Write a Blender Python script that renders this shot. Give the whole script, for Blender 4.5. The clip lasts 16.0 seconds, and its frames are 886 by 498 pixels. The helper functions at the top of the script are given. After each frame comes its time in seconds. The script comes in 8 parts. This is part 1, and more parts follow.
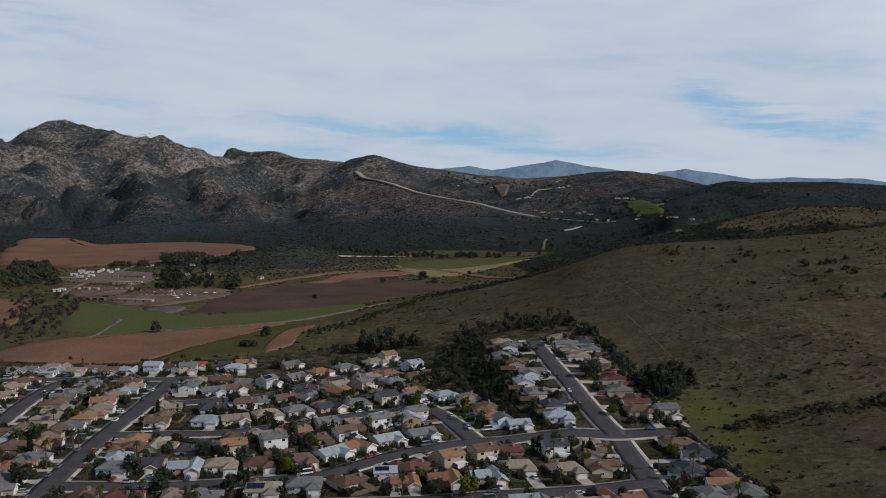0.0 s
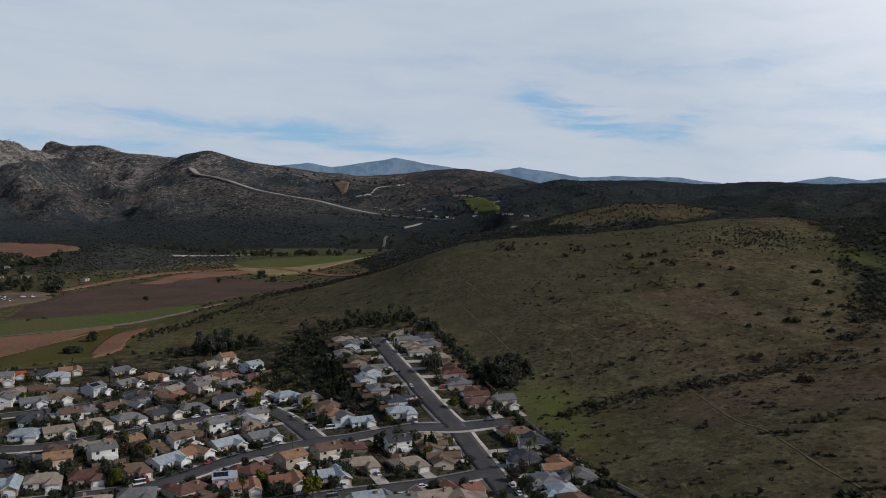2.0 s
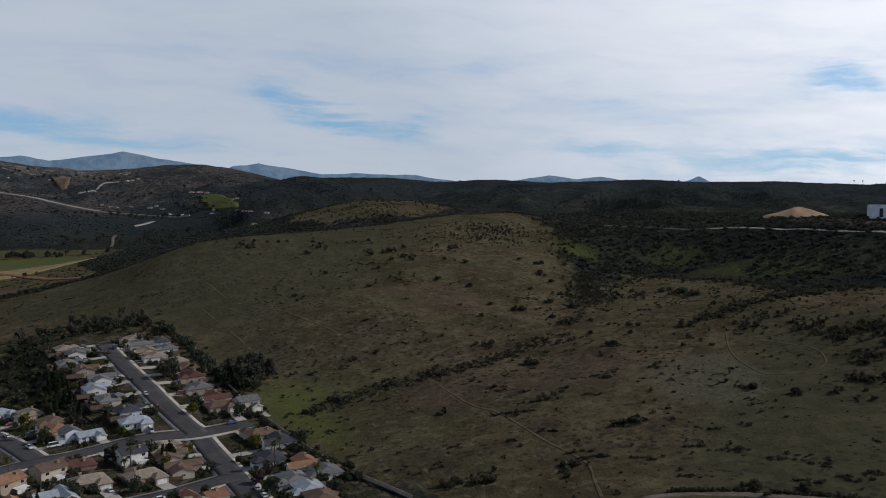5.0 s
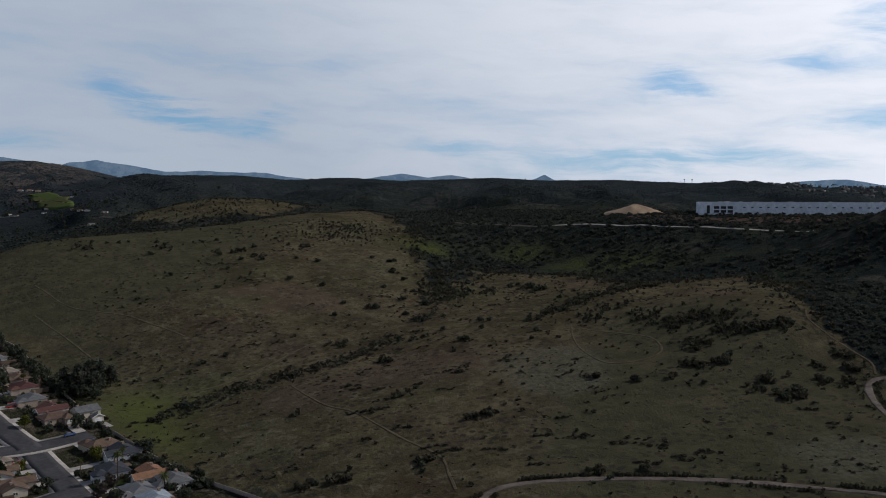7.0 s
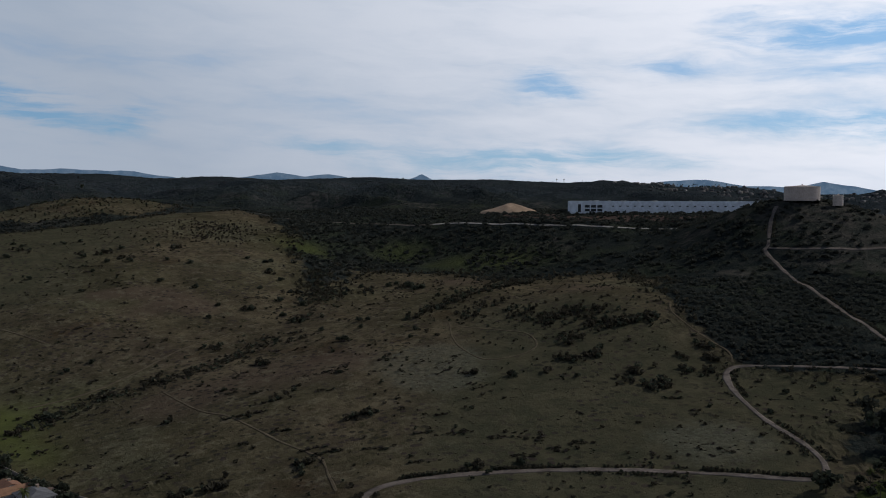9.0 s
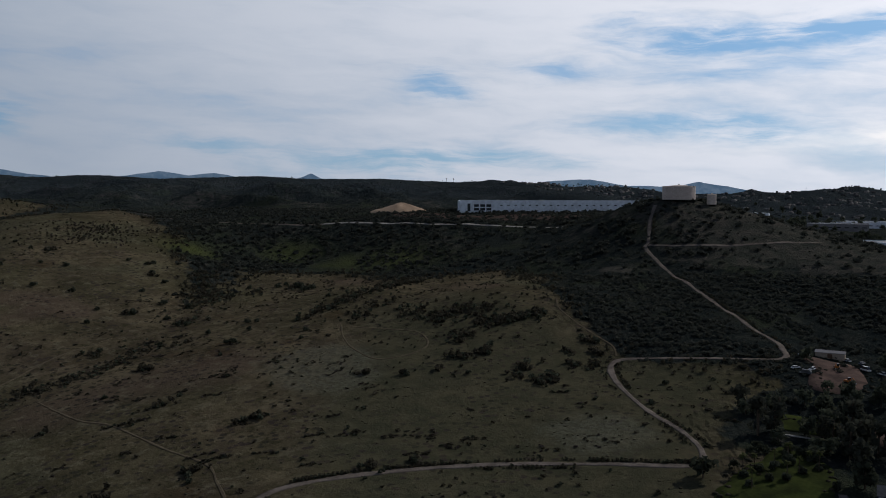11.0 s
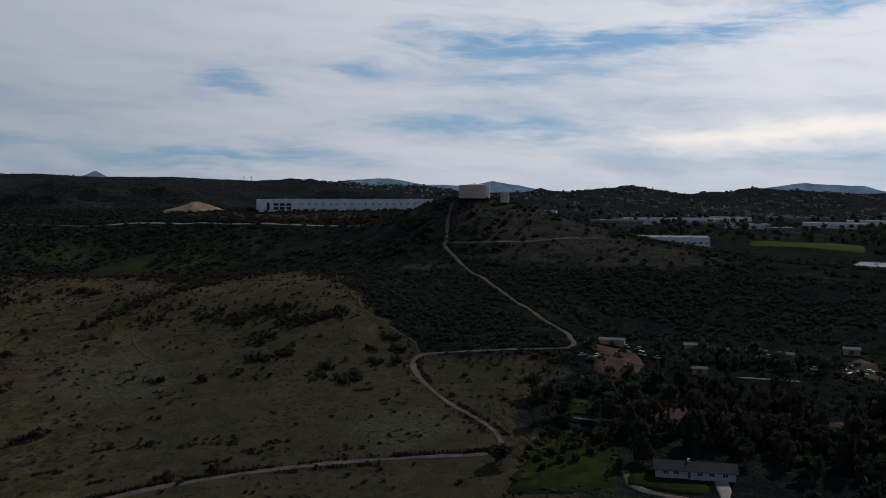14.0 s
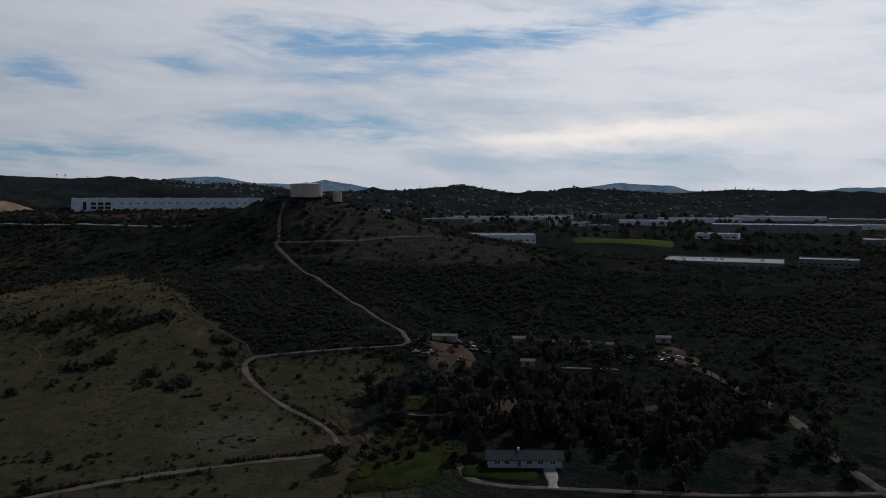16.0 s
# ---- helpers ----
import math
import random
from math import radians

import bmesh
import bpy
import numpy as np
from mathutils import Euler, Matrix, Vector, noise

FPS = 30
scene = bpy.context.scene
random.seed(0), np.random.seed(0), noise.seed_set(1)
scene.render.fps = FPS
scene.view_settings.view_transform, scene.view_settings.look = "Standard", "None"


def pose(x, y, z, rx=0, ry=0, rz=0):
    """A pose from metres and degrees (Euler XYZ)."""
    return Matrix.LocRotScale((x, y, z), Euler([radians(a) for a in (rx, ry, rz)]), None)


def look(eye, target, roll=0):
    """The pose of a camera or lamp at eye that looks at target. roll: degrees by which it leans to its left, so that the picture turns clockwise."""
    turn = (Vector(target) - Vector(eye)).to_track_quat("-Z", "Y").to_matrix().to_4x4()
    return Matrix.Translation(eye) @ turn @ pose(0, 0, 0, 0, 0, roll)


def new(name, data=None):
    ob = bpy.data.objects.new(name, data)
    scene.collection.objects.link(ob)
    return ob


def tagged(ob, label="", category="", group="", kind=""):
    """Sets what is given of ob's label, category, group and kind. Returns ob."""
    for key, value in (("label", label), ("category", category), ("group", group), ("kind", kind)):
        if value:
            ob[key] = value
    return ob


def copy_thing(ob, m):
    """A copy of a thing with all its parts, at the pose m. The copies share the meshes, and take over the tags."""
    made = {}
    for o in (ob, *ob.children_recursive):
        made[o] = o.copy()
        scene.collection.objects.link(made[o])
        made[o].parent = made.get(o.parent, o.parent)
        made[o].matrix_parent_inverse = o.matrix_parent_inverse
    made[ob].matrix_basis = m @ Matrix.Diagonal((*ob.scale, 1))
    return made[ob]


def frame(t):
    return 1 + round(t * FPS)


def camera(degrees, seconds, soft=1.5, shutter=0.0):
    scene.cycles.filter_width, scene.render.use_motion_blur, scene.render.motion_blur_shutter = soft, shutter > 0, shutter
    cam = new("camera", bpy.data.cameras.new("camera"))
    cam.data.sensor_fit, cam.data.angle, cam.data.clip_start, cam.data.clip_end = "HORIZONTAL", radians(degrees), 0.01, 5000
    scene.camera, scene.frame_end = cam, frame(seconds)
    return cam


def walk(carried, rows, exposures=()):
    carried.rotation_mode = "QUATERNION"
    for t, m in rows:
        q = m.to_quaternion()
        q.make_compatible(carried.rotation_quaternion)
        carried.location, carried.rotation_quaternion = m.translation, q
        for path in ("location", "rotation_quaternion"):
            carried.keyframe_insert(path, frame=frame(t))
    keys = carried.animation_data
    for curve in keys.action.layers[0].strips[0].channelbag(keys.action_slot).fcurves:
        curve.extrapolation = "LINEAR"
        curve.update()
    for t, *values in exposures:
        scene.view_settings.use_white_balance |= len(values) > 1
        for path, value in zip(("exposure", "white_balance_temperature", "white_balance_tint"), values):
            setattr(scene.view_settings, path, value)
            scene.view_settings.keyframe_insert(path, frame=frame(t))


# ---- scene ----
# ---- camera: hovering in one spot, turning to the right ----
cam = camera(55.44, 16.0, soft=1.0)
EYE = 118.0
TURNS = [  # seconds, yaw, pitch, roll
    (0.0, 0.00, -3.20, 0.12),
    (0.5, -2.97, -3.23, 0.15),
    (1.0, -5.65, -3.28, 0.11),
    (1.5, -8.29, -3.32, 0.13),
    (2.0, -10.81, -3.36, 0.12),
    (2.5, -13.60, -3.41, 0.10),
    (3.0, -16.62, -3.44, 0.09),
    (3.5, -19.73, -3.47, 0.10),
    (4.0, -22.72, -3.50, 0.05),
    (4.5, -25.55, -3.52, 0.11),
    (7.0, -38.26, -3.64, 0.08),
    (7.5, -40.55, -3.67, 0.10),
    (8.0, -42.58, -3.67, 0.09),
    (8.5, -44.60, -3.68, 0.08),
    (9.0, -46.53, -3.68, 0.09),
    (11.5, -55.98, -3.74, 0.09),
    (12.0, -58.06, -3.77, 0.10),
    (12.5, -59.95, -3.77, 0.06),
    (13.0, -62.12, -3.77, 0.06),
    (13.5, -64.59, -3.78, 0.06),
    (14.0, -67.42, -3.78, 0.05),
    (14.5, -70.41, -3.79, 0.06),
    (15.0, -73.18, -3.82, 0.09),
    (15.5, -75.97, -3.84, 0.07),
    (16.0, -78.72, -3.84, 0.11),
]
walk(cam, [(t, pose(0, 0, EYE, 90 + p, -r, y)) for t, y, p, r in TURNS], [(0.0, -0.05, 6350, 9), (3.5, -0.11, 6350, 10), (4.5, -0.15, 6300, 10), (7.0, -0.35, 6150, 10), (9.0, -0.48, 6080, 10), (11.5, -0.7, 6050, 10), (12.5, -0.82, 6050, 10), (16.0, -1.04, 6100, 9)])

# ---- sky and sun ----
SUN_AZ, SUN_EL = 110.0, 36.0
world = bpy.data.worlds.new("sky")
scene.world = world
world.use_nodes = True


class Nodes:
    """Short-hand for wiring node trees."""

    def __init__(self, tree):
        self.tree = tree
        tree.nodes.clear()

    def add(self, kind, ins=(), **props):
        n = self.tree.nodes.new(kind)
        for k, v in props.items():
            if k == "operation":
                n.operation = v
            elif k == "blend_type":
                n.blend_type = v
            elif k == "data_type":
                n.data_type = v
            elif k == "noise_dimensions":
                n.noise_dimensions = v
            elif k == "attribute_name":
                n.attribute_name = v
            elif k == "sky_type":
                n.sky_type = v
            elif k == "feature":
                n.feature = v
        for key, v in (ins.items() if isinstance(ins, dict) else enumerate(ins)):
            if v is None:
                continue
            if isinstance(v, bpy.types.NodeSocket):
                self.tree.links.new(v, n.inputs[key])
            else:
                n.inputs[key].default_value = v
        return n

    def math(self, op, a, b=None, c=None):
        return self.add("ShaderNodeMath", (a, b, c), operation=op).outputs[0]

    def vec(self, op, a, b=None):
        return self.add("ShaderNodeVectorMath", (a, b), operation=op).outputs[0]

    def noise(self, vector, scale, detail=4.0, rough=0.55):
        return self.add("ShaderNodeTexNoise", {"Vector": vector, "Scale": scale, "Detail": detail, "Roughness": rough}).outputs[0]

    def mix(self, fac, a, b, blend="MIX"):
        n = self.add("ShaderNodeMix", (), data_type="RGBA", blend_type=blend)
        for key, v in ((0, fac), (6, a), (7, b)):
            if isinstance(v, bpy.types.NodeSocket):
                self.tree.links.new(v, n.inputs[key])
            elif key == 0:
                n.inputs[key].default_value = v
            else:
                n.inputs[key].default_value = (*v, 1)
        return n.outputs[2]

    def step(self, v, lo, hi, a=0.0, b=1.0):
        n = self.add("ShaderNodeMapRange", {0: v, 1: lo, 2: hi, 3: a, 4: b})
        n.interpolation_type = "SMOOTHSTEP"
        return n.outputs[0]


def sky_nodes():
    n = Nodes(world.node_tree)
    way = n.add("ShaderNodeTexCoord").outputs["Generated"]
    xyz = n.add("ShaderNodeSeparateXYZ", (way,)).outputs
    az = n.math("MULTIPLY", n.math("ARCTAN2", xyz[0], xyz[1]), 57.2958)
    el = n.math("MULTIPLY", n.math("ARCSINE", xyz[2]), 57.2958)
    sky = n.add("ShaderNodeTexSky", sky_type="NISHITA")
    sky.sun_disc = False
    sky.sun_elevation, sky.sun_rotation = radians(SUN_EL), radians(SUN_AZ)
    to_sun = (math.sin(radians(SUN_AZ)) * math.cos(radians(SUN_EL)), math.cos(radians(SUN_AZ)) * math.cos(radians(SUN_EL)), math.sin(radians(SUN_EL)))
    dot = n.add("ShaderNodeVectorMath", (way, to_sun), operation="DOT_PRODUCT").outputs["Value"]
    off_sun = n.math("MULTIPLY", n.math("ARCCOSINE", dot), 57.2958)
    glow = n.add("ShaderNodeMapRange", {0: off_sun, 1: 82.0, 2: 26.0}).outputs[0]
    blue = n.mix(1.0, sky.outputs[0], SKY_TINT, "MULTIPLY")
    # one broad sheet of thin cloud, drawn out along the horizon, with clear gaps
    warp = n.math("MULTIPLY", n.math("SUBTRACT", n.noise(n.add("ShaderNodeCombineXYZ", (n.math("MULTIPLY", az, 0.11), n.math("MULTIPLY", el, 0.35), 1.0)).outputs[0], 1.0, 4.0), 0.5), 2.2)
    el2 = n.math("ADD", el, warp)
    polar = n.add("ShaderNodeCombineXYZ", (n.math("MULTIPLY", az, 0.035), n.math("ADD", n.math("MULTIPLY", el2, 0.16), n.math("MULTIPLY", az, 0.012)), 3.0)).outputs[0]
    fine = n.add("ShaderNodeCombineXYZ", (n.math("MULTIPLY", az, 0.11), n.math("ADD", n.math("MULTIPLY", el2, 0.55), n.math("MULTIPLY", az, 0.03)), 8.0)).outputs[0]
    streak = n.noise(polar, 1.0, 4.0, 0.5)
    wisp = n.noise(fine, 1.0, 7.0, 0.58)
    cover = n.math("ADD", n.math("MULTIPLY", streak, 0.7), n.math("SUBTRACT", n.math("MULTIPLY", wisp, 0.85), 0.02))
    cover = n.math("SUBTRACT", cover, n.math("MULTIPLY", n.step(el, 14.0, 40.0), 0.55))
    cover = n.math("SUBTRACT", cover, n.step(az, 48.0, 75.0, 0.0, 0.07))
    # clear gaps in the cloud: bearing, elevation, half-width, half-height, depth, slant
    rag = n.math("SUBTRACT", n.noise(n.add("ShaderNodeCombineXYZ", (n.math("MULTIPLY", az, 0.42), n.math("MULTIPLY", el, 1.1), 5.0)).outputs[0], 1.0, 6.0, 0.6), 0.5)
    torn = n.noise(n.add("ShaderNodeCombineXYZ", (n.math("MULTIPLY", az, 0.16), n.math("ADD", n.math("MULTIPLY", el2, 1.5), n.math("MULTIPLY", az, 0.05)), 11.0)).outputs[0], 1.0, 7.0, 0.62)
    torn = n.step(torn, 0.28, 0.7, 0.4, 1.5)
    for a0, e0, sa, se, depth, slant in (*LOW_GAPS, *HIGH_GAPS):
        da = n.math("SUBTRACT", az, a0)
        u = n.math("DIVIDE", da, sa)
        v = n.math("DIVIDE", n.math("SUBTRACT", n.math("SUBTRACT", n.math("ADD", el, n.math("ADD", n.math("MULTIPLY", warp, 0.15), n.math("MULTIPLY", rag, 1.3))), e0), n.math("MULTIPLY", da, slant)), se)
        d = n.math("ADD", n.math("MULTIPLY", u, u), n.math("MULTIPLY", v, v))
        cover = n.math("SUBTRACT", cover, n.math("MULTIPLY", n.math("MULTIPLY", n.math("EXPONENT", n.math("MULTIPLY", d, -0.62)), torn), depth * 0.78))
    mask = n.step(cover, 0.16, 0.72)
    pale = n.mix(glow, CLOUD_FAR, CLOUD_NEAR)
    shade = n.mix(glow, CLOUD_SHADE_FAR, CLOUD_SHADE_NEAR)
    cloud = n.mix(n.step(n.math("ADD", n.math("MULTIPLY", wisp, 0.55), n.math("MULTIPLY", streak, 0.45)), 0.36, 0.62), shade, pale)
    u, v = n.math("DIVIDE", n.math("SUBTRACT", az, 90.0), 12.0), n.math("DIVIDE", n.math("SUBTRACT", n.math("SUBTRACT", n.math("ADD", el, n.math("MULTIPLY", rag, 1.6)), n.math("MULTIPLY", n.math("SUBTRACT", az, 90.0), 0.05)), 3.9), 0.75)
    lit = n.math("EXPONENT", n.math("MULTIPLY", n.math("ADD", n.math("MULTIPLY", u, u), n.math("MULTIPLY", v, v)), -1.0))
    cloud = n.mix(n.math("MULTIPLY", lit, 0.9), cloud, (1.95, 1.75, 1.55))
    mask = n.math("MAXIMUM", mask, n.math("MULTIPLY", lit, 0.8))
    hazy = n.mix(n.step(el, 1.0, 9.0), n.mix(glow, (0.36, 0.57, 0.73), (0.76, 1.05, 1.27)), n.mix(glow, (0.27, 0.48, 0.72), (0.56, 0.9, 1.25)))
    clear_sky = n.mix(n.step(el, 14.0, 32.0, 0.8, 0.0), blue, hazy)
    clear_sky = n.mix(n.step(el, 14.0, 45.0), clear_sky, n.mix(1.0, clear_sky, (0.62, 0.56, 0.48), "MULTIPLY"))
    out = n.mix(mask, clear_sky, cloud)
    bg = n.add("ShaderNodeBackground", (out, 1.0))
    n.tree.links.new(bg.outputs[0], n.add("ShaderNodeOutputWorld").inputs[0])


SKY_TINT = (0.038, 0.056, 0.095)
CLOUD_FAR, CLOUD_NEAR = (0.55, 0.605, 0.685), (1.56, 1.52, 1.54)
CLOUD_SHADE_FAR, CLOUD_SHADE_NEAR = (0.49, 0.56, 0.66), (1.22, 1.25, 1.32)
LOW_GAPS = [
    (-14.0, 5.6, 11.0, 0.45, 0.24, -0.09), (0.0, 4.6, 7.0, 0.7, 0.34, -0.09), (-12.0, 3.6, 9.0, 0.6, 0.4, -0.11), (8.0, 3.2, 9.0, 0.7, 0.24, -0.06),
    (20.2, 5.6, 2.3, 1.0, 0.62, -0.06), (22.6, 4.4, 2.4, 0.8, 0.3, -0.05), (26.4, 4.6, 1.8, 0.8, 0.42, 0.1), (39.0, 3.3, 3.8, 0.7, 0.36, -0.03),
    (52.0, 2.4, 5.5, 0.8, 0.4, 0.02), (46.0, 2.0, 5.0, 0.6, 0.2, 0.03), (69.5, 4.5, 6.0, 0.6, 0.42, 0.01), (74.0, 4.0, 3.0, 0.6, 0.3, -0.06),
    (60.0, 2.3, 6.0, 0.6, 0.26, -0.02), (92.0, 2.3, 9.0, 0.5, 0.22, 0.02),
]
HIGH_GAPS = [
    (16.8, 7.0, 1.5, 0.8, 0.3, -0.2), (-26.5, 10.0, 3.0, 1.6, 0.22, 0.0), (54.5, 6.8, 2.2, 0.5, 0.38, 0.0), (53.0, 7.8, 1.4, 0.7, 0.32, 0.1),
    (61.5, 8.2, 2.8, 0.6, 0.26, 0.0), (70.0, 9.8, 5.0, 0.8, 0.44, -0.02), (84.5, 10.2, 5.5, 0.8, 0.48, 0.03), (77.0, 9.9, 5.0, 0.7, 0.3, 0.0),
    (92.5, 11.4, 3.6, 0.6, 0.4, 0.02), (74.0, 7.9, 7.0, 0.6, 0.22, 0.03), (66.0, 11.3, 3.0, 0.6, 0.24, 0.0), (40.0, 11.2, 4.0, 1.0, 0.12, 0.0),
]
sky_nodes()

sun = new("sun", bpy.data.lights.new("sun", "SUN"))
sun.data.energy, sun.data.angle, sun.data.color = 3.3, radians(0.6), (1.0, 0.93, 0.84)
sun.matrix_world = look((0, 0, 0), (-math.sin(radians(SUN_AZ)) * math.cos(radians(SUN_EL)), -math.cos(radians(SUN_AZ)) * math.cos(radians(SUN_EL)), -math.sin(radians(SUN_EL))))
tagged(sun, "low winter sun", "sun", kind="structure")


# ---- materials ----
def material(name, colour, rough=0.85, second=None, scale=0.5, bump=0.0, metal=0.0, vary=0.0, fine=6.0, spec=0.12):
    """A surface with stains at one scale, grain at a finer one, and a change of tone from thing to thing."""
    m = bpy.data.materials.new(name)
    m.use_nodes = True
    n = Nodes(m.node_tree)
    at = n.add("ShaderNodeTexCoord").outputs["Object"]
    stain, grain = n.noise(at, scale, 4.0), n.noise(at, scale * fine, 5.0)
    c = n.mix(n.step(stain, 0.3, 0.7), colour, second or [v * 0.72 for v in colour])
    c = n.mix(n.step(grain, 0.25, 0.75), c, n.mix(1.0, c, (0.72, 0.72, 0.72), "MULTIPLY"))
    if vary:
        rnd = n.add("ShaderNodeObjectInfo").outputs["Random"]
        hsv = n.add("ShaderNodeHueSaturation", {0: n.math("ADD", 0.5 - vary * 0.05, n.math("MULTIPLY", rnd, vary * 0.1)), 1: 1.0, 2: n.math("ADD", 1 - vary / 2, n.math("MULTIPLY", rnd, vary)), 3: 1.0, 4: c})
        c = hsv.outputs[0]
    b = n.add("ShaderNodeBsdfPrincipled", {"Base Color": c, "Roughness": n.math("ADD", rough - 0.06, n.math("MULTIPLY", grain, 0.12)), "Metallic": metal, "Specular IOR Level": spec})
    if bump:
        bp = n.add("ShaderNodeBump", {"Strength": 0.6, "Distance": bump, "Height": grain})
        n.tree.links.new(bp.outputs[0], b.inputs["Normal"])
    n.tree.links.new(b.outputs[0], n.add("ShaderNodeOutputMaterial").inputs[0])
    return m


def foliage(name, colour, second, vary=0.5):
    m = bpy.data.materials.new(name)
    m.use_nodes = True
    n = Nodes(m.node_tree)
    isl = n.add("ShaderNodeNewGeometry").outputs["Random Per Island"]
    rnd = n.add("ShaderNodeObjectInfo").outputs["Random"]
    c = n.mix(isl, colour, second)
    hsv = n.add("ShaderNodeHueSaturation", {0: 0.5, 1: 1.0, 2: n.math("ADD", 1 - vary / 2, n.math("MULTIPLY", rnd, vary)), 3: 1.0, 4: c})
    b = n.add("ShaderNodeBsdfPrincipled", {"Base Color": hsv.outputs[0], "Roughness": 0.9, "Specular IOR Level": 0.03})
    thin = n.add("ShaderNodeBsdfTranslucent", (hsv.outputs[0],))
    both = n.add("ShaderNodeMixShader", (0.4, b.outputs[0], thin.outputs[0]))
    n.tree.links.new(both.outputs[0], n.add("ShaderNodeOutputMaterial").inputs[0])
    return m


def terrain_material():
    m = bpy.data.materials.new("hill_ground")
    m.use_nodes = True
    n = Nodes(m.node_tree)
    at = n.add("ShaderNodeNewGeometry").outputs["Position"]
    grass = n.add("ShaderNodeAttribute", attribute_name="grass").outputs["Fac"]
    rock = n.add("ShaderNodeAttribute", attribute_name="rock").outputs["Fac"]
    town = n.add("ShaderNodeAttribute", attribute_name="town").outputs["Fac"]
    green = n.add("ShaderNodeAttribute", attribute_name="green").outputs["Fac"]
    soil = n.add("ShaderNodeAttribute", attribute_name="upland").outputs["Fac"]
    open_land = n.add("ShaderNodeAttribute", attribute_name="open_land").outputs["Fac"]
    russet = n.add("ShaderNodeAttribute", attribute_name="russet").outputs["Fac"]
    silver = n.add("ShaderNodeAttribute", attribute_name="silver").outputs["Fac"]
    broad, mid, fine = n.noise(at, 0.008, 5.0), n.noise(at, 0.05, 5.0, 0.6), n.noise(at, 0.6, 6.0, 0.7)
    speck = n.add("ShaderNodeTexVoronoi", {"Vector": at, "Scale": 0.22}, feature="F1").outputs["Distance"]
    dry = n.mix(n.step(mid, 0.35, 0.65), (0.108, 0.088, 0.055), (0.081, 0.065, 0.043))
    dry = n.mix(n.step(broad, 0.40, 0.62), dry, (0.066, 0.059, 0.035))
    dry = n.mix(n.step(n.noise(at, 0.0065, 4.0, 0.6), 0.55, 0.66, 0.0, 0.4), dry, (0.082, 0.062, 0.047))
    dry = n.mix(n.step(n.noise(n.vec("ADD", at, (310.0, 90.0, 0.0)), 0.0075, 4.0, 0.6), 0.55, 0.63, 0.0, 0.7), dry, (0.088, 0.083, 0.052))
    dry = n.mix(n.step(n.noise(n.vec("ADD", at, (70.0, 510.0, 0.0)), 0.022, 5.0, 0.65), 0.55, 0.66, 0.0, 0.45), dry, (0.05, 0.044, 0.024))
    dry = n.mix(n.step(fine, 0.3, 0.75), dry, n.mix(1.0, dry, (0.68, 0.69, 0.68), "MULTIPLY"))
    tuft = n.noise(at, 0.16, 6.0, 0.75)
    dry = n.mix(n.step(tuft, 0.48, 0.64), dry, (0.04, 0.037, 0.021))
    dry = n.mix(n.step(n.noise(at, 0.3, 5.0, 0.8), 0.56, 0.7, 0.0, 0.7), dry, (0.14, 0.122, 0.075))
    dry = n.mix(n.step(n.noise(at, 0.018, 3.0), 0.6, 0.72), dry, n.mix(1.0, dry, (0.86, 0.76, 0.73), "MULTIPLY"))
    clump = n.noise(at, 0.085, 6.0, 0.7)
    lie = n.noise(n.vec("ADD", at, (900.0, 20.0, 0.0)), 0.028, 7.0, 0.72)
    dry = n.mix(n.step(lie, 0.36, 0.64), n.mix(1.0, dry, (0.74, 0.74, 0.72), "MULTIPLY"), n.mix(1.0, dry, (1.18, 1.16, 1.12), "MULTIPLY"))
    worn = n.noise(at, 0.045, 6.0, 0.7)
    dry = n.mix(n.math("MULTIPLY", n.step(n.math("ADD", russet, n.math("MULTIPLY", worn, 0.9)), 0.55, 1.2), 0.6), dry, (0.082, 0.059, 0.043))
    sward = n.add("ShaderNodeAttribute", attribute_name="sward").outputs["Fac"]
    dry = n.mix(n.math("MULTIPLY", n.step(n.math("ADD", sward, n.math("MULTIPLY", n.math("SUBTRACT", worn, 0.5), 0.8)), 0.15, 0.8), 0.85), dry, n.mix(n.step(clump, 0.4, 0.6), (0.042, 0.043, 0.026), (0.062, 0.057, 0.034)))
    dry = n.mix(n.math("MULTIPLY", n.step(n.noise(n.vec("ADD", at, (5.0, 77.0, 0.0)), 0.11, 5.0, 0.75), 0.53, 0.64, 0.0, 0.5), n.math("SUBTRACT", 1.0, n.math("MULTIPLY", sward, 0.8))), dry, (0.128, 0.112, 0.074))
    low_mats = n.math("MULTIPLY", n.step(n.math("ADD", speck, n.math("MULTIPLY", n.math("SUBTRACT", fine, 0.5), 0.55)), 0.38, 0.27), n.step(n.noise(n.vec("ADD", at, (40.0, 130.0, 0.0)), 0.024, 4.0, 0.6), 0.38, 0.58, 0.15, 0.95))
    dry = n.mix(low_mats, dry, n.mix(n.step(mid, 0.4, 0.6), (0.03, 0.028, 0.02), (0.038, 0.03, 0.026)))
    dry = n.mix(n.math("MULTIPLY", n.step(n.math("ADD", silver, n.math("MULTIPLY", worn, 0.9)), 0.62, 1.05), 0.45), dry, n.mix(n.step(n.noise(at, 0.4, 4.0, 0.7), 0.4, 0.6), (0.07, 0.07, 0.048), (0.125, 0.122, 0.09)))
    scrub = n.mix(n.step(mid, 0.3, 0.7), (0.02, 0.0235, 0.0195), (0.032, 0.033, 0.026))
    scrub = n.mix(n.step(clump, 0.44, 0.6), (0.014, 0.0175, 0.0155), scrub)
    scrub = n.mix(n.step(fine, 0.5, 0.75), scrub, (0.046, 0.043, 0.034))
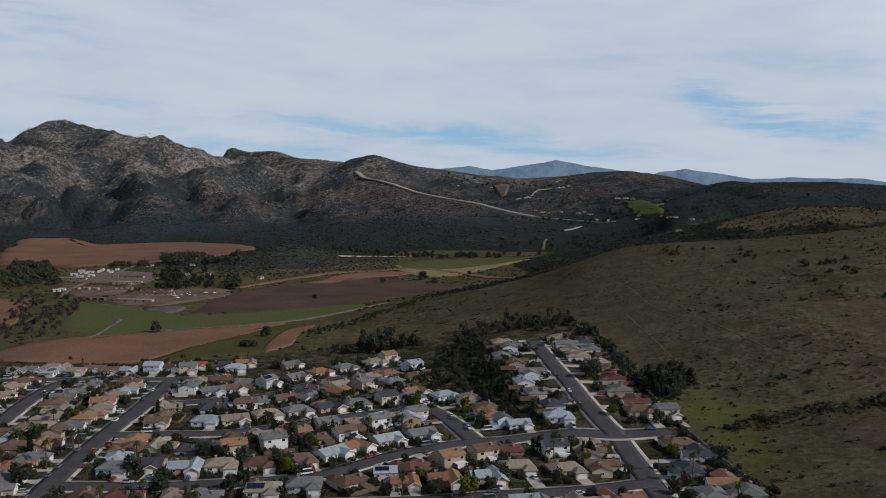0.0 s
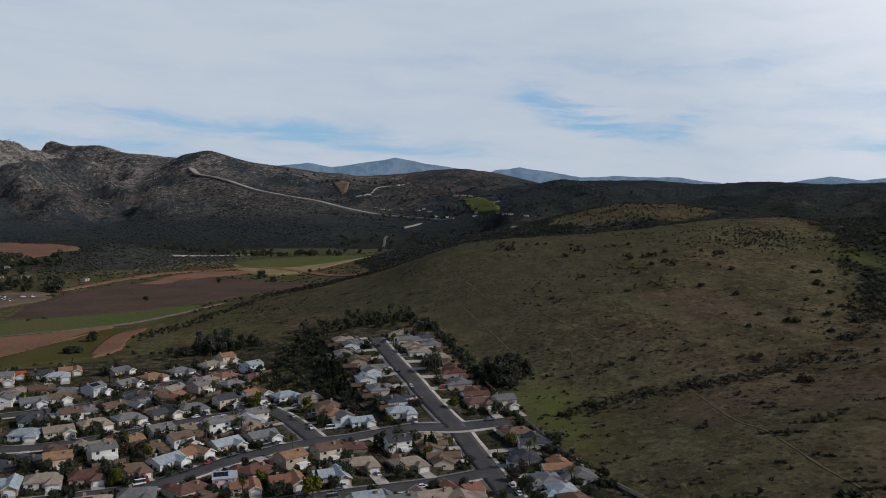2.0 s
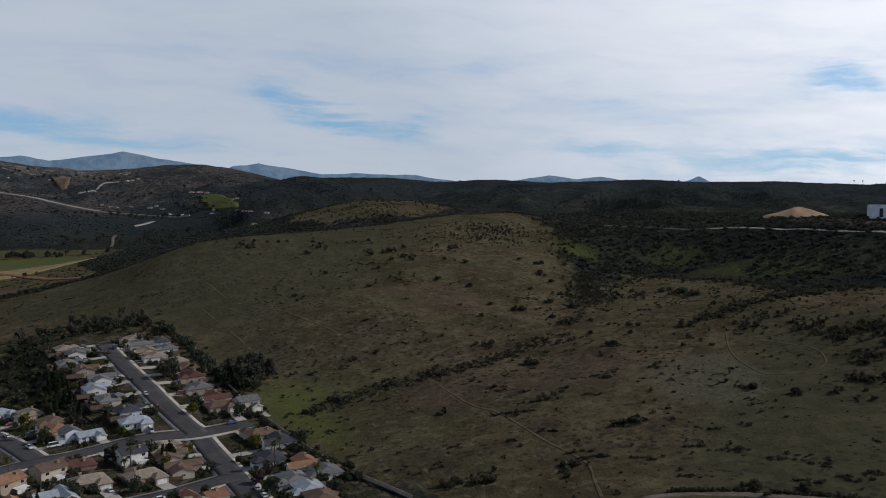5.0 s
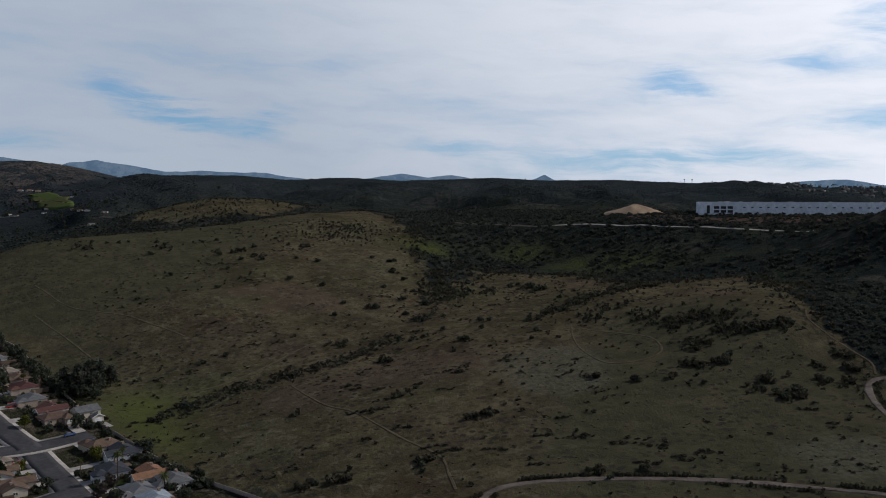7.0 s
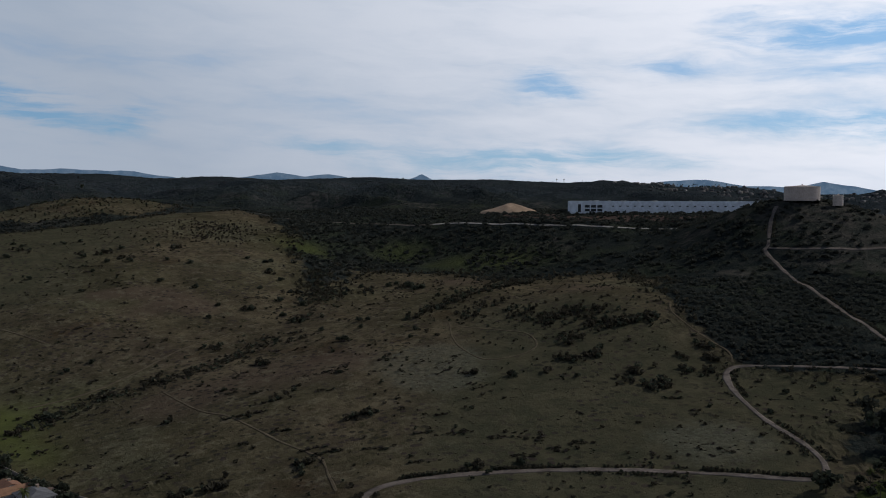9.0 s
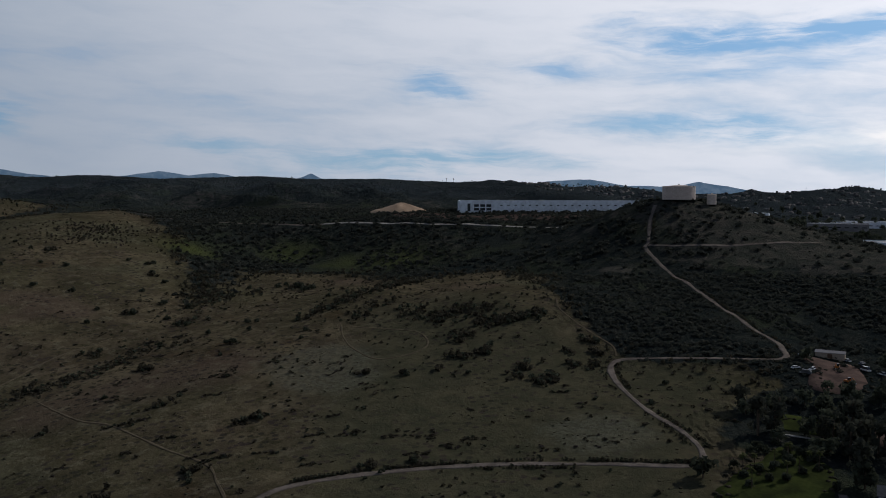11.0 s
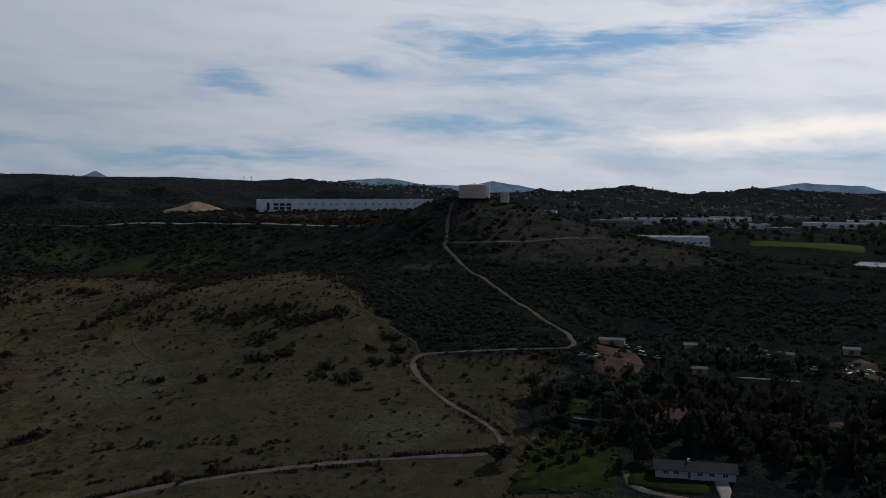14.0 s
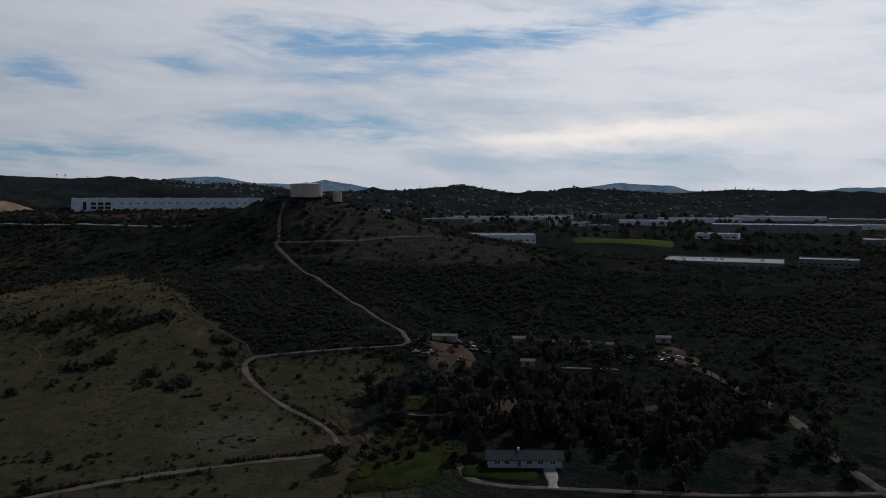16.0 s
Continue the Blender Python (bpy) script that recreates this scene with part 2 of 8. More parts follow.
    drift = n.noise(n.vec("ADD", at, (15.0, 260.0, 0.0)), 0.017, 6.0, 0.68)
    scrub = n.mix(n.step(drift, 0.5, 0.62, 0.0, 0.75), scrub, n.mix(n.step(fine, 0.4, 0.62), (0.025, 0.03, 0.018), (0.04, 0.043, 0.025)))
    scrub = n.mix(n.step(drift, 0.46, 0.36, 0.0, 0.6), scrub, (0.012, 0.0155, 0.0145))
    thin_cover = n.step(n.math("ADD", n.math("ADD", n.math("MULTIPLY", n.noise(at, 0.009, 5.0, 0.6), 0.7), n.math("MULTIPLY", clump, 0.3)), n.math("MULTIPLY", open_land, 0.38)), 0.55, 0.7, 0.0, 0.8)
    scrub = n.mix(thin_cover, scrub, n.mix(n.step(clump, 0.42, 0.62), (0.042, 0.043, 0.033), (0.074, 0.064, 0.05)))
    stone = n.mix(n.step(fine, 0.3, 0.7), (0.32, 0.275, 0.235), (0.13, 0.115, 0.102))
    bare = n.math("MULTIPLY", n.step(n.math("ADD", n.math("ADD", n.math("MULTIPLY", n.noise(at, 0.05, 8.0, 0.85), 0.9), n.math("MULTIPLY", n.noise(at, 0.0045, 3.0), 0.3)), n.math("MULTIPLY", rock, 0.18)), 0.79, 0.87), n.step(rock, 0.02, 0.25))
    # far brush colour, with the blue-grey of distance haze mixed into it
    hazy_sagebrush = n.mix(n.step(n.noise(at, 0.011, 5.0, 0.6), 0.38, 0.62), (0.022, 0.029, 0.034), (0.035, 0.04, 0.043))
    rocky = n.step(rock, 0.02, 0.3)
    hazy_sagebrush = n.mix(n.math("MULTIPLY", n.step(n.noise(at, 0.0045, 5.0, 0.6), 0.42, 0.56, 0.0, 0.9), rocky), hazy_sagebrush, (0.1, 0.077, 0.062))
    hazy_sagebrush = n.mix(n.math("MULTIPLY", n.step(n.math("ADD", n.noise(at, 0.009, 5.0, 0.65), n.math("MULTIPLY", rock, 0.16)), 0.54, 0.66), n.math("MULTIPLY", rocky, 0.45)), hazy_sagebrush, (0.1, 0.09, 0.082))
    hazy_sagebrush = n.mix(n.step(clump, 0.4, 0.58), (0.019, 0.026, 0.027), hazy_sagebrush)
    hazy_sagebrush = n.mix(n.step(n.noise(at, 0.14, 5.0, 0.8), 0.54, 0.7, 0.05, 0.5), hazy_sagebrush, (0.085, 0.077, 0.07))
    scrub = n.mix(soil, scrub, hazy_sagebrush)
    scrub = n.mix(bare, scrub, stone)
    scrub = n.mix(1.0, scrub, (0.97, 1.0, 1.06), "MULTIPLY")
    edge = n.math("ADD", grass, n.math("MULTIPLY", n.math("SUBTRACT", n.noise(at, 0.03, 5.0, 0.7), 0.5), 0.9))
    c = n.mix(n.step(edge, 0.4, 0.6), scrub, dry)
    lush = n.mix(n.step(mid, 0.3, 0.7), (0.08, 0.092, 0.026), (0.058, 0.064, 0.024))
    c = n.mix(n.math("MULTIPLY", green, n.step(mid, 0.2, 0.6, 0.6, 1.0)), c, lush)
    yard = n.mix(n.step(n.noise(at, 0.12, 5.0, 0.65), 0.38, 0.56), (0.085, 0.07, 0.054), (0.033, 0.034, 0.019))
    c = n.mix(town, c, yard)
    b = n.add("ShaderNodeBsdfPrincipled", {"Base Color": c, "Roughness": 1.0, "Specular IOR Level": 0.0})
    bp = n.add("ShaderNodeBump", {"Strength": 0.7, "Distance": 1.2, "Height": n.math("ADD", n.math("ADD", n.math("MULTIPLY", fine, 0.7), n.math("MULTIPLY", mid, 2.0)), n.math("MULTIPLY", n.math("MULTIPLY", clump, 9.0), n.math("SUBTRACT", 1.0, grass)))})
    n.tree.links.new(bp.outputs[0], b.inputs["Normal"])
    n.tree.links.new(b.outputs[0], n.add("ShaderNodeOutputMaterial").inputs[0])
    return m


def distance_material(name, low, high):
    """Mountains past the haze: a plain backdrop, scattered light painted in as blue emission."""
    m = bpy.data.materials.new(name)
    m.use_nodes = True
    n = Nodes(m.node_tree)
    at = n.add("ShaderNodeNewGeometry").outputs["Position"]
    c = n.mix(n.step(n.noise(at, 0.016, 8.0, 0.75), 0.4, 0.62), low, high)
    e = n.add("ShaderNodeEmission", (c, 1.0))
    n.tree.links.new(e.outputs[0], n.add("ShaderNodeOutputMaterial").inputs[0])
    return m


M = {
    "ground": terrain_material(),
    "far": distance_material("far_range_haze_glow", (0.095, 0.155, 0.235), (0.155, 0.215, 0.29)),
    "asphalt": material("asphalt", (0.069, 0.067, 0.07), 0.9, (0.05, 0.049, 0.051), 0.08, 0.01),
    "concrete": material("concrete", (0.42, 0.385, 0.35), 0.9, (0.3, 0.275, 0.25), 0.2, 0.01),
    "far_road": material("far_road", (0.29, 0.265, 0.24), 0.9, (0.22, 0.2, 0.18), 0.02),
    "dirt": material("pale_dirt", (0.175, 0.147, 0.125), 0.95, (0.1, 0.084, 0.071), 0.15, 0.05, spec=0.0),
    "farm_soil": material("farm_soil", (0.16, 0.118, 0.088), 0.95, (0.095, 0.074, 0.057), 0.04, 0.1, fine=20, spec=0.0),
    "concrete_grey": material("grey_gravel", (0.125, 0.112, 0.098), 0.95, (0.08, 0.072, 0.062), 0.06, 0.05, spec=0.0),
    "path": material("worn_path", (0.115, 0.094, 0.062), 0.95, (0.076, 0.062, 0.042), 0.2, 0.05, spec=0.0),
    "red_soil": material("red_soil", (0.19, 0.105, 0.068), 0.95, (0.14, 0.085, 0.06), 0.016, 0.1, fine=20, spec=0.0),
    "brown_soil": material("ploughed_soil", (0.088, 0.062, 0.05), 0.95, (0.066, 0.048, 0.04), 0.015, 0.1, fine=20, spec=0.0),
    "crop": material("green_crop", (0.066, 0.094, 0.029), 0.95, (0.088, 0.083, 0.042), 0.016, 0.1, fine=25, spec=0.0),
    "meadow": material("olive_meadow", (0.054, 0.056, 0.019), 0.95, (0.075, 0.064, 0.028), 0.015, 0.1, fine=25, spec=0.0),
    "lawn": material("lawn", (0.034, 0.046, 0.015), 0.95, (0.02, 0.027, 0.01), 0.09, 0.05, spec=0.0),
    "stubble": material("straw_stubble", (0.24, 0.19, 0.1), 0.95, (0.17, 0.14, 0.08), 0.03, 0.05, spec=0.0),
    "glass": material("window_glass", (0.03, 0.035, 0.04), 0.12, spec=0.6),
    "trim": material("white_trim", (0.72, 0.72, 0.7), 0.6),
    "brick": material("chimney_stucco", (0.3, 0.23, 0.18), 0.9, bump=0.01, scale=1.5),
    "door": material("front_door_wood", (0.12, 0.07, 0.045), 0.6, scale=2.0),
    "solar": material("solar_panel", (0.012, 0.015, 0.03), 0.15, spec=0.6),
    "fence": material("fence_wood", (0.15, 0.11, 0.08), 0.9, (0.1, 0.075, 0.058), 0.6, 0.01),
    "wallblock": material("block_wall", (0.34, 0.29, 0.24), 0.9, scale=0.8),
    "bark": material("bark", (0.1, 0.075, 0.055), 0.95, scale=1.5, bump=0.03),
    "tyre": material("tyre_rubber", (0.02, 0.02, 0.02), 0.8, scale=3),
    "rim": material("wheel_rim", (0.35, 0.35, 0.36), 0.35, metal=0.8, scale=3),
    "tank": material("tank_paint", (0.56, 0.47, 0.41), 0.7, (0.49, 0.41, 0.36), 0.15),
    "warehouse": material("tilt_up_wall", (0.66, 0.7, 0.76), 0.7, (0.6, 0.64, 0.7), 0.05),
    "grey_wall": material("grey_wall", (0.22, 0.21, 0.215), 0.8, scale=0.1),
    "white_roof": material("white_flat_roof", (0.4, 0.4, 0.41), 0.85, (0.3, 0.3, 0.31), 0.05),
    "rust": material("rusty_sheet", (0.2, 0.09, 0.05), 0.8, (0.3, 0.25, 0.22), 0.5),
    "pool": material("pool_water", (0.06, 0.3, 0.36), 0.08, spec=0.6),
    "oak": foliage("oak_leaves", (0.038, 0.045, 0.032), (0.064, 0.069, 0.046)),
    "euca": foliage("eucalyptus_leaves", (0.041, 0.046, 0.036), (0.067, 0.069, 0.051)),
    "bright": foliage("bright_leaves", (0.07, 0.08, 0.014), (0.12, 0.12, 0.025)),
    "cypress": foliage("cypress_leaves", (0.014, 0.022, 0.012), (0.028, 0.037, 0.018)),
    "palm": foliage("palm_fronds", (0.045, 0.055, 0.018), (0.075, 0.08, 0.03)),
    "brownleaf": foliage("dry_leaves", (0.05, 0.042, 0.037), (0.072, 0.06, 0.05)),
    "shrub": foliage("shrub_leaves", (0.035, 0.033, 0.023), (0.058, 0.051, 0.036)),
    "chaparral": foliage("chaparral_leaves", (0.034, 0.039, 0.034), (0.059, 0.06, 0.047), 0.3),
    "hazy_sagebrush": foliage("sagebrush_leaves", (0.028, 0.035, 0.035), (0.052, 0.056, 0.052), 0.2),
    "boulder": material("granite_boulder", (0.31, 0.28, 0.25), 0.95, (0.2, 0.18, 0.165), 0.15, vary=0.0, spec=0.0),
    "sage": foliage("sage_leaves", (0.055, 0.048, 0.033), (0.078, 0.067, 0.046)),
}
ROOFS = {
    "brown": ("brown shingle", (0.15, 0.1, 0.075)), "grey": ("grey shingle", (0.17, 0.17, 0.175)), "orange": ("terracotta tile", (0.27, 0.145, 0.09)),
    "tan": ("tan shingle", (0.275, 0.228, 0.185)), "blue": ("pale blue-grey shingle", (0.32, 0.37, 0.41)), "dark": ("charcoal shingle", (0.06, 0.063, 0.075)),
    "maroon": ("dark red shingle", (0.13, 0.065, 0.055)), "red": ("bright red tile", (0.34, 0.07, 0.05)),
}
WALLS = {"white": (0.58, 0.575, 0.56), "cream": (0.48, 0.42, 0.34), "tan": (0.34, 0.275, 0.22), "pale_blue": (0.5, 0.56, 0.62), "pink": (0.66, 0.47, 0.45), "grey": (0.4, 0.41, 0.43)}
for key, (words, colour) in ROOFS.items():
    colour = [v * 0.95 for v in colour]
    M["roof_" + key] = material("roof_" + key, colour, 0.9, [v * 0.7 for v in colour], 0.5, 0.03, vary=0.3, fine=5)
for key, colour in WALLS.items():
    M["wall_" + key] = material("stucco_" + key, colour, 0.9, [v * 0.9 for v in colour], 0.4, 0.005, vary=0.1)
PAINTS = {"white": (0.75, 0.75, 0.75), "silver": (0.45, 0.46, 0.48), "black": (0.02, 0.02, 0.022), "red": (0.35, 0.03, 0.025), "blue": (0.05, 0.1, 0.25), "grey": (0.15, 0.15, 0.16)}
for key, colour in PAINTS.items():
    M["paint_" + key] = material("car_paint_" + key, colour, 0.25, scale=0.5, spec=0.6)


# ---- mesh helpers ----
def mesh_from(name, verts, faces, mats, smooth=False, index=None):
    """A mesh from arrays of places and of equal-sided faces."""
    verts, faces = np.asarray(verts, np.float32), np.asarray(faces, np.int32)
    me = bpy.data.meshes.new(name)
    k = faces.shape[1]
    me.vertices.add(len(verts))
    me.vertices.foreach_set("co", verts.ravel())
    me.loops.add(faces.size)
    me.loops.foreach_set("vertex_index", faces.ravel())
    me.polygons.add(len(faces))
    me.polygons.foreach_set("loop_start", np.arange(0, faces.size, k, dtype=np.int32))
    me.polygons.foreach_set("loop_total", np.full(len(faces), k, np.int32))
    if smooth:
        me.polygons.foreach_set("use_smooth", np.ones(len(faces), bool))
    for m in mats:
        me.materials.append(m)
    if index is not None:
        me.polygons.foreach_set("material_index", np.asarray(index, np.int32))
    me.update(calc_edges=True)
    return me


def part(name, bm, mat, parent=None, label=""):
    """Links a bmesh (or a ready mesh) as one mesh object, under a thing or a part where one is given."""
    if isinstance(bm, bmesh.types.BMesh):
        me = bpy.data.meshes.new(name)
        bm.to_mesh(me)
        bm.free()
        me.materials.append(mat)
    else:
        me = bm
    ob = new(name, me)
    if parent is not None:
        ob.parent = parent
    return tagged(ob, label)


def empty(name, m=None):
    ob = new(name)
    ob.empty_display_size = 0.5
    if m is not None:
        ob.matrix_basis = m
    return ob


def add_box(bm, lo, hi, bevel=0.0):
    verts = bmesh.ops.create_cube(bm, size=1.0)["verts"]
    lo, hi = Vector(lo), Vector(hi)
    for v in verts:
        v.co = Vector(((lo[i] + hi[i]) / 2 + v.co[i] * (hi[i] - lo[i]) for i in range(3)))
    if bevel:
        bmesh.ops.bevel(bm, geom=list({e for v in verts for e in v.link_edges}), offset=bevel, segments=1, affect="EDGES")
    return bm


def box(lo, hi, bevel=0.0):
    return add_box(bmesh.new(), lo, hi, bevel)


def prism(points, z0, z1):
    """An upright block on a plan outline."""
    bm = bmesh.new()
    low = [bm.verts.new((x, y, z0)) for x, y in points]
    top = [bm.verts.new((x, y, z1)) for x, y in points]
    bm.faces.new(low[::-1]), bm.faces.new(top)
    for i in range(len(points)):
        j = (i + 1) % len(points)
        bm.faces.new((low[i], low[j], top[j], top[i]))
    bmesh.ops.recalc_face_normals(bm, faces=bm.faces)
    return bm


# ---- the lie of the land ----
def lattice(ix, iy, seed):
    h = (ix * 374761393 + iy * 668265263 + seed * 1442695041) & 0xFFFFFFFF
    h = ((h ^ (h >> 13)) * 1274126177) & 0xFFFFFFFF
    return ((h ^ (h >> 16)) & 0xFFFF) / 65535.0


def value_noise(x, y, seed=0):
    ix, iy = np.floor(x).astype(np.int64), np.floor(y).astype(np.int64)
    fx, fy = x - ix, y - iy
    fx, fy = fx * fx * (3 - 2 * fx), fy * fy * (3 - 2 * fy)
    a = lattice(ix, iy, seed) * (1 - fx) + lattice(ix + 1, iy, seed) * fx
    b = lattice(ix, iy + 1, seed) * (1 - fx) + lattice(ix + 1, iy + 1, seed) * fx
    return a * (1 - fy) + b * fy


def fbm(x, y, size, octaves=4, seed=0, ridged=False):
    total, amp, norm = 0.0, 1.0, 0.0
    for k in range(octaves):
        v = value_noise(x / size + 17.3 * k, y / size - 9.1 * k, seed + k)
        total = total + amp * (1 - np.abs(2 * v - 1) if ridged else v)
        norm += amp
        amp, size = amp * 0.5, size * 0.5
    return total / norm


def spot(bearing, dist):
    a = radians(bearing)
    return dist * math.sin(a), dist * math.cos(a)


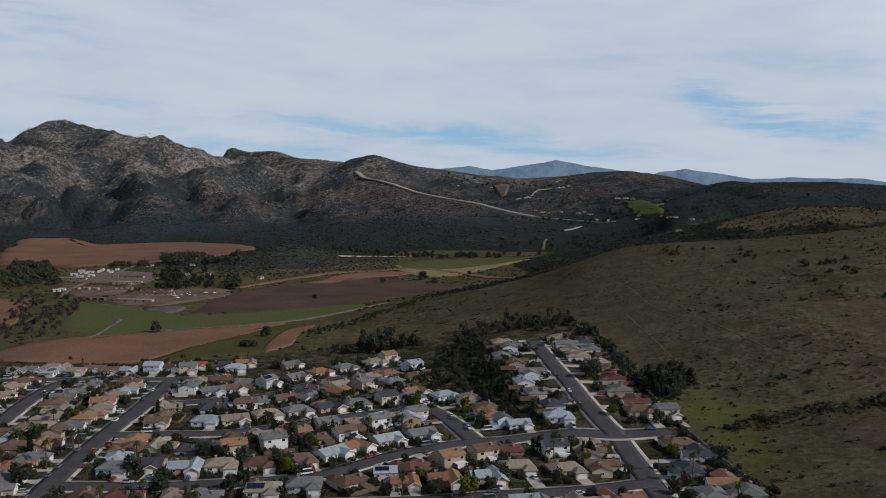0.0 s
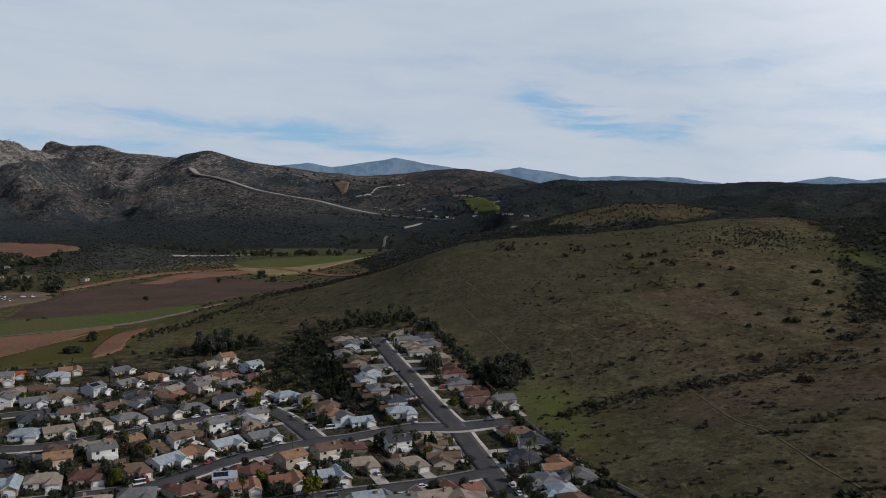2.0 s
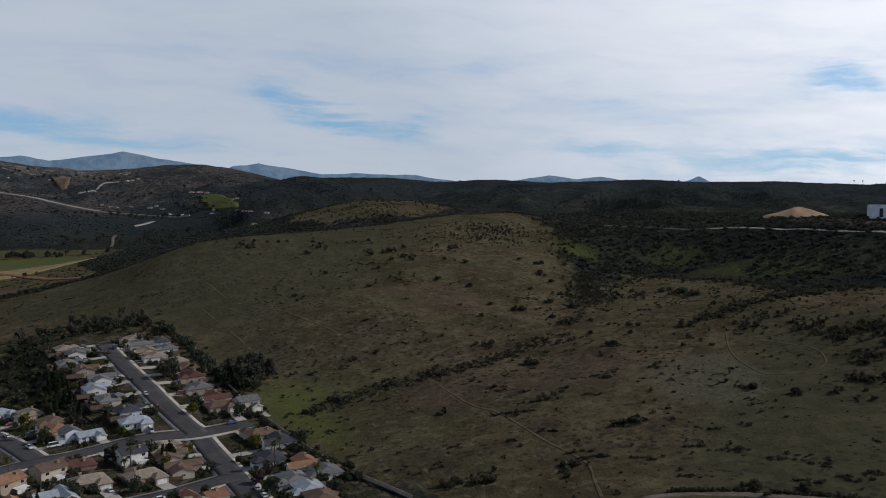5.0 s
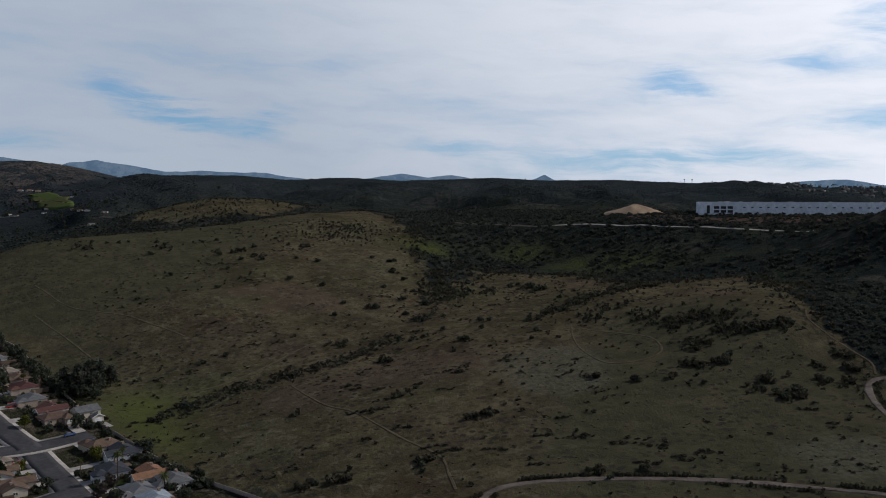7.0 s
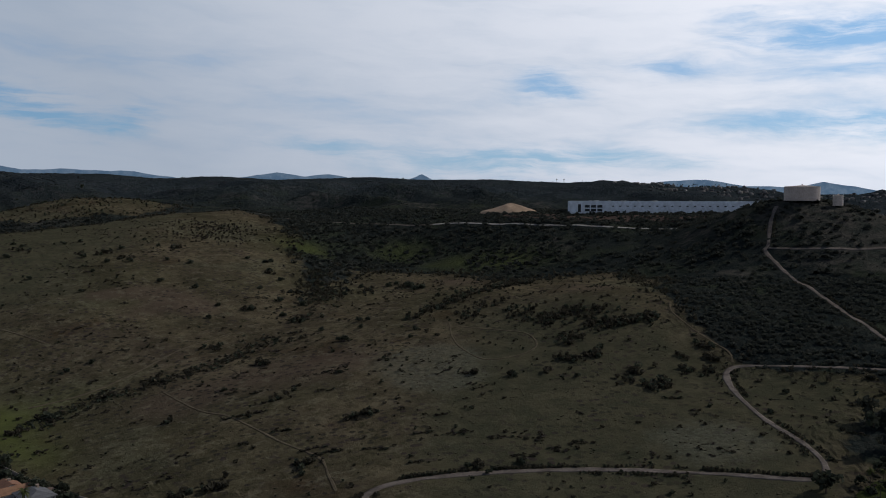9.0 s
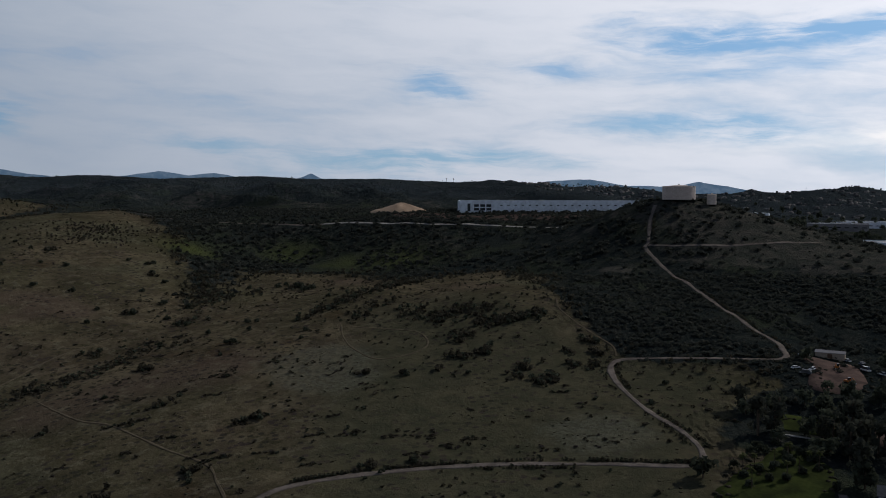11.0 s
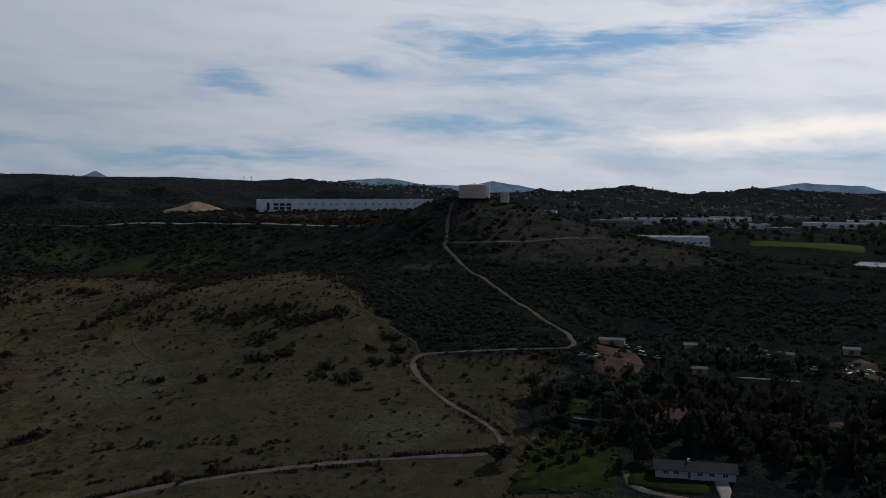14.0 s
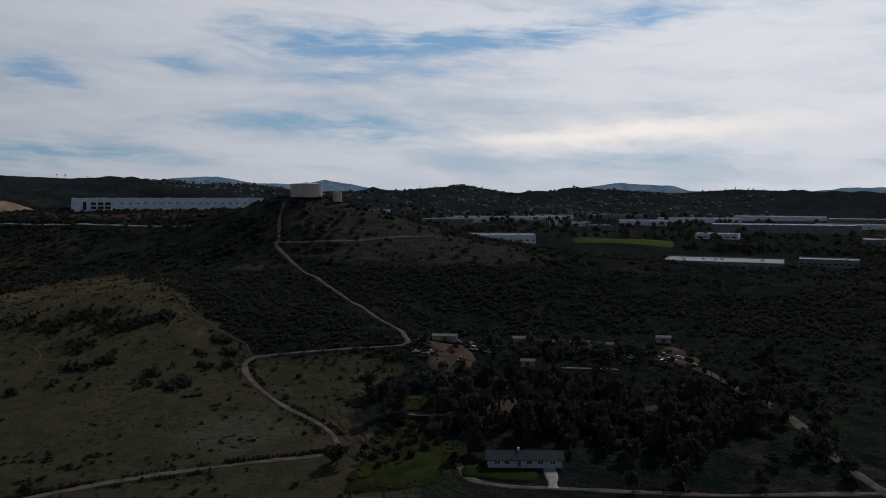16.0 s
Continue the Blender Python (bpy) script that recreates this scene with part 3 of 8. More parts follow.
# Crests, feet and stream beds: bearing from north, distance from the hovering point, height above the town's streets.
LINES = {
    "great_mountain_crest": [(-45, 4000, 330), (-36, 4200, 380), (-27.6, 4400, 359), (-26.4, 4400, 440), (-25, 4400, 498), (-23.9, 4400, 508), (-22.6, 4357, 475), (-20.8, 4300, 442), (-19.1, 4248, 407), (-17.5, 4200, 402), (-16.3, 4138, 359), (-15.6, 4100, 210), (-14.2, 4100, 376), (-12.9, 4059, 348), (-11.1, 4000, 350), (-9.8, 3800, 313), (-8.5, 3625, 298), (-7.6, 3500, 261)],
    "rock_knob": [(-7.4, 3300, 243), (-6.3, 3250, 281), (-4.7, 3200, 295), (-3.4, 3250, 277), (-2.5, 3269, 261), (-0.9, 3300, 250), (2.5, 3400, 225), (4.6, 3500, 210), (8.2, 3400, 218), (10.4, 3300, 235), (12.6, 3250, 237), (14.1, 3200, 223), (15.5, 3100, 202)],
    "southern_rim": [(19.7, 2800, 178), (24.9, 2600, 178), (28.3, 2550, 162), (31.2, 2500, 169), (35, 2550, 160), (41.9, 2500, 170), (44.6, 2550, 163), (49.4, 2600, 167), (53.8, 2800, 159), (60.6, 3000, 146), (66, 3300, 148), (73, 3700, 81), (80, 3700, 151), (84.8, 3700, 93), (88, 3600, 141), (92, 3800, 106), (97.7, 3800, 134), (106.4, 3900, 110), (125, 3900, 120)],
    "behind_great_mountain": [(-45, 4650, 230), (-36, 4720, 260), (-27.6, 4720, 300), (-23.9, 4720, 330), (-17.5, 4680, 280), (-11.1, 4500, 220), (-7.6, 4200, 170), (-3, 4000, 150), (2.5, 4000, 130), (8.2, 4000, 120), (12.6, 3900, 120), (15.5, 3700, 110)],
    "behind_southern_rim": [(19.7, 3400, 95), (24.9, 3200, 90), (31.2, 3100, 85), (41.9, 3100, 80), (49.4, 3200, 80), (60.6, 3600, 80), (73, 4200, 70), (84.8, 4250, 70), (97.7, 4300, 70), (106.4, 4400, 60), (125, 4400, 60)],
    "second_ridge": [(-40, 3300, 260), (-27.6, 3500, 305), (-25.8, 3450, 337), (-24.2, 3450, 309), (-22.6, 3400, 246), (-21.3, 3500, 316), (-16.9, 3500, 328), (-15.8, 3500, 295)],
    "foothills": [(-40, 2600, 150), (-27.7, 2700, 159), (-23.3, 2700, 211), (-20.3, 2550, 168), (-18.8, 2500, 172), (-16.9, 2500, 137), (-13.3, 2450, 89), (-11.5, 2350, 52)],
    "mountain_foot": [(-60, 2000, 40), (-40, 2050, 34), (-27.7, 2130, 25), (-22.7, 2130, 25), (-18, 2130, 25), (-13, 1950, 22), (-8, 1850, 18), (-3, 1850, 18), (2, 1800, 14), (7, 1750, 12)],
    "spur_a": [(-2.5, 2550, 120), (0, 2300, 95), (3, 2050, 58)], "spur_b": [(6.5, 2900, 150), (9.5, 2600, 115)],
    "spur_c": [(12.6, 2500, 130), (14.5, 2100, 92), (15.5, 1750, 70)], "spur_d": [(-8, 2600, 130), (-6, 2200, 60)],
    "graded_road": [(-5.8, 3080, 225), (-5.3, 3000, 198), (-4.4, 2960, 190), (-3.2, 2900, 175), (-1.7, 2800, 147), (0.2, 2700, 130), (2.1, 2600, 116), (3.7, 2500, 98), (6.3, 2350, 74), (8.2, 2300, 68), (11.4, 2230, 67)],
    "spur_e": [(-24.5, 3400, 300), (-26, 3000, 220), (-27.5, 2600, 120)], "spur_f": [(-20.5, 3450, 290), (-19.5, 2900, 220), (-18.9, 2500, 172), (-18.3, 2250, 70)],
    "spur_g": [(-16.9, 3480, 315), (-15.5, 3000, 215), (-13.8, 2600, 125), (-12.8, 2300, 60)], "ravine_a": [(-22.6, 3300, 200), (-22, 2800, 115), (-21.7, 2400, 55)],
    "ravine_b": [(-18, 3300, 215), (-17.4, 2900, 140), (-16.8, 2450, 62)], "ravine_c": [(-13.5, 3400, 215), (-12, 2900, 135), (-10.5, 2400, 62)], "ravine_d": [(-7.8, 3000, 150), (-8.5, 2500, 80), (-9, 2100, 32)],
    "hamlet_valley": [(8, 1950, 30), (11, 1900, 34), (14, 1850, 44), (18, 1800, 60)],
    "scrub_knoll": [(-13.2, 1500, 28), (-10.8, 1480, 45), (-8.6, 1450, 34), (-6, 1400, 10)],
    "valley_floor": [(-70, 900, 0), (-50, 1500, 8), (-40, 1000, 0), (-35, 700, 0), (-27, 800, 0), (-20, 900, 0), (-20, 1250, 3), (-26, 1500, 8), (-12, 1150, 3), (-5, 1050, 3), (-4, 1350, 5), (1, 1500, 7), (3, 1250, 5), (5, 1620, 9)],
    "town": [(-60, 500, 0), (-50, 300, 0), (-30, 320, 0), (-35, 520, 0), (-28, 640, 0), (-20, 640, 0), (-12, 640, 0), (-5, 645, 0), (-4, 560, 0), (-15, 520, 0), (-22, 430, 0), (-14, 370, 0), (-5, 470, 0), (-2, 410, 0), (4, 405, 0), (5, 340, 0), (11.8, 423, 0), (14.6, 342, 0), (21.5, 356, 0), (-15, 250, 0), (5, 250, 0)],
    "upper_street": [(6.2, 592, 20), (7.4, 538, 16.5), (8.7, 493, 12), (9.9, 462, 8), (11, 437, 4)],
    "upper_street_bank": [(3.2, 600, 19), (4.2, 545, 15), (5.4, 500, 10), (7, 458, 5)],
    "bank_foot": [(0.5, 590, 3), (1.5, 540, 2), (2.5, 490, 1), (3.5, 450, 0)],
    "town_edge": [(8.5, 640, 24), (10.2, 625, 22), (12.1, 560, 14), (13.9, 500, 7), (15.8, 450, 3), (19.4, 383, 1)],
    "grass_spur": [(-6, 800, 4), (-3.2, 850, 11), (0.6, 820, 26), (4.5, 800, 34), (6.8, 800, 45), (10.5, 800, 67), (12.7, 820, 76), (16.3, 850, 79), (20.3, 860, 81), (26, 900, 86), (29.7, 1020, 98), (32.7, 1050, 101), (35.8, 1050, 91)],
    "behind_grass_hill": [(4, 1050, 12), (8, 1150, 22), (13, 1150, 40), (19, 1150, 62), (25, 1200, 76), (29, 1350, 84)],
    "green_knoll": [(17.5, 1450, 82), (19.1, 1420, 90), (22.4, 1450, 110), (26.8, 1450, 109), (29, 1500, 100)],
    "grass_face": [(18, 620, 34), (22, 600, 36), (26, 640, 44), (30, 690, 54), (33, 760, 66)],
    "gully": [(21.1, 465, 5), (24, 478, 10), (27.4, 493, 15), (32.7, 545, 25), (36.6, 604, 35), (38.5, 706, 45), (40, 794, 52)],
    "canyon_floor": [(43, 850, 52), (50, 800, 52), (56, 740, 52), (61, 680, 54)],
    "east_meadow": [(30, 360, 9), (36, 420, 19), (42, 520, 34), (48, 610, 49), (54, 600, 53), (60, 560, 56), (63, 500, 45)],
    "track_flat": [(35, 320, 9), (42.7, 297, 14), (49, 306, 15), (56.7, 312, 16), (64.5, 311, 18), (71, 313, 20), (67.6, 372, 25), (65.6, 415, 28), (65.6, 443, 31), (75.7, 453, 35)],
    "mesa_road": [(34, 1150, 86), (42, 1000, 86), (48, 930, 87), (55, 900, 85), (62, 890, 84)],
    "mesa": [(40, 1250, 98), (48, 1100, 96), (53, 1020, 95), (60, 1010, 95), (68, 1000, 95), (73, 1020, 92), (52, 1200, 95), (62, 1250, 95), (70, 1250, 92)],
    "behind_mesa": [(35, 1800, 90), (45, 1800, 85), (55, 1900, 88), (65, 2100, 85)],
    "tank_ridge": [(73.8, 510, 44), (71.6, 570, 49), (69.5, 630, 59), (67.7, 700, 75), (67.7, 750, 94), (68.5, 790, 113), (70.5, 800, 113.5), (73.2, 800, 106), (77.4, 760, 85), (83.2, 720, 71), (90.7, 680, 63), (99.6, 640, 54), (106.6, 560, 45), (125, 520, 40)],
    "tank_ridge_west": [(62, 800, 75), (64.4, 810, 96), (66.3, 800, 108)],
    "ridge_foot": [(79, 505, 33), (87, 500, 35), (94, 500, 34), (98, 430, 30), (103, 350, 25), (107, 300, 22), (120, 260, 18)],
    "ranch_flat": [(76, 360, 22), (80, 300, 18), (86, 300, 18.5), (92, 330, 20), (86, 400, 26), (96, 290, 18), (110, 230, 15), (90, 230, 15)],
    "works_valley": [(78, 950, 62), (80, 1150, 60), (85, 1000, 56), (92, 850, 52), (90, 1300, 54), (100, 800, 50), (110, 800, 48), (84, 1800, 52), (95, 1800, 52), (108, 1800, 52), (82, 2500, 52), (95, 2600, 52), (110, 2600, 52), (125, 1500, 48)],
    "far_plain": [(15, 4700, 100), (30, 4700, 60), (45, 4700, 60), (60, 4700, 60), (75, 4700, 60), (90, 4700, 60), (105, 4700, 60), (125, 4700, 60)],
    "around": [(150, 400, 5), (180, 200, 5), (180, 700, 5), (-150, 500, 5), (-120, 400, 3), (-90, 500, 0), (-90, 1500, 20), (-135, 1800, 30), (180, 1800, 40), (150, 1600, 45), (-90, 4000, 200), (-135, 4200, 160), (180, 4200, 140), (150, 4000, 120), (0, 0, 3), (30, 150, 4), (-30, 150, 1), (80, 150, 8)],
}


def land_knots():
    out = []
    FIRM = [LINES[k] for k in ("great_mountain_crest", "rock_knob", "southern_rim", "graded_road")]
    for pts in LINES.values():
        lonely = pts is LINES["around"] or pts is LINES["valley_floor"] or pts is LINES["town"] or pts is LINES["ranch_flat"] or pts is LINES["works_valley"] or pts is LINES["mesa"]
        p = [(*spot(b, d), h) for b, d, h in pts]
        firm = float(pts in FIRM)
        for i, q in enumerate(p):
            out.append((*q, firm))
            if i + 1 < len(p) and not lonely:
                q2 = p[i + 1]
                n = int(math.hypot(q2[0] - q[0], q2[1] - q[1]) // (60 + (0.012 if pts in FIRM else 0.05) * math.hypot(q[0], q[1])))
                out += [(*(q[k] + (q2[k] - q[k]) * s / (n + 1) for k in range(3)), firm) for s in range(1, n + 1)]
    return np.array(out)


KNOTS = land_knots()


def kernel(d):
    return np.sqrt(d * d + 15.0 ** 2)


def solve_land():
    d = np.hypot(KNOTS[:, None, 0] - KNOTS[None, :, 0], KNOTS[:, None, 1] - KNOTS[None, :, 1])
    n = len(KNOTS)
    a = np.zeros((n + 1, n + 1))
    a[:n, :n] = kernel(d) - np.eye(n) * 6.0
    a[:n, n] = a[n, :n] = 1
    return np.linalg.solve(a, np.append(KNOTS[:, 2], 0))


LAND = solve_land()


def inside(poly, x, y):
    hit = np.zeros(np.shape(x), bool)
    for (x0, y0), (x1, y1) in zip(poly, poly[1:] + poly[:1]):
        if y0 != y1:
            hit ^= ((y0 > y) != (y1 > y)) & (x < (x1 - x0) * (y - y0) / (y1 - y0) + x0)
    return hit


TOWN = [(-420, 240), (-420, 560), (-330, 612), (-215, 604), (-130, 640), (-60, 690), (-10, 660), (10, 625), (40, 640), (95, 622), (116, 555), (118, 487), (122, 440), (127, 362), (132, 300), (140, 240)]


def land(x, y, rough=True):
    """The ground's height at x, y (numbers or arrays)."""
    x, y = np.atleast_1d(np.asarray(x, float)), np.atleast_1d(np.asarray(y, float))
    shape, x, y = x.shape, x.ravel(), y.ravel()
    z, near, steady = np.empty(len(x)), np.empty(len(x)), np.empty(len(x))
    firm = KNOTS[:, 3] > 0
    for i in range(0, len(x), 8000):
        d = np.hypot(x[i:i + 8000, None] - KNOTS[:, 0], y[i:i + 8000, None] - KNOTS[:, 1])
        z[i:i + 8000] = kernel(d) @ LAND[:-1] + LAND[-1]
        near[i:i + 8000] = d.min(1)
        steady[i:i + 8000] = d[:, firm].min(1)
    r = np.hypot(x, y)
    wild = np.clip((r - 2180) / 400, 0, 1) * np.clip((z - 26) / 60, 0, 1)
    calm = np.minimum(np.clip(near / 90, 0.4, 1), np.clip((steady - 25) / 170, 0.06, 1))
    swell = fbm(x, y, 400, 5, 3, True) - 0.8
    steep = np.where(x > 0.35 * y, 70, 80) + 190 * np.clip((-np.degrees(np.arctan2(x, y)) - 2) / 8, 0, 1)
    z = z + wild * calm * (swell * steep + (fbm(x, y, 150, 3, 13, True) - 0.6) * 18)
    hills = np.clip((z - 14) / 30, 0, 1) * np.clip((r - 330) / 200, 0, 1) * (1 - wild)
    hills = hills * (1 - 0.85 * np.clip((y - 1250) / 150, 0, 1) * np.clip((-x - 250) / 100, 0, 1))
    z = z + hills * ((fbm(x, y, 90, 4, 9) - 0.5) * 7.0 + (fbm(x, y, 22, 2, 5) - 0.5) * 1.2)
    bearing = np.degrees(np.arctan2(x, y))
    folds = np.clip((r - np.where(bearing > 36, 1480, 1560)) / 260, 0, 1) * np.clip((2480 - r) / 260, 0, 1) * np.clip((bearing - 13) / 6, 0, 1) * np.clip((72 - bearing) / 10, 0, 1)
    z = z + folds * ((fbm(x, y, 330, 4, 15, True) - 0.62) * 95)
    return z.reshape(shape)


def height(x, y):
    return float(land(x, y)[0])


def polar_poly(pts):
    return [spot(b, d) for b, d in pts]


GRASSLAND = polar_poly([(-9, 690), (-7, 850), (-3, 900), (3, 860), (9, 860), (14, 900), (24, 950), (30, 1090), (33, 1080), (35.3, 956), (35.9, 864), (36.4, 803), (37.2, 758), (37.3, 700), (37.4, 640), (38.1, 629), (38.9, 663), (39.8, 733), (41.4, 773), (44.5, 765), (47.9, 760), (49.1, 736), (50.8, 670), (52.9, 698), (54.8, 712), (55.5, 735), (58.1, 711), (60.6, 689), (61.6, 544), (62.6, 529), (62.3, 507), (64.6, 497), (65.1, 470), (66, 446), (70, 446), (75.5, 440), (74, 380), (75, 330), (78, 250), (90, 120), (0, 60), (-10, 150), (30, 300)])
KNOLL = polar_poly([(18, 1380), (19, 1490), (22, 1560), (27, 1540), (29, 1450), (26, 1330), (21, 1310)])


BANK = [(-10, 520), (-5, 588), (7, 640), (20, 652), (28, 603), (36, 531), (40, 468), (43, 450), (33, 458), (22, 490), (2, 505)]


def is_grass(x, y):
    """Whether a spot lies on the open grassland, by a ragged border."""
    wx, wy = x + (fbm(x, y, 50, 4, 21) - 0.5) * 50, y + (fbm(x, y, 50, 4, 22) - 0.5) * 50
    return inside(GRASSLAND, wx, wy) | inside(KNOLL, wx, wy)


def grass_share(x, y):
    """How much of the cover round a spot is grass rather than scrub, from 0 to 1."""
    wx, wy = x + (fbm(x, y, 50, 5, 21) - 0.5) * 50, y + (fbm(x, y, 50, 5, 22) - 0.5) * 50
    wide = 7 + 18 * value_noise(x / 130, y / 130, 33)
    ways = [(0, 0), *((math.cos(k * math.tau / 8), math.sin(k * math.tau / 8)) for k in range(8))]
    return sum(np.where(inside(GRASSLAND, wx + c * wide, wy + s * wide) | inside(KNOLL, wx + c * wide, wy + s * wide), 1.0, 0.0) for c, s in ways) / 9


# Red-brown, silvery and darker olive patches of the grassland: x, y, radius, strength.
RUSSET = [(270, 588, 17, 0.7), (298, 580, 18, 0.8), (302, 552, 17, 0.9), (308, 528, 15, 0.8), (274, 540, 16, 0.5), (210, 395, 30, 0.5), (250, 385, 40, 0.55), (293, 357, 30, 0.6), (513, 470, 24, 0.8), (491, 324, 22, 0.8)]
SILVER = [(319, 317, 28, 0.9), (309, 146, 24, 0.8), (306, 292, 22, 0.9)]
GLADES = [(511, 672, 26, 1.0), (500, 690, 22, 0.8), (600, 628, 26, 0.7), (598, 552, 20, 0.9), (585, 562, 16, 0.8), (626, 503, 26, 0.6)]
SWARD = [(120, 720, 70, 0.9), (180, 740, 80, 0.9), (60, 770, 60, 0.8), (280, 810, 80, 0.9), (380, 860, 80, 0.7), (400, 260, 60, 0.7), (350, 250, 50, 0.7), (420, 330, 60, 0.5), (300, 240, 50, 0.6), (300, 190, 60, 0.9), (330, 170, 50, 0.9), (380, 150, 40, 0.9), (250, 170, 50, 0.8), (240, 120, 60, 0.9), (150, 640, 50, 0.7), (210, 660, 60, 0.6), (230, 760, 70, 0.7), (330, 740, 60, 0.5), (150, 560, 40, 0.5)]


def blots(x, y, spots):
    return np.clip(sum(k * np.exp(-((x - a) ** 2 + (y - b) ** 2) / w ** 2) for a, b, w, k in spots), 0, 1)


def thin_scrub(x, y):
    """Where the scrub on the tank hill thins out to grass and soil."""
    bearing, dist = np.degrees(np.arctan2(x, y)), np.hypot(x, y)
    spots = ((75.5, 4.5, 740, 80, 1.0), (82, 6, 690, 40, 0.5), (69, 3, 770, 40, 0.6), (90, 8, 650, 45, 0.2), (66, 2, 640, 40, 0.5))
    return np.clip(sum(k * np.exp(-((bearing - b) / bw) ** 2 - ((dist - d) / dw) ** 2) for b, bw, d, dw, k in spots), 0, 1)


def build_ground():
    fine = np.arange(-42, 122, 0.25)
    rest = np.arange(122, 318, 2.5)
    az = np.radians(np.concatenate([fine, rest]))
    rings = np.concatenate([[0.01, 25], 45 * (4720 / 45) ** (np.arange(0, 400) / 399)])
    a, r = np.meshgrid(az, rings)
    x, y = (r * np.sin(a)).ravel(), (r * np.cos(a)).ravel()
    z = land(x, y)
    n, k = len(az), len(rings)
    i, j = np.meshgrid(np.arange(n), np.arange(k - 1))
    i2 = (i + 1) % n
    faces = np.stack([j * n + i, (j + 1) * n + i, (j + 1) * n + i2, j * n + i2], -1).reshape(-1, 4)
    me = mesh_from("ground", np.stack([x, y, z], 1), faces[:, ::-1], [M["ground"]], True)
    dist = np.hypot(x, y)
    town = inside(TOWN, x, y) & ~inside(BANK, x, y)
    grass = np.where(dist < 250, 1.0, grass_share(x, y)) * ~town
    valley = (z < 14) & (dist > 500) & (np.degrees(np.arctan2(x, y)) < 12) & ~town
    rock = np.clip((z - 34) / 170, 0, 1) * np.clip((18 - np.degrees(np.arctan2(x, y))) / 14, 0, 1) * np.clip((dist - 1900) / 500, 0, 1)
    green = 1.0 * np.exp(-(((x - 144) / 17) ** 2 + ((y - 440) / 34) ** 2)) + 0.7 * np.exp(-(((x - 140) / 13) ** 2 + ((y - 390) / 30) ** 2)) + 0.35 * np.exp(-(((x - 165) / 30) ** 2 + ((y - 450) / 14) ** 2))
    gx, gy = 511, 672
    green = np.clip(green + 0.9 * np.exp(-(((x - gx) / 22) ** 2 + ((y - gy) / 30) ** 2)) + 0.2 * valley, 0, 1)
    for gx, gy, w in ((600, 628, 34), (598, 552, 24), (585, 562, 16), (626, 503, 38)):
        green = np.maximum(green, 0.55 * np.exp(-(((x - gx) / w) ** 2 + ((y - gy) / w) ** 2)))
    bearing = np.degrees(np.arctan2(x, y))
    # share of haze-toned brush, rising with distance; the brown knoll's soil joins it
    soil = np.clip((dist - 1700) / 500, 0, 1) * np.clip((24 - bearing) / 8, 0.75, 1) * np.clip((z - 12) / 20, 0, 1)
    kx, ky = spot(-10.5, 1440)
    soil = np.maximum(soil, 0.35 * np.exp(-(((x - kx) / 170) ** 2 + ((y - ky) / 150) ** 2)))
    far_hills = np.clip((dist - 1150) / 150, 0, 1) * np.clip((2700 - dist) / 300, 0, 1) * np.clip((bearing - 9) / 4, 0, 1)
    bare = 0.12 * far_hills + np.exp(-(((x - kx) / 190) ** 2 + ((y - ky) / 170) ** 2)) + thin_scrub(x, y)
    for name, values in (("grass", np.maximum(grass, valley * 0.75)), ("rock", rock), ("town", town), ("green", green), ("upland", soil), ("open_land", np.clip(bare, 0, 1)), ("russet", blots(x, y, RUSSET)), ("silver", blots(x, y, SILVER)), ("sward", blots(x, y, SWARD))):
        me.attributes.new(name, "FLOAT", "POINT").data.foreach_set("value", np.asarray(values, np.float32))
    tagged(part("ground", me, None), "rolling dry grassland, scrub hills and valley floor", "ground", kind="structure")


build_ground()


def far_range(name, pts, base_el, label, dist=4850.0):
    """A far range in painted haze blue: a wall of slopes with a crest of given bearings and elevations."""
    az = np.arange(pts[0][0], pts[-1][0], 0.12)
    el = np.interp(az, [p[0] for p in pts], [p[1] for p in pts]) + (fbm(az, az * 0, 1.4, 3, 31) - 0.5) * 0.16
    a = np.radians(az)
    rows = []
    for s in np.linspace(0, 1, 5):
        d = dist - 120 * (1 - s)
        e = base_el + (el - base_el) * s
        rows.append(np.stack([d * np.sin(a), d * np.cos(a), EYE + d * np.tan(np.radians(e))], 1))
    n = len(az)
    j, i = np.meshgrid(np.arange(4), np.arange(n - 1), indexing="ij")
    f = np.stack([j * n + i, j * n + i + 1, (j + 1) * n + i + 1, (j + 1) * n + i], -1).reshape(-1, 4)
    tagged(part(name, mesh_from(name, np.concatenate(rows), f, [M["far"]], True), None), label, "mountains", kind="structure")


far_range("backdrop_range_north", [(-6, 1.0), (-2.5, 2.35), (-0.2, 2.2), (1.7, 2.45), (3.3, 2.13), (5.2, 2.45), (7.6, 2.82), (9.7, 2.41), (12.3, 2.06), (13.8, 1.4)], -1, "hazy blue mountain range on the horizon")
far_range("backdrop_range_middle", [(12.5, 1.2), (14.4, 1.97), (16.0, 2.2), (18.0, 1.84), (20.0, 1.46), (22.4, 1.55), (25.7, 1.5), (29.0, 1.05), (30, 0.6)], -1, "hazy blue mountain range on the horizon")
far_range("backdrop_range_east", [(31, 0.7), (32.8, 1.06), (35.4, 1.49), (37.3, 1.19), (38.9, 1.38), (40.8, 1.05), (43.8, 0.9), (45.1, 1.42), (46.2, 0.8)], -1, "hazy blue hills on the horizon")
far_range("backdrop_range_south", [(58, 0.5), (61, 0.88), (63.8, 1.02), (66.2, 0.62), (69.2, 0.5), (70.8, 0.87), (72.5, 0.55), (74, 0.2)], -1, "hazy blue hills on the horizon")
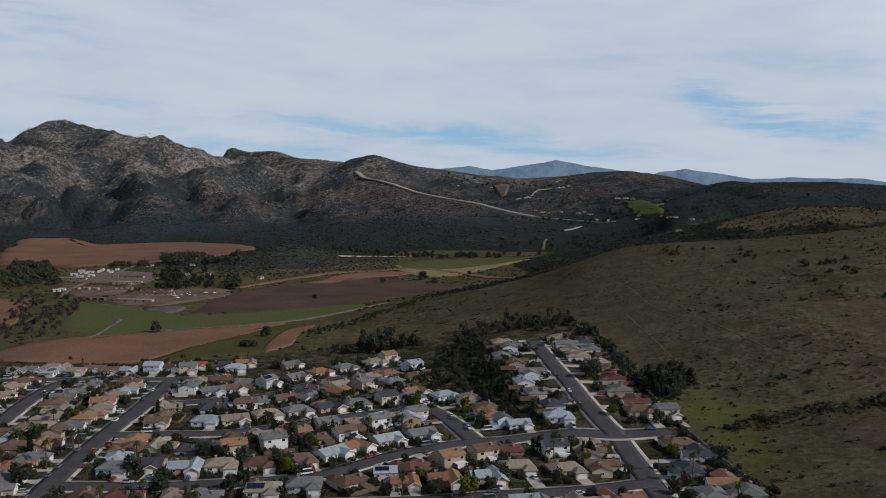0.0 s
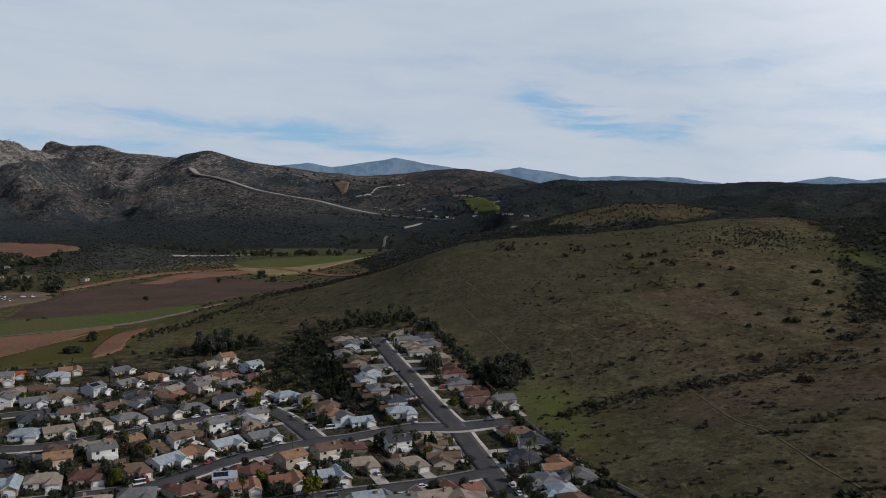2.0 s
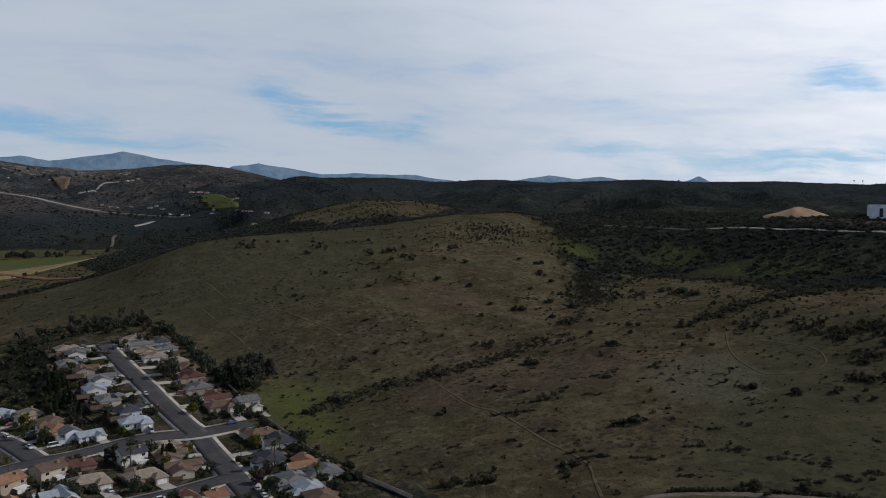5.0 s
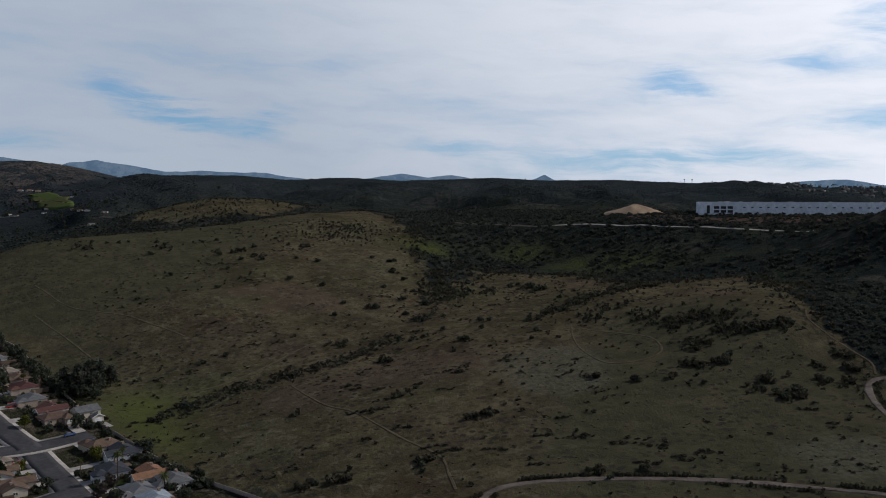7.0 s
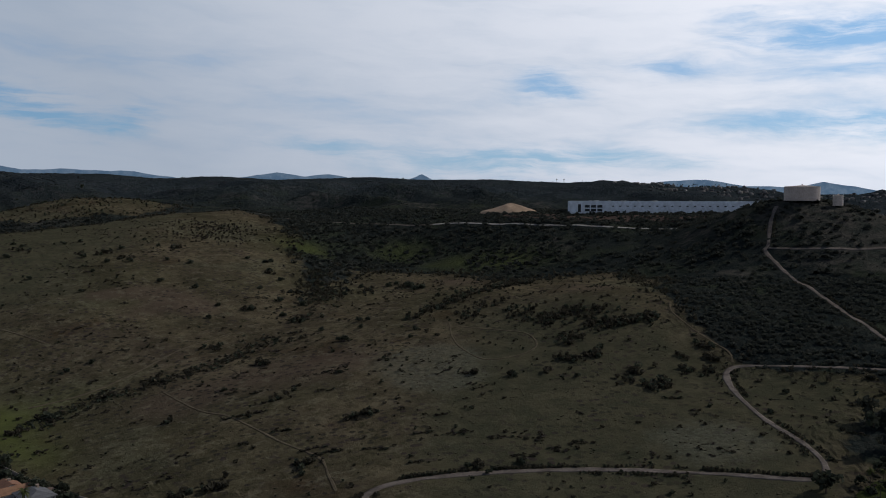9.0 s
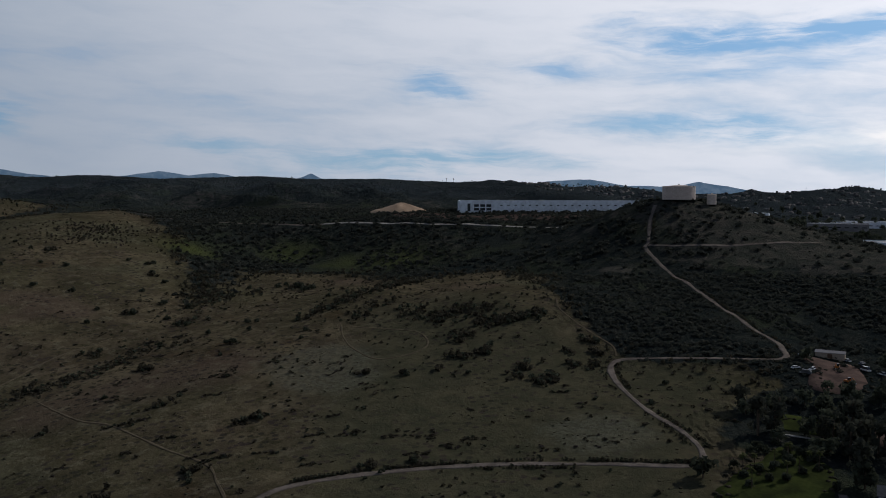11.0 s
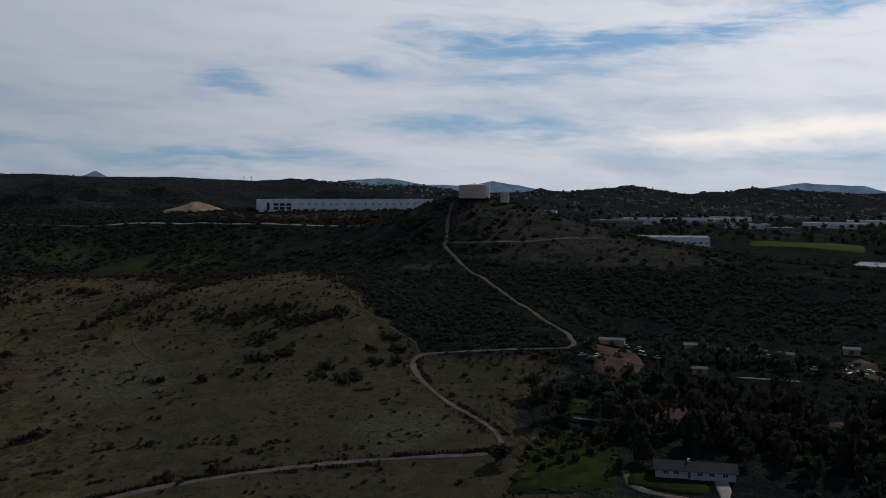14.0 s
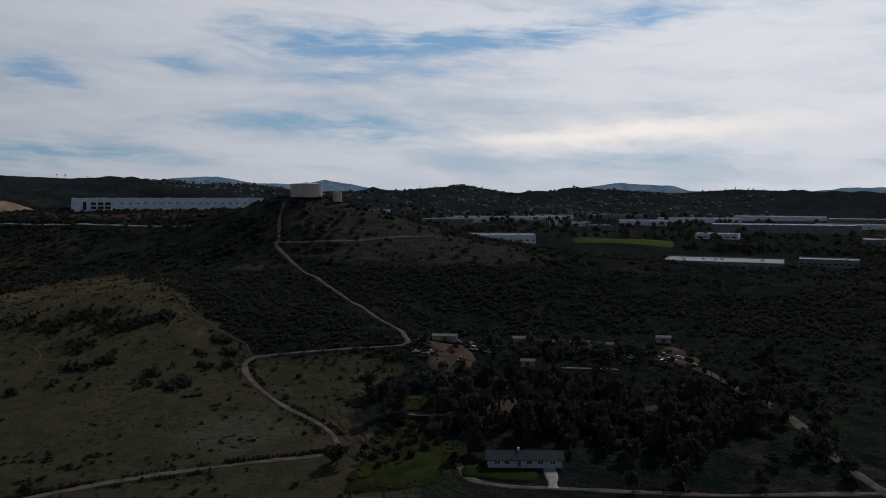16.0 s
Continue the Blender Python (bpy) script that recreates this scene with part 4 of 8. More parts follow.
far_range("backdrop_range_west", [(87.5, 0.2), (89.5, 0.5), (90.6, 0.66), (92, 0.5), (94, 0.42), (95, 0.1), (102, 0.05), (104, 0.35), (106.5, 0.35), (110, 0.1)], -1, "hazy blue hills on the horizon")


# ---- roads, tracks and fields, laid on the ground ----
def smooth_line(pts, gap=5.0):
    """A rounded line through plan points, stepped evenly."""
    p = [np.array(q[:2], float) for q in pts]
    p = [2 * p[0] - p[1], *p, 2 * p[-1] - p[-2]]
    out = []
    for a, b, c, d in zip(p, p[1:], p[2:], p[3:]):
        n = max(2, int(np.linalg.norm(c - b) / gap))
        for s in np.arange(n) / n:
            out.append(0.5 * (2 * b + (c - a) * s + (2 * a - 5 * b + 4 * c - d) * s ** 2 + (3 * b - a - 3 * c + d) * s ** 3))
    out.append(p[-2])
    return np.array(out)


def ribbon(name, pts, width, mat, label, category, lift=0.12, wobble=0.0, gap=4.0, skirt=0.0):
    line = smooth_line(pts, gap)
    way = np.gradient(line, axis=0)
    side = np.stack([way[:, 1], -way[:, 0]], 1) / (np.linalg.norm(way, axis=1, keepdims=True) + 1e-6)
    w = width / 2 * (1 + wobble * (fbm(line[:, 0], line[:, 1], 12, 3, 40) - 0.5) * 2)[:, None]
    cols = [line + side * w * k for k in (-1, -0.5, 0, 0.5, 1)]
    xy = np.concatenate(cols)
    mid = land(line[:, 0], line[:, 1])
    z = np.maximum(land(xy[:, 0], xy[:, 1]), np.tile(mid, 5) - 0.3) + lift
    if lift > 1.5:
        k = np.hanning(13) / np.hanning(13).sum()
        even = np.convolve(np.pad(z.reshape(5, -1).max(0), 6, mode="edge"), k, "valid")
        z = np.tile(np.maximum(even, mid + 0.4), 5)
    n = len(line)
    verts = np.concatenate([np.c_[xy, z], np.c_[cols[0], z[:n] - 0.3 - lift * 2], np.c_[cols[4], z[4 * n:] - 0.3 - lift * 2]])
    pairs = [(5, 0), (0, 1), (1, 2), (2, 3), (3, 4), (4, 6)]
    i = np.arange(n - 1)
    f = np.concatenate([np.stack([a * n + i, a * n + i + 1, b * n + i + 1, b * n + i], 1) for a, b in pairs])
    return tagged(part(name, mesh_from(name, verts, f, [mat]), None), label, category, kind="structure")


VALLEY_FIELDS = []


def field(name, poly, mat, label, lift=0.5, cell=14.0, wave=10.0):
    """A patch of tilled land with an uneven, rounded edge, draped over the ground in rings round its middle."""
    VALLEY_FIELDS.append(list(poly))
    ring = smooth_line([*poly, poly[0]], cell)[:-1]
    mid = ring.mean(0)
    ring = ring + np.stack([fbm(ring[:, 0], ring[:, 1], 45, 3, 51) - 0.5, fbm(ring[:, 0], ring[:, 1], 45, 3, 52) - 0.5], 1) * wave
    ring = ring + np.stack([value_noise(ring[:, 0] / 7, ring[:, 1] / 7, 53) - 0.5, value_noise(ring[:, 0] / 7, ring[:, 1] / 7, 54) - 0.5], 1) * max(3.0, min(5.0, cell * 0.6))
    n = len(ring)
    k = max(6, int(np.linalg.norm(ring - mid, axis=1).max() / (cell * 1.6)))
    s = np.linspace(0.02, 1, k)
    xy = (mid + (ring - mid)[None] * s[:, None, None]).reshape(-1, 2)
    z = land(xy[:, 0], xy[:, 1]) + lift
    z[-n:] -= lift + 0.3
    xy[-2 * n:-n] = mid + (ring - mid) * 0.985
    z[-2 * n:-n] = land(xy[-2 * n:-n, 0], xy[-2 * n:-n, 1]) + lift
    j, i = np.meshgrid(np.arange(k - 1), np.arange(n), indexing="ij")
    f = np.stack([j * n + i, j * n + (i + 1) % n, (j + 1) * n + (i + 1) % n, (j + 1) * n + i], -1).reshape(-1, 4)
    me = mesh_from(name, np.c_[xy, z], f, [mat], True)
    bm = bmesh.new()
    bm.from_mesh(me)
    bm.faces.new(bm.verts[:n]) if bm.verts.ensure_lookup_table() is None else None
    bmesh.ops.recalc_face_normals(bm, faces=bm.faces)
    bm.to_mesh(me)
    bm.free()
    tagged(part(name, me, None), label, "field", kind="structure")


field("red_field", [(-326, 615), (-350, 650), (-327, 718), (-250, 767), (-156, 815), (-186, 720), (-222, 616), (-257, 607)], M["red_soil"], "bare red-brown ploughed field", cell=5)
field("green_field", [(-348, 765), (-439, 981), (-341, 930), (-264, 862), (-157, 886), (-89, 919), (-106, 856), (-238, 777), (-295, 749)], M["crop"], "bright green sown field", cell=7)
field("brown_field", [(-270, 884), (-263, 1076), (-123, 1276), (-19, 1191), (35, 1116), (-42, 988), (-137, 909)], M["brown_soil"], "dark brown ploughed field", cell=8)
field("olive_field", [(-218, 616), (-178, 768), (-143, 804), (-110, 760), (-132, 691), (-135, 660)], M["meadow"], "olive-green meadow", cell=5)
field("upper_red_field", [(-760, 1450), (-876, 1664), (-953, 1883), (-952, 1961), (-857, 1975), (-790, 1915), (-720, 1940), (-660, 1975), (-582, 1955), (-425, 1842), (-384, 1687), (-374, 1449), (-460, 1415), (-552, 1406), (-596, 1380), (-690, 1440)], M["red_soil"], "bare red-brown field at the mountain's foot", 2.2, cell=10, wave=30)
field("far_green_field", [(-82, 1456), (-25, 1570), (84, 1653), (149, 1575), (139, 1490), (14, 1400), (-57, 1400)], M["crop"], "bright green field in the valley", 0.8, cell=10)
field("straw_field", [(-82, 1440), (-57, 1395), (14, 1395), (139, 1485), (139, 1462), (14, 1297), (-57, 1337)], M["stubble"], "pale straw-coloured field edge", 0.7, cell=9)
field("west_farm_yard", [(-518, 1155), (-433, 1136), (-408, 1069), (-453, 1046), (-490, 1090)], M["farm_soil"], "trodden brown yard of the farm", 0.5, cell=6, wave=24)
field("upper_farm_yard", [(-560, 1300), (-518, 1320), (-432, 1256), (-416, 1185), (-473, 1180), (-545, 1205)], M["dirt"], "trodden pale yard of the farm", 0.5, cell=6, wave=24)
field("lower_farm_yard", [(-378, 960), (-407, 1035), (-375, 1110), (-294, 1112), (-270, 1046), (-302, 987), (-323, 948)], M["farm_soil"], "trodden brown yard of the farm", 0.5, cell=6, wave=20)
field("grey_lot", [(-322, 900), (-326, 941), (-300, 941), (-282, 912), (-293, 884)], M["concrete_grey"], "grey gravel lot beside the farm", 0.8, cell=3, wave=26)
field("west_red_field", [(-540, 1005), (-500, 900), (-413, 782), (-421, 830), (-466, 933), (-499, 1000)], M["red_soil"], "bare red-brown plot", 0.5, cell=5, wave=12)
field("red_patch", [(-140, 655), (-146, 700), (-146, 750), (-136, 782), (-122, 790), (-124, 760), (-126, 718), (-124, 680)], M["red_soil"], "bare red-brown strip of soil along the meadow", 0.7, 4, 6)
field("red_flat", [(-190, 1175), (-150, 1290), (-110, 1345), (-60, 1350), (-70, 1300), (-120, 1240), (-160, 1178)], M["red_soil"], "bare red earth beside the farm track", 0.6, 6, 20)
ribbon("farm_lane", [(-466, 1023), (-478, 1057), (-499, 1135), (-499, 1213), (-498, 1266), (-503, 1375)], 7, M["dirt"], "pale dirt lane through the farm", "track", 0.8, 0.3)
ribbon("farm_side_lane", [(-499, 1135), (-445, 1058), (-432, 1098), (-428, 1160), (-410, 1240)], 5, M["dirt"], "pale dirt lane through the farm", "track", 0.85, 0.3)
ribbon("crop_track", [(-308, 721), (-306, 739), (-312, 780), (-320, 832)], 3, M["dirt"], "pale worn track across the sown field", "track", 0.9, 0.4)
ribbon("meadow_hedge_bank", [(-300, 720), (-262, 760), (-200, 790)], 2, M["meadow"], "weedy strip along the field", "track", 0.75, 0.6)
ribbon("red_track", [(-279, 1110), (-210, 1229), (-121, 1345), (-23, 1401), (107, 1170)], 14, M["red_soil"], "red dirt farm track", "track", 0.9, 0.5)
ribbon("field_track", [(-258, 765), (-240, 775), (-150, 822), (-95, 870), (-60, 905)], 6, M["dirt"], "pale dirt track between fields", "track", 0.7, 0.3)
HILL_TRACKS = {
    "lower_track": (3.0, [(185, 217), (202, 219), (231, 201), (261, 171), (282, 134), (296, 104), (311, 105), (327, 118), (346, 143), (379, 172), (404, 183), (418, 166), (442, 113), (470, 117), (482, 126), (497, 144), (543, 180), (583, 215), (645, 266), (662, 272), (700, 286), (726, 292)]),
    "meadow_path": (1.1, [(189, 232), (197, 246), (207, 265), (209, 295), (214, 333), (215, 347), (213, 366), (219, 413)]),
    "gully_path": (1.3, [(165, 453), (193, 448), (222, 454), (262, 470), (302, 476)]),
    "loop_path": (1.1, [(377, 352), (356, 330), (343, 310), (337, 289), (347, 280), (362, 277), (373, 282), (381, 296), (378, 318), (373, 339)]),
    "ridge_path": (1.3, [(473, 255), (457, 245), (446, 231), (436, 215), (425, 195), (412, 186)]),
    "hillside_path": (1.0, [(152, 695), (164, 637), (186, 600), (196, 563), (205, 530)]),
    "edge_path": (0.9, [(140, 643), (145, 597), (150, 531), (155, 502)]),
    "tank_track": (3.0, [(655, 269), (655, 241), (665, 211), (693, 179), (720, 150)]),
    "ranch_road": (4.5, [(475, -34), (442, -40), (410, -55), (365, -72), (316, -80), (287, -88), (255, -100)]),
    "ranch_drive": (3.0, [(300, 54), (286, 47), (282, 33), (283, 17), (285, -23), (285, -41), (287, -88)]),
    "house_drive": (4.0, [(302, 21), (292, 19), (283, 18)]),
    "mesa_track": (4.0, [(560, 900), (605, 826), (645, 740), (680, 660)]),
    "mesa_road": (5.0, [(680, 660), (695, 626), (739, 506), (783, 411)]),
}
for key, (width, pts) in HILL_TRACKS.items():
    ribbon(key, pts, width, M["concrete" if key == "house_drive" else "far_road" if key == "mesa_road" else "path" if width < 2 else "dirt"], "pale dirt track worn into the grass", "track", 0.13, 0.6, 2.0)
ribbon("mountain_road", [(-312, 3064), (-278, 2987), (-225, 2951), (-163, 2895), (-83, 2799), (10, 2700), (97, 2598), (160, 2495), (260, 2336)], 19, M["far_road"], "pale graded road climbing the far mountainside", "road", 2.0, 0.2, 12.0)
ribbon("hamlet_road", [(242, 2349), (263, 2339), (328, 2283), (393, 2209), (426, 2106)], 8, M["far_road"], "pale road through the far hamlet", "road", 1.6, 0.2, 12.0)
ribbon("hamlet_lane", [(290, 2034), (318, 2062), (347, 2114)], 8, M["far_road"], "pale lane on the far hillside", "road", 1.8, 0.3, 12.0)
ribbon("upper_hamlet_lane", [(231, 2683), (271, 2720), (309, 2868), (354, 2953), (421, 2934)], 6, M["far_road"], "pale lane climbing through the far hamlet", "road", 1.6, 0.3, 12.0)
ribbon("orchard_lane", [(212, 1794), (222, 1850), (231, 1921), (240, 1950)], 6, M["dirt"], "pale dirt lane up the scrub slope", "road", 1.2, 0.3, 12.0)
ribbon("valley_lane", [(-177, 1440), (-127, 1525), (-66, 1640), (-33, 1690)], 7, M["far_road"], "pale lane along the valley's far side", "road", 0.9, 0.3, 12.0)
field("tan_clearing", [(186, 3069), (230, 3055), (228, 2893), (185, 2880)], M["farm_soil"], "pale bare clearing on the far hillside", 4.5, 14, 20)
field("villa_lawn", [(509, 2396), (550, 2325), (551, 2159), (522, 1987), (498, 2016), (496, 2225)], M["crop"], "green orchard slope below a villa", 3.5, 12, 30)

def low_wall(name, pts, tall, thick, mat, label):
    """A wall that follows the ground."""
    line = smooth_line(pts, 4.0)
    way = np.gradient(line, axis=0)
    side = np.stack([way[:, 1], -way[:, 0]], 1) / np.linalg.norm(way, axis=1, keepdims=True) * thick / 2
    z = land(line[:, 0], line[:, 1])
    n = len(line)
    v = np.concatenate([np.c_[line - side, z - 0.6], np.c_[line - side, z + tall], np.c_[line + side, z + tall], np.c_[line + side, z - 0.6]])
    i = np.arange(n - 1)
    f = np.concatenate([np.stack([a * n + i, a * n + i + 1, b * n + i + 1, b * n + i], 1) for a, b in ((0, 1), (1, 2), (2, 3))])
    tagged(part(name, mesh_from(name, v, f, [mat]), None), label, "wall", kind="structure")


EDGE = [(96, 640), (108, 623), (116, 591), (118, 550), (120, 483), (122, 433), (125, 410), (128, 358), (133, 320), (138, 280)]
low_wall("boundary_wall", EDGE, 1.7, 0.2, M["wallblock"], "tan block wall between back yards and meadow")
STREETS = {
    "west_avenue": [(-150, 240), (-158, 300), (-162, 331), (-167, 375), (-171, 429), (-173, 482), (-179, 552)],
    "outer_street": [(-225, 330), (-232, 400), (-236, 443), (-244, 487), (-248, 526), (-246, 553)],
    "north_street": [(-300, 548), (-246, 553), (-219, 555), (-181, 555), (-150, 562)],
    "middle_street": [(-171, 419), (-136, 422), (-112, 424), (-84, 437), (-46, 462), (-28, 471), (-9, 483)],
    "linking_court": [(-9, 483), (5, 449), (16, 410)],
    "main_street": [(-162, 343), (-122, 343), (-102, 345), (-64, 353), (-47, 363), (-26, 384), (-7, 398), (16, 410), (30, 412), (61, 419), (87, 417), (115, 421)],
    "hill_street": [(64, 592), (69, 533), (75, 487), (79, 455), (84, 429), (87, 417), (88, 384), (88, 353), (88, 300), (86, 240)],
    "lower_street": [(-60, 322), (-10, 327), (27, 334), (59, 340), (88, 350)],
    "north_court": [(-175, 484), (-146, 490), (-108, 508), (-87, 540), (-65, 567), (-36, 593)],
}
for k, (key, pts) in enumerate(STREETS.items()):
    ribbon(key + "_pavement", pts, 14.4, M["concrete"], "pale concrete pavement along the street", "pavement", 0.12 + 0.005 * k)
    ribbon(key, pts, 10.8, M["asphalt"], "grey asphalt residential street", "road", 0.2 + 0.005 * k)


# ---- houses ----
def roof_gable(x0, x1, y0, y1, z, rise, along="x", over=0.5, thick=0.22):
    """A pitched roof with thickness; the ridge runs along x or y."""
    bm = bmesh.new()
    if along == "y":
        a0, a1, b0, b1 = y0 - over, y1 + over, x0 - over, x1 + over
    else:
        a0, a1, b0, b1 = x0 - over, x1 + over, y0 - over, y1 + over
    drop = rise * over / ((b1 - b0) / 2 - over)
    mid = (b0 + b1) / 2
    section = [(b0, z - drop), (mid, z + rise), (b1, z - drop), (b1, z - drop + thick), (mid, z + rise + thick), (b0, z - drop + thick)]
    ends = []
    for a in (a0, a1):
        ends.append([bm.verts.new((a, b, h) if along == "x" else (b, a, h)) for b, h in section])
    for i in range(6):
        j = (i + 1) % 6
        bm.faces.new((ends[0][i], ends[0][j], ends[1][j], ends[1][i]))
    for e in ends:
        bm.faces.new((e[0], e[1], e[4], e[5])), bm.faces.new((e[1], e[2], e[3], e[4]))
    bmesh.ops.recalc_face_normals(bm, faces=bm.faces)
    return bm


def roof_hip(x0, x1, y0, y1, z, rise, over=0.5):
    bm = bmesh.new()
    x0, x1, y0, y1 = x0 - over, x1 + over, y0 - over, y1 + over
    inset = min(x1 - x0, y1 - y0) / 2
    low = [bm.verts.new((x, y, z - 0.2)) for x, y in ((x0, y0), (x1, y0), (x1, y1), (x0, y1))]
    eave = [bm.verts.new((x, y, z)) for x, y in ((x0, y0), (x1, y0), (x1, y1), (x0, y1))]
    if x1 - x0 > y1 - y0:
        r = [bm.verts.new((x0 + inset, (y0 + y1) / 2, z + rise)), bm.verts.new((x1 - inset, (y0 + y1) / 2, z + rise))]
        tops = [(eave[0], eave[1], r[1], r[0]), (eave[1], eave[2], r[1]), (eave[2], eave[3], r[0], r[1]), (eave[3], eave[0], r[0])]
    else:
        r = [bm.verts.new(((x0 + x1) / 2, y0 + inset, z + rise)), bm.verts.new(((x0 + x1) / 2, y1 - inset, z + rise))]
        tops = [(eave[0], eave[1], r[0]), (eave[1], eave[2], r[1], r[0]), (eave[2], eave[3], r[1]), (eave[3], eave[0], r[0], r[1])]
    for f in tops:
        bm.faces.new(f)
    bm.faces.new(low[::-1])
    for i in range(4):
        j = (i + 1) % 4
        bm.faces.new((low[i], low[j], eave[j], eave[i]))
    bmesh.ops.recalc_face_normals(bm, faces=bm.faces)
    return bm


def bargeboard(x0, x1, y0, z, rise, over=0.5):
    """A white board under the front verge of a pitched roof whose ridge runs along y."""
    b0, b1, y = x0 - over, x1 + over, y0 - over
    drop = rise * over / ((b1 - b0) / 2 - over)
    mid = (b0 + b1) / 2
    sec = [(b0, z - drop - 0.16), (mid, z + rise - 0.16), (b1, z - drop - 0.16), (b1, z - drop + 0.24), (mid, z + rise + 0.24), (b0, z - drop + 0.24)]
    bm = bmesh.new()
    near, far = [[bm.verts.new((p, y - o, h)) for p, h in sec] for o in (0.004, 0.08)]
    for e in (near, far):
        bm.faces.new((e[0], e[1], e[4], e[5])), bm.faces.new((e[1], e[2], e[3], e[4]))
    for i in range(6):
        j = (i + 1) % 6
        bm.faces.new((near[i], near[j], far[j], far[i]))
    bmesh.ops.recalc_face_normals(bm, faces=bm.faces)
    return bm


def patio_cover(x0, x1, y0, y1, z):
    """A flat cover behind a house with a low screen at its outer edge."""
    bm = bmesh.new()
    sec = [(y0, z + 0.12), (y0, z), (y1 - 0.12, z - 0.25), (y1 - 0.12, -1), (y1, -1), (y1, z - 0.13)]
    ends = [[bm.verts.new((x, y, h)) for y, h in sec] for x in (x0, x1)]
    for e in ends:
        bm.faces.new((e[0], e[1], e[2], e[5])), bm.faces.new((e[2], e[3], e[4], e[5]))
    for i in range(6):
        j = (i + 1) % 6
        bm.faces.new((ends[0][i], ends[0][j], ends[1][j], ends[1][i]))
    bmesh.ops.recalc_face_normals(bm, faces=bm.faces)
    return bm


def back_window(parent, x, y, z, w, h):
    """A plain framed window in a back wall, frame and glass in one piece."""
    bm = box((x - w / 2, y - 0.02, z), (x + w / 2, y + 0.06, z + h))
    face = max(bm.faces, key=lambda f: f.calc_center_median().y)
    inner = bmesh.ops.inset_region(bm, faces=[face], thickness=0.1, depth=-0.03)
    face.material_index = 1
    part("window", bm, M["trim"], parent).data.materials.append(M["glass"])


def walls_gabled(x0, x1, y0, y1, z1, rise, along):
    """A block of walls that rises into the gables at the ridge's ends."""
    bm = bmesh.new()
    z0 = -1.2
    if along == "x":
        sec, a0, a1 = [(y0, z0), (y1, z0), (y1, z1), ((y0 + y1) / 2, z1 + rise - 0.05), (y0, z1)], x0, x1
    else:
        sec, a0, a1 = [(x0, z0), (x1, z0), (x1, z1), ((x0 + x1) / 2, z1 + rise - 0.05), (x0, z1)], y0, y1
    ends = [[bm.verts.new((a, b, h) if along == "x" else (b, a, h)) for b, h in sec] for a in (a0, a1)]
    for e in ends:
        bm.faces.new(e)
    for i in range(5):
        j = (i + 1) % 5
        bm.faces.new((ends[0][i], ends[0][j], ends[1][j], ends[1][i]))
    bmesh.ops.recalc_face_normals(bm, faces=bm.faces)
    return bm


def add_window(parent, x, y, z, w, h, face):
    """A framed window proud of a wall that faces -y, +y, -x or +x."""
    bm = bmesh.new()
    t = 0.09
    for lo, hi in (((-w / 2, 0, 0), (w / 2, 0.12, t)), ((-w / 2, 0, h - t), (w / 2, 0.12, h)), ((-w / 2, 0, t), (-w / 2 + t, 0.12, h - t)), ((w / 2 - t, 0, t), (w / 2, 0.12, h - t)), ((-t / 2, 0, t), (t / 2, 0.12, h - t))):
        add_box(bm, lo, hi)
    turn = {"-y": 180, "+y": 0, "-x": 90, "+x": -90}[face]
    win = part("window", bm, M["trim"], parent)
    win.matrix_basis = pose(x, y, z, 0, 0, turn)
    part("pane", box((-w / 2 + t, 0.02, t), (w / 2 - t, 0.06, h - t)), M["glass"], win)


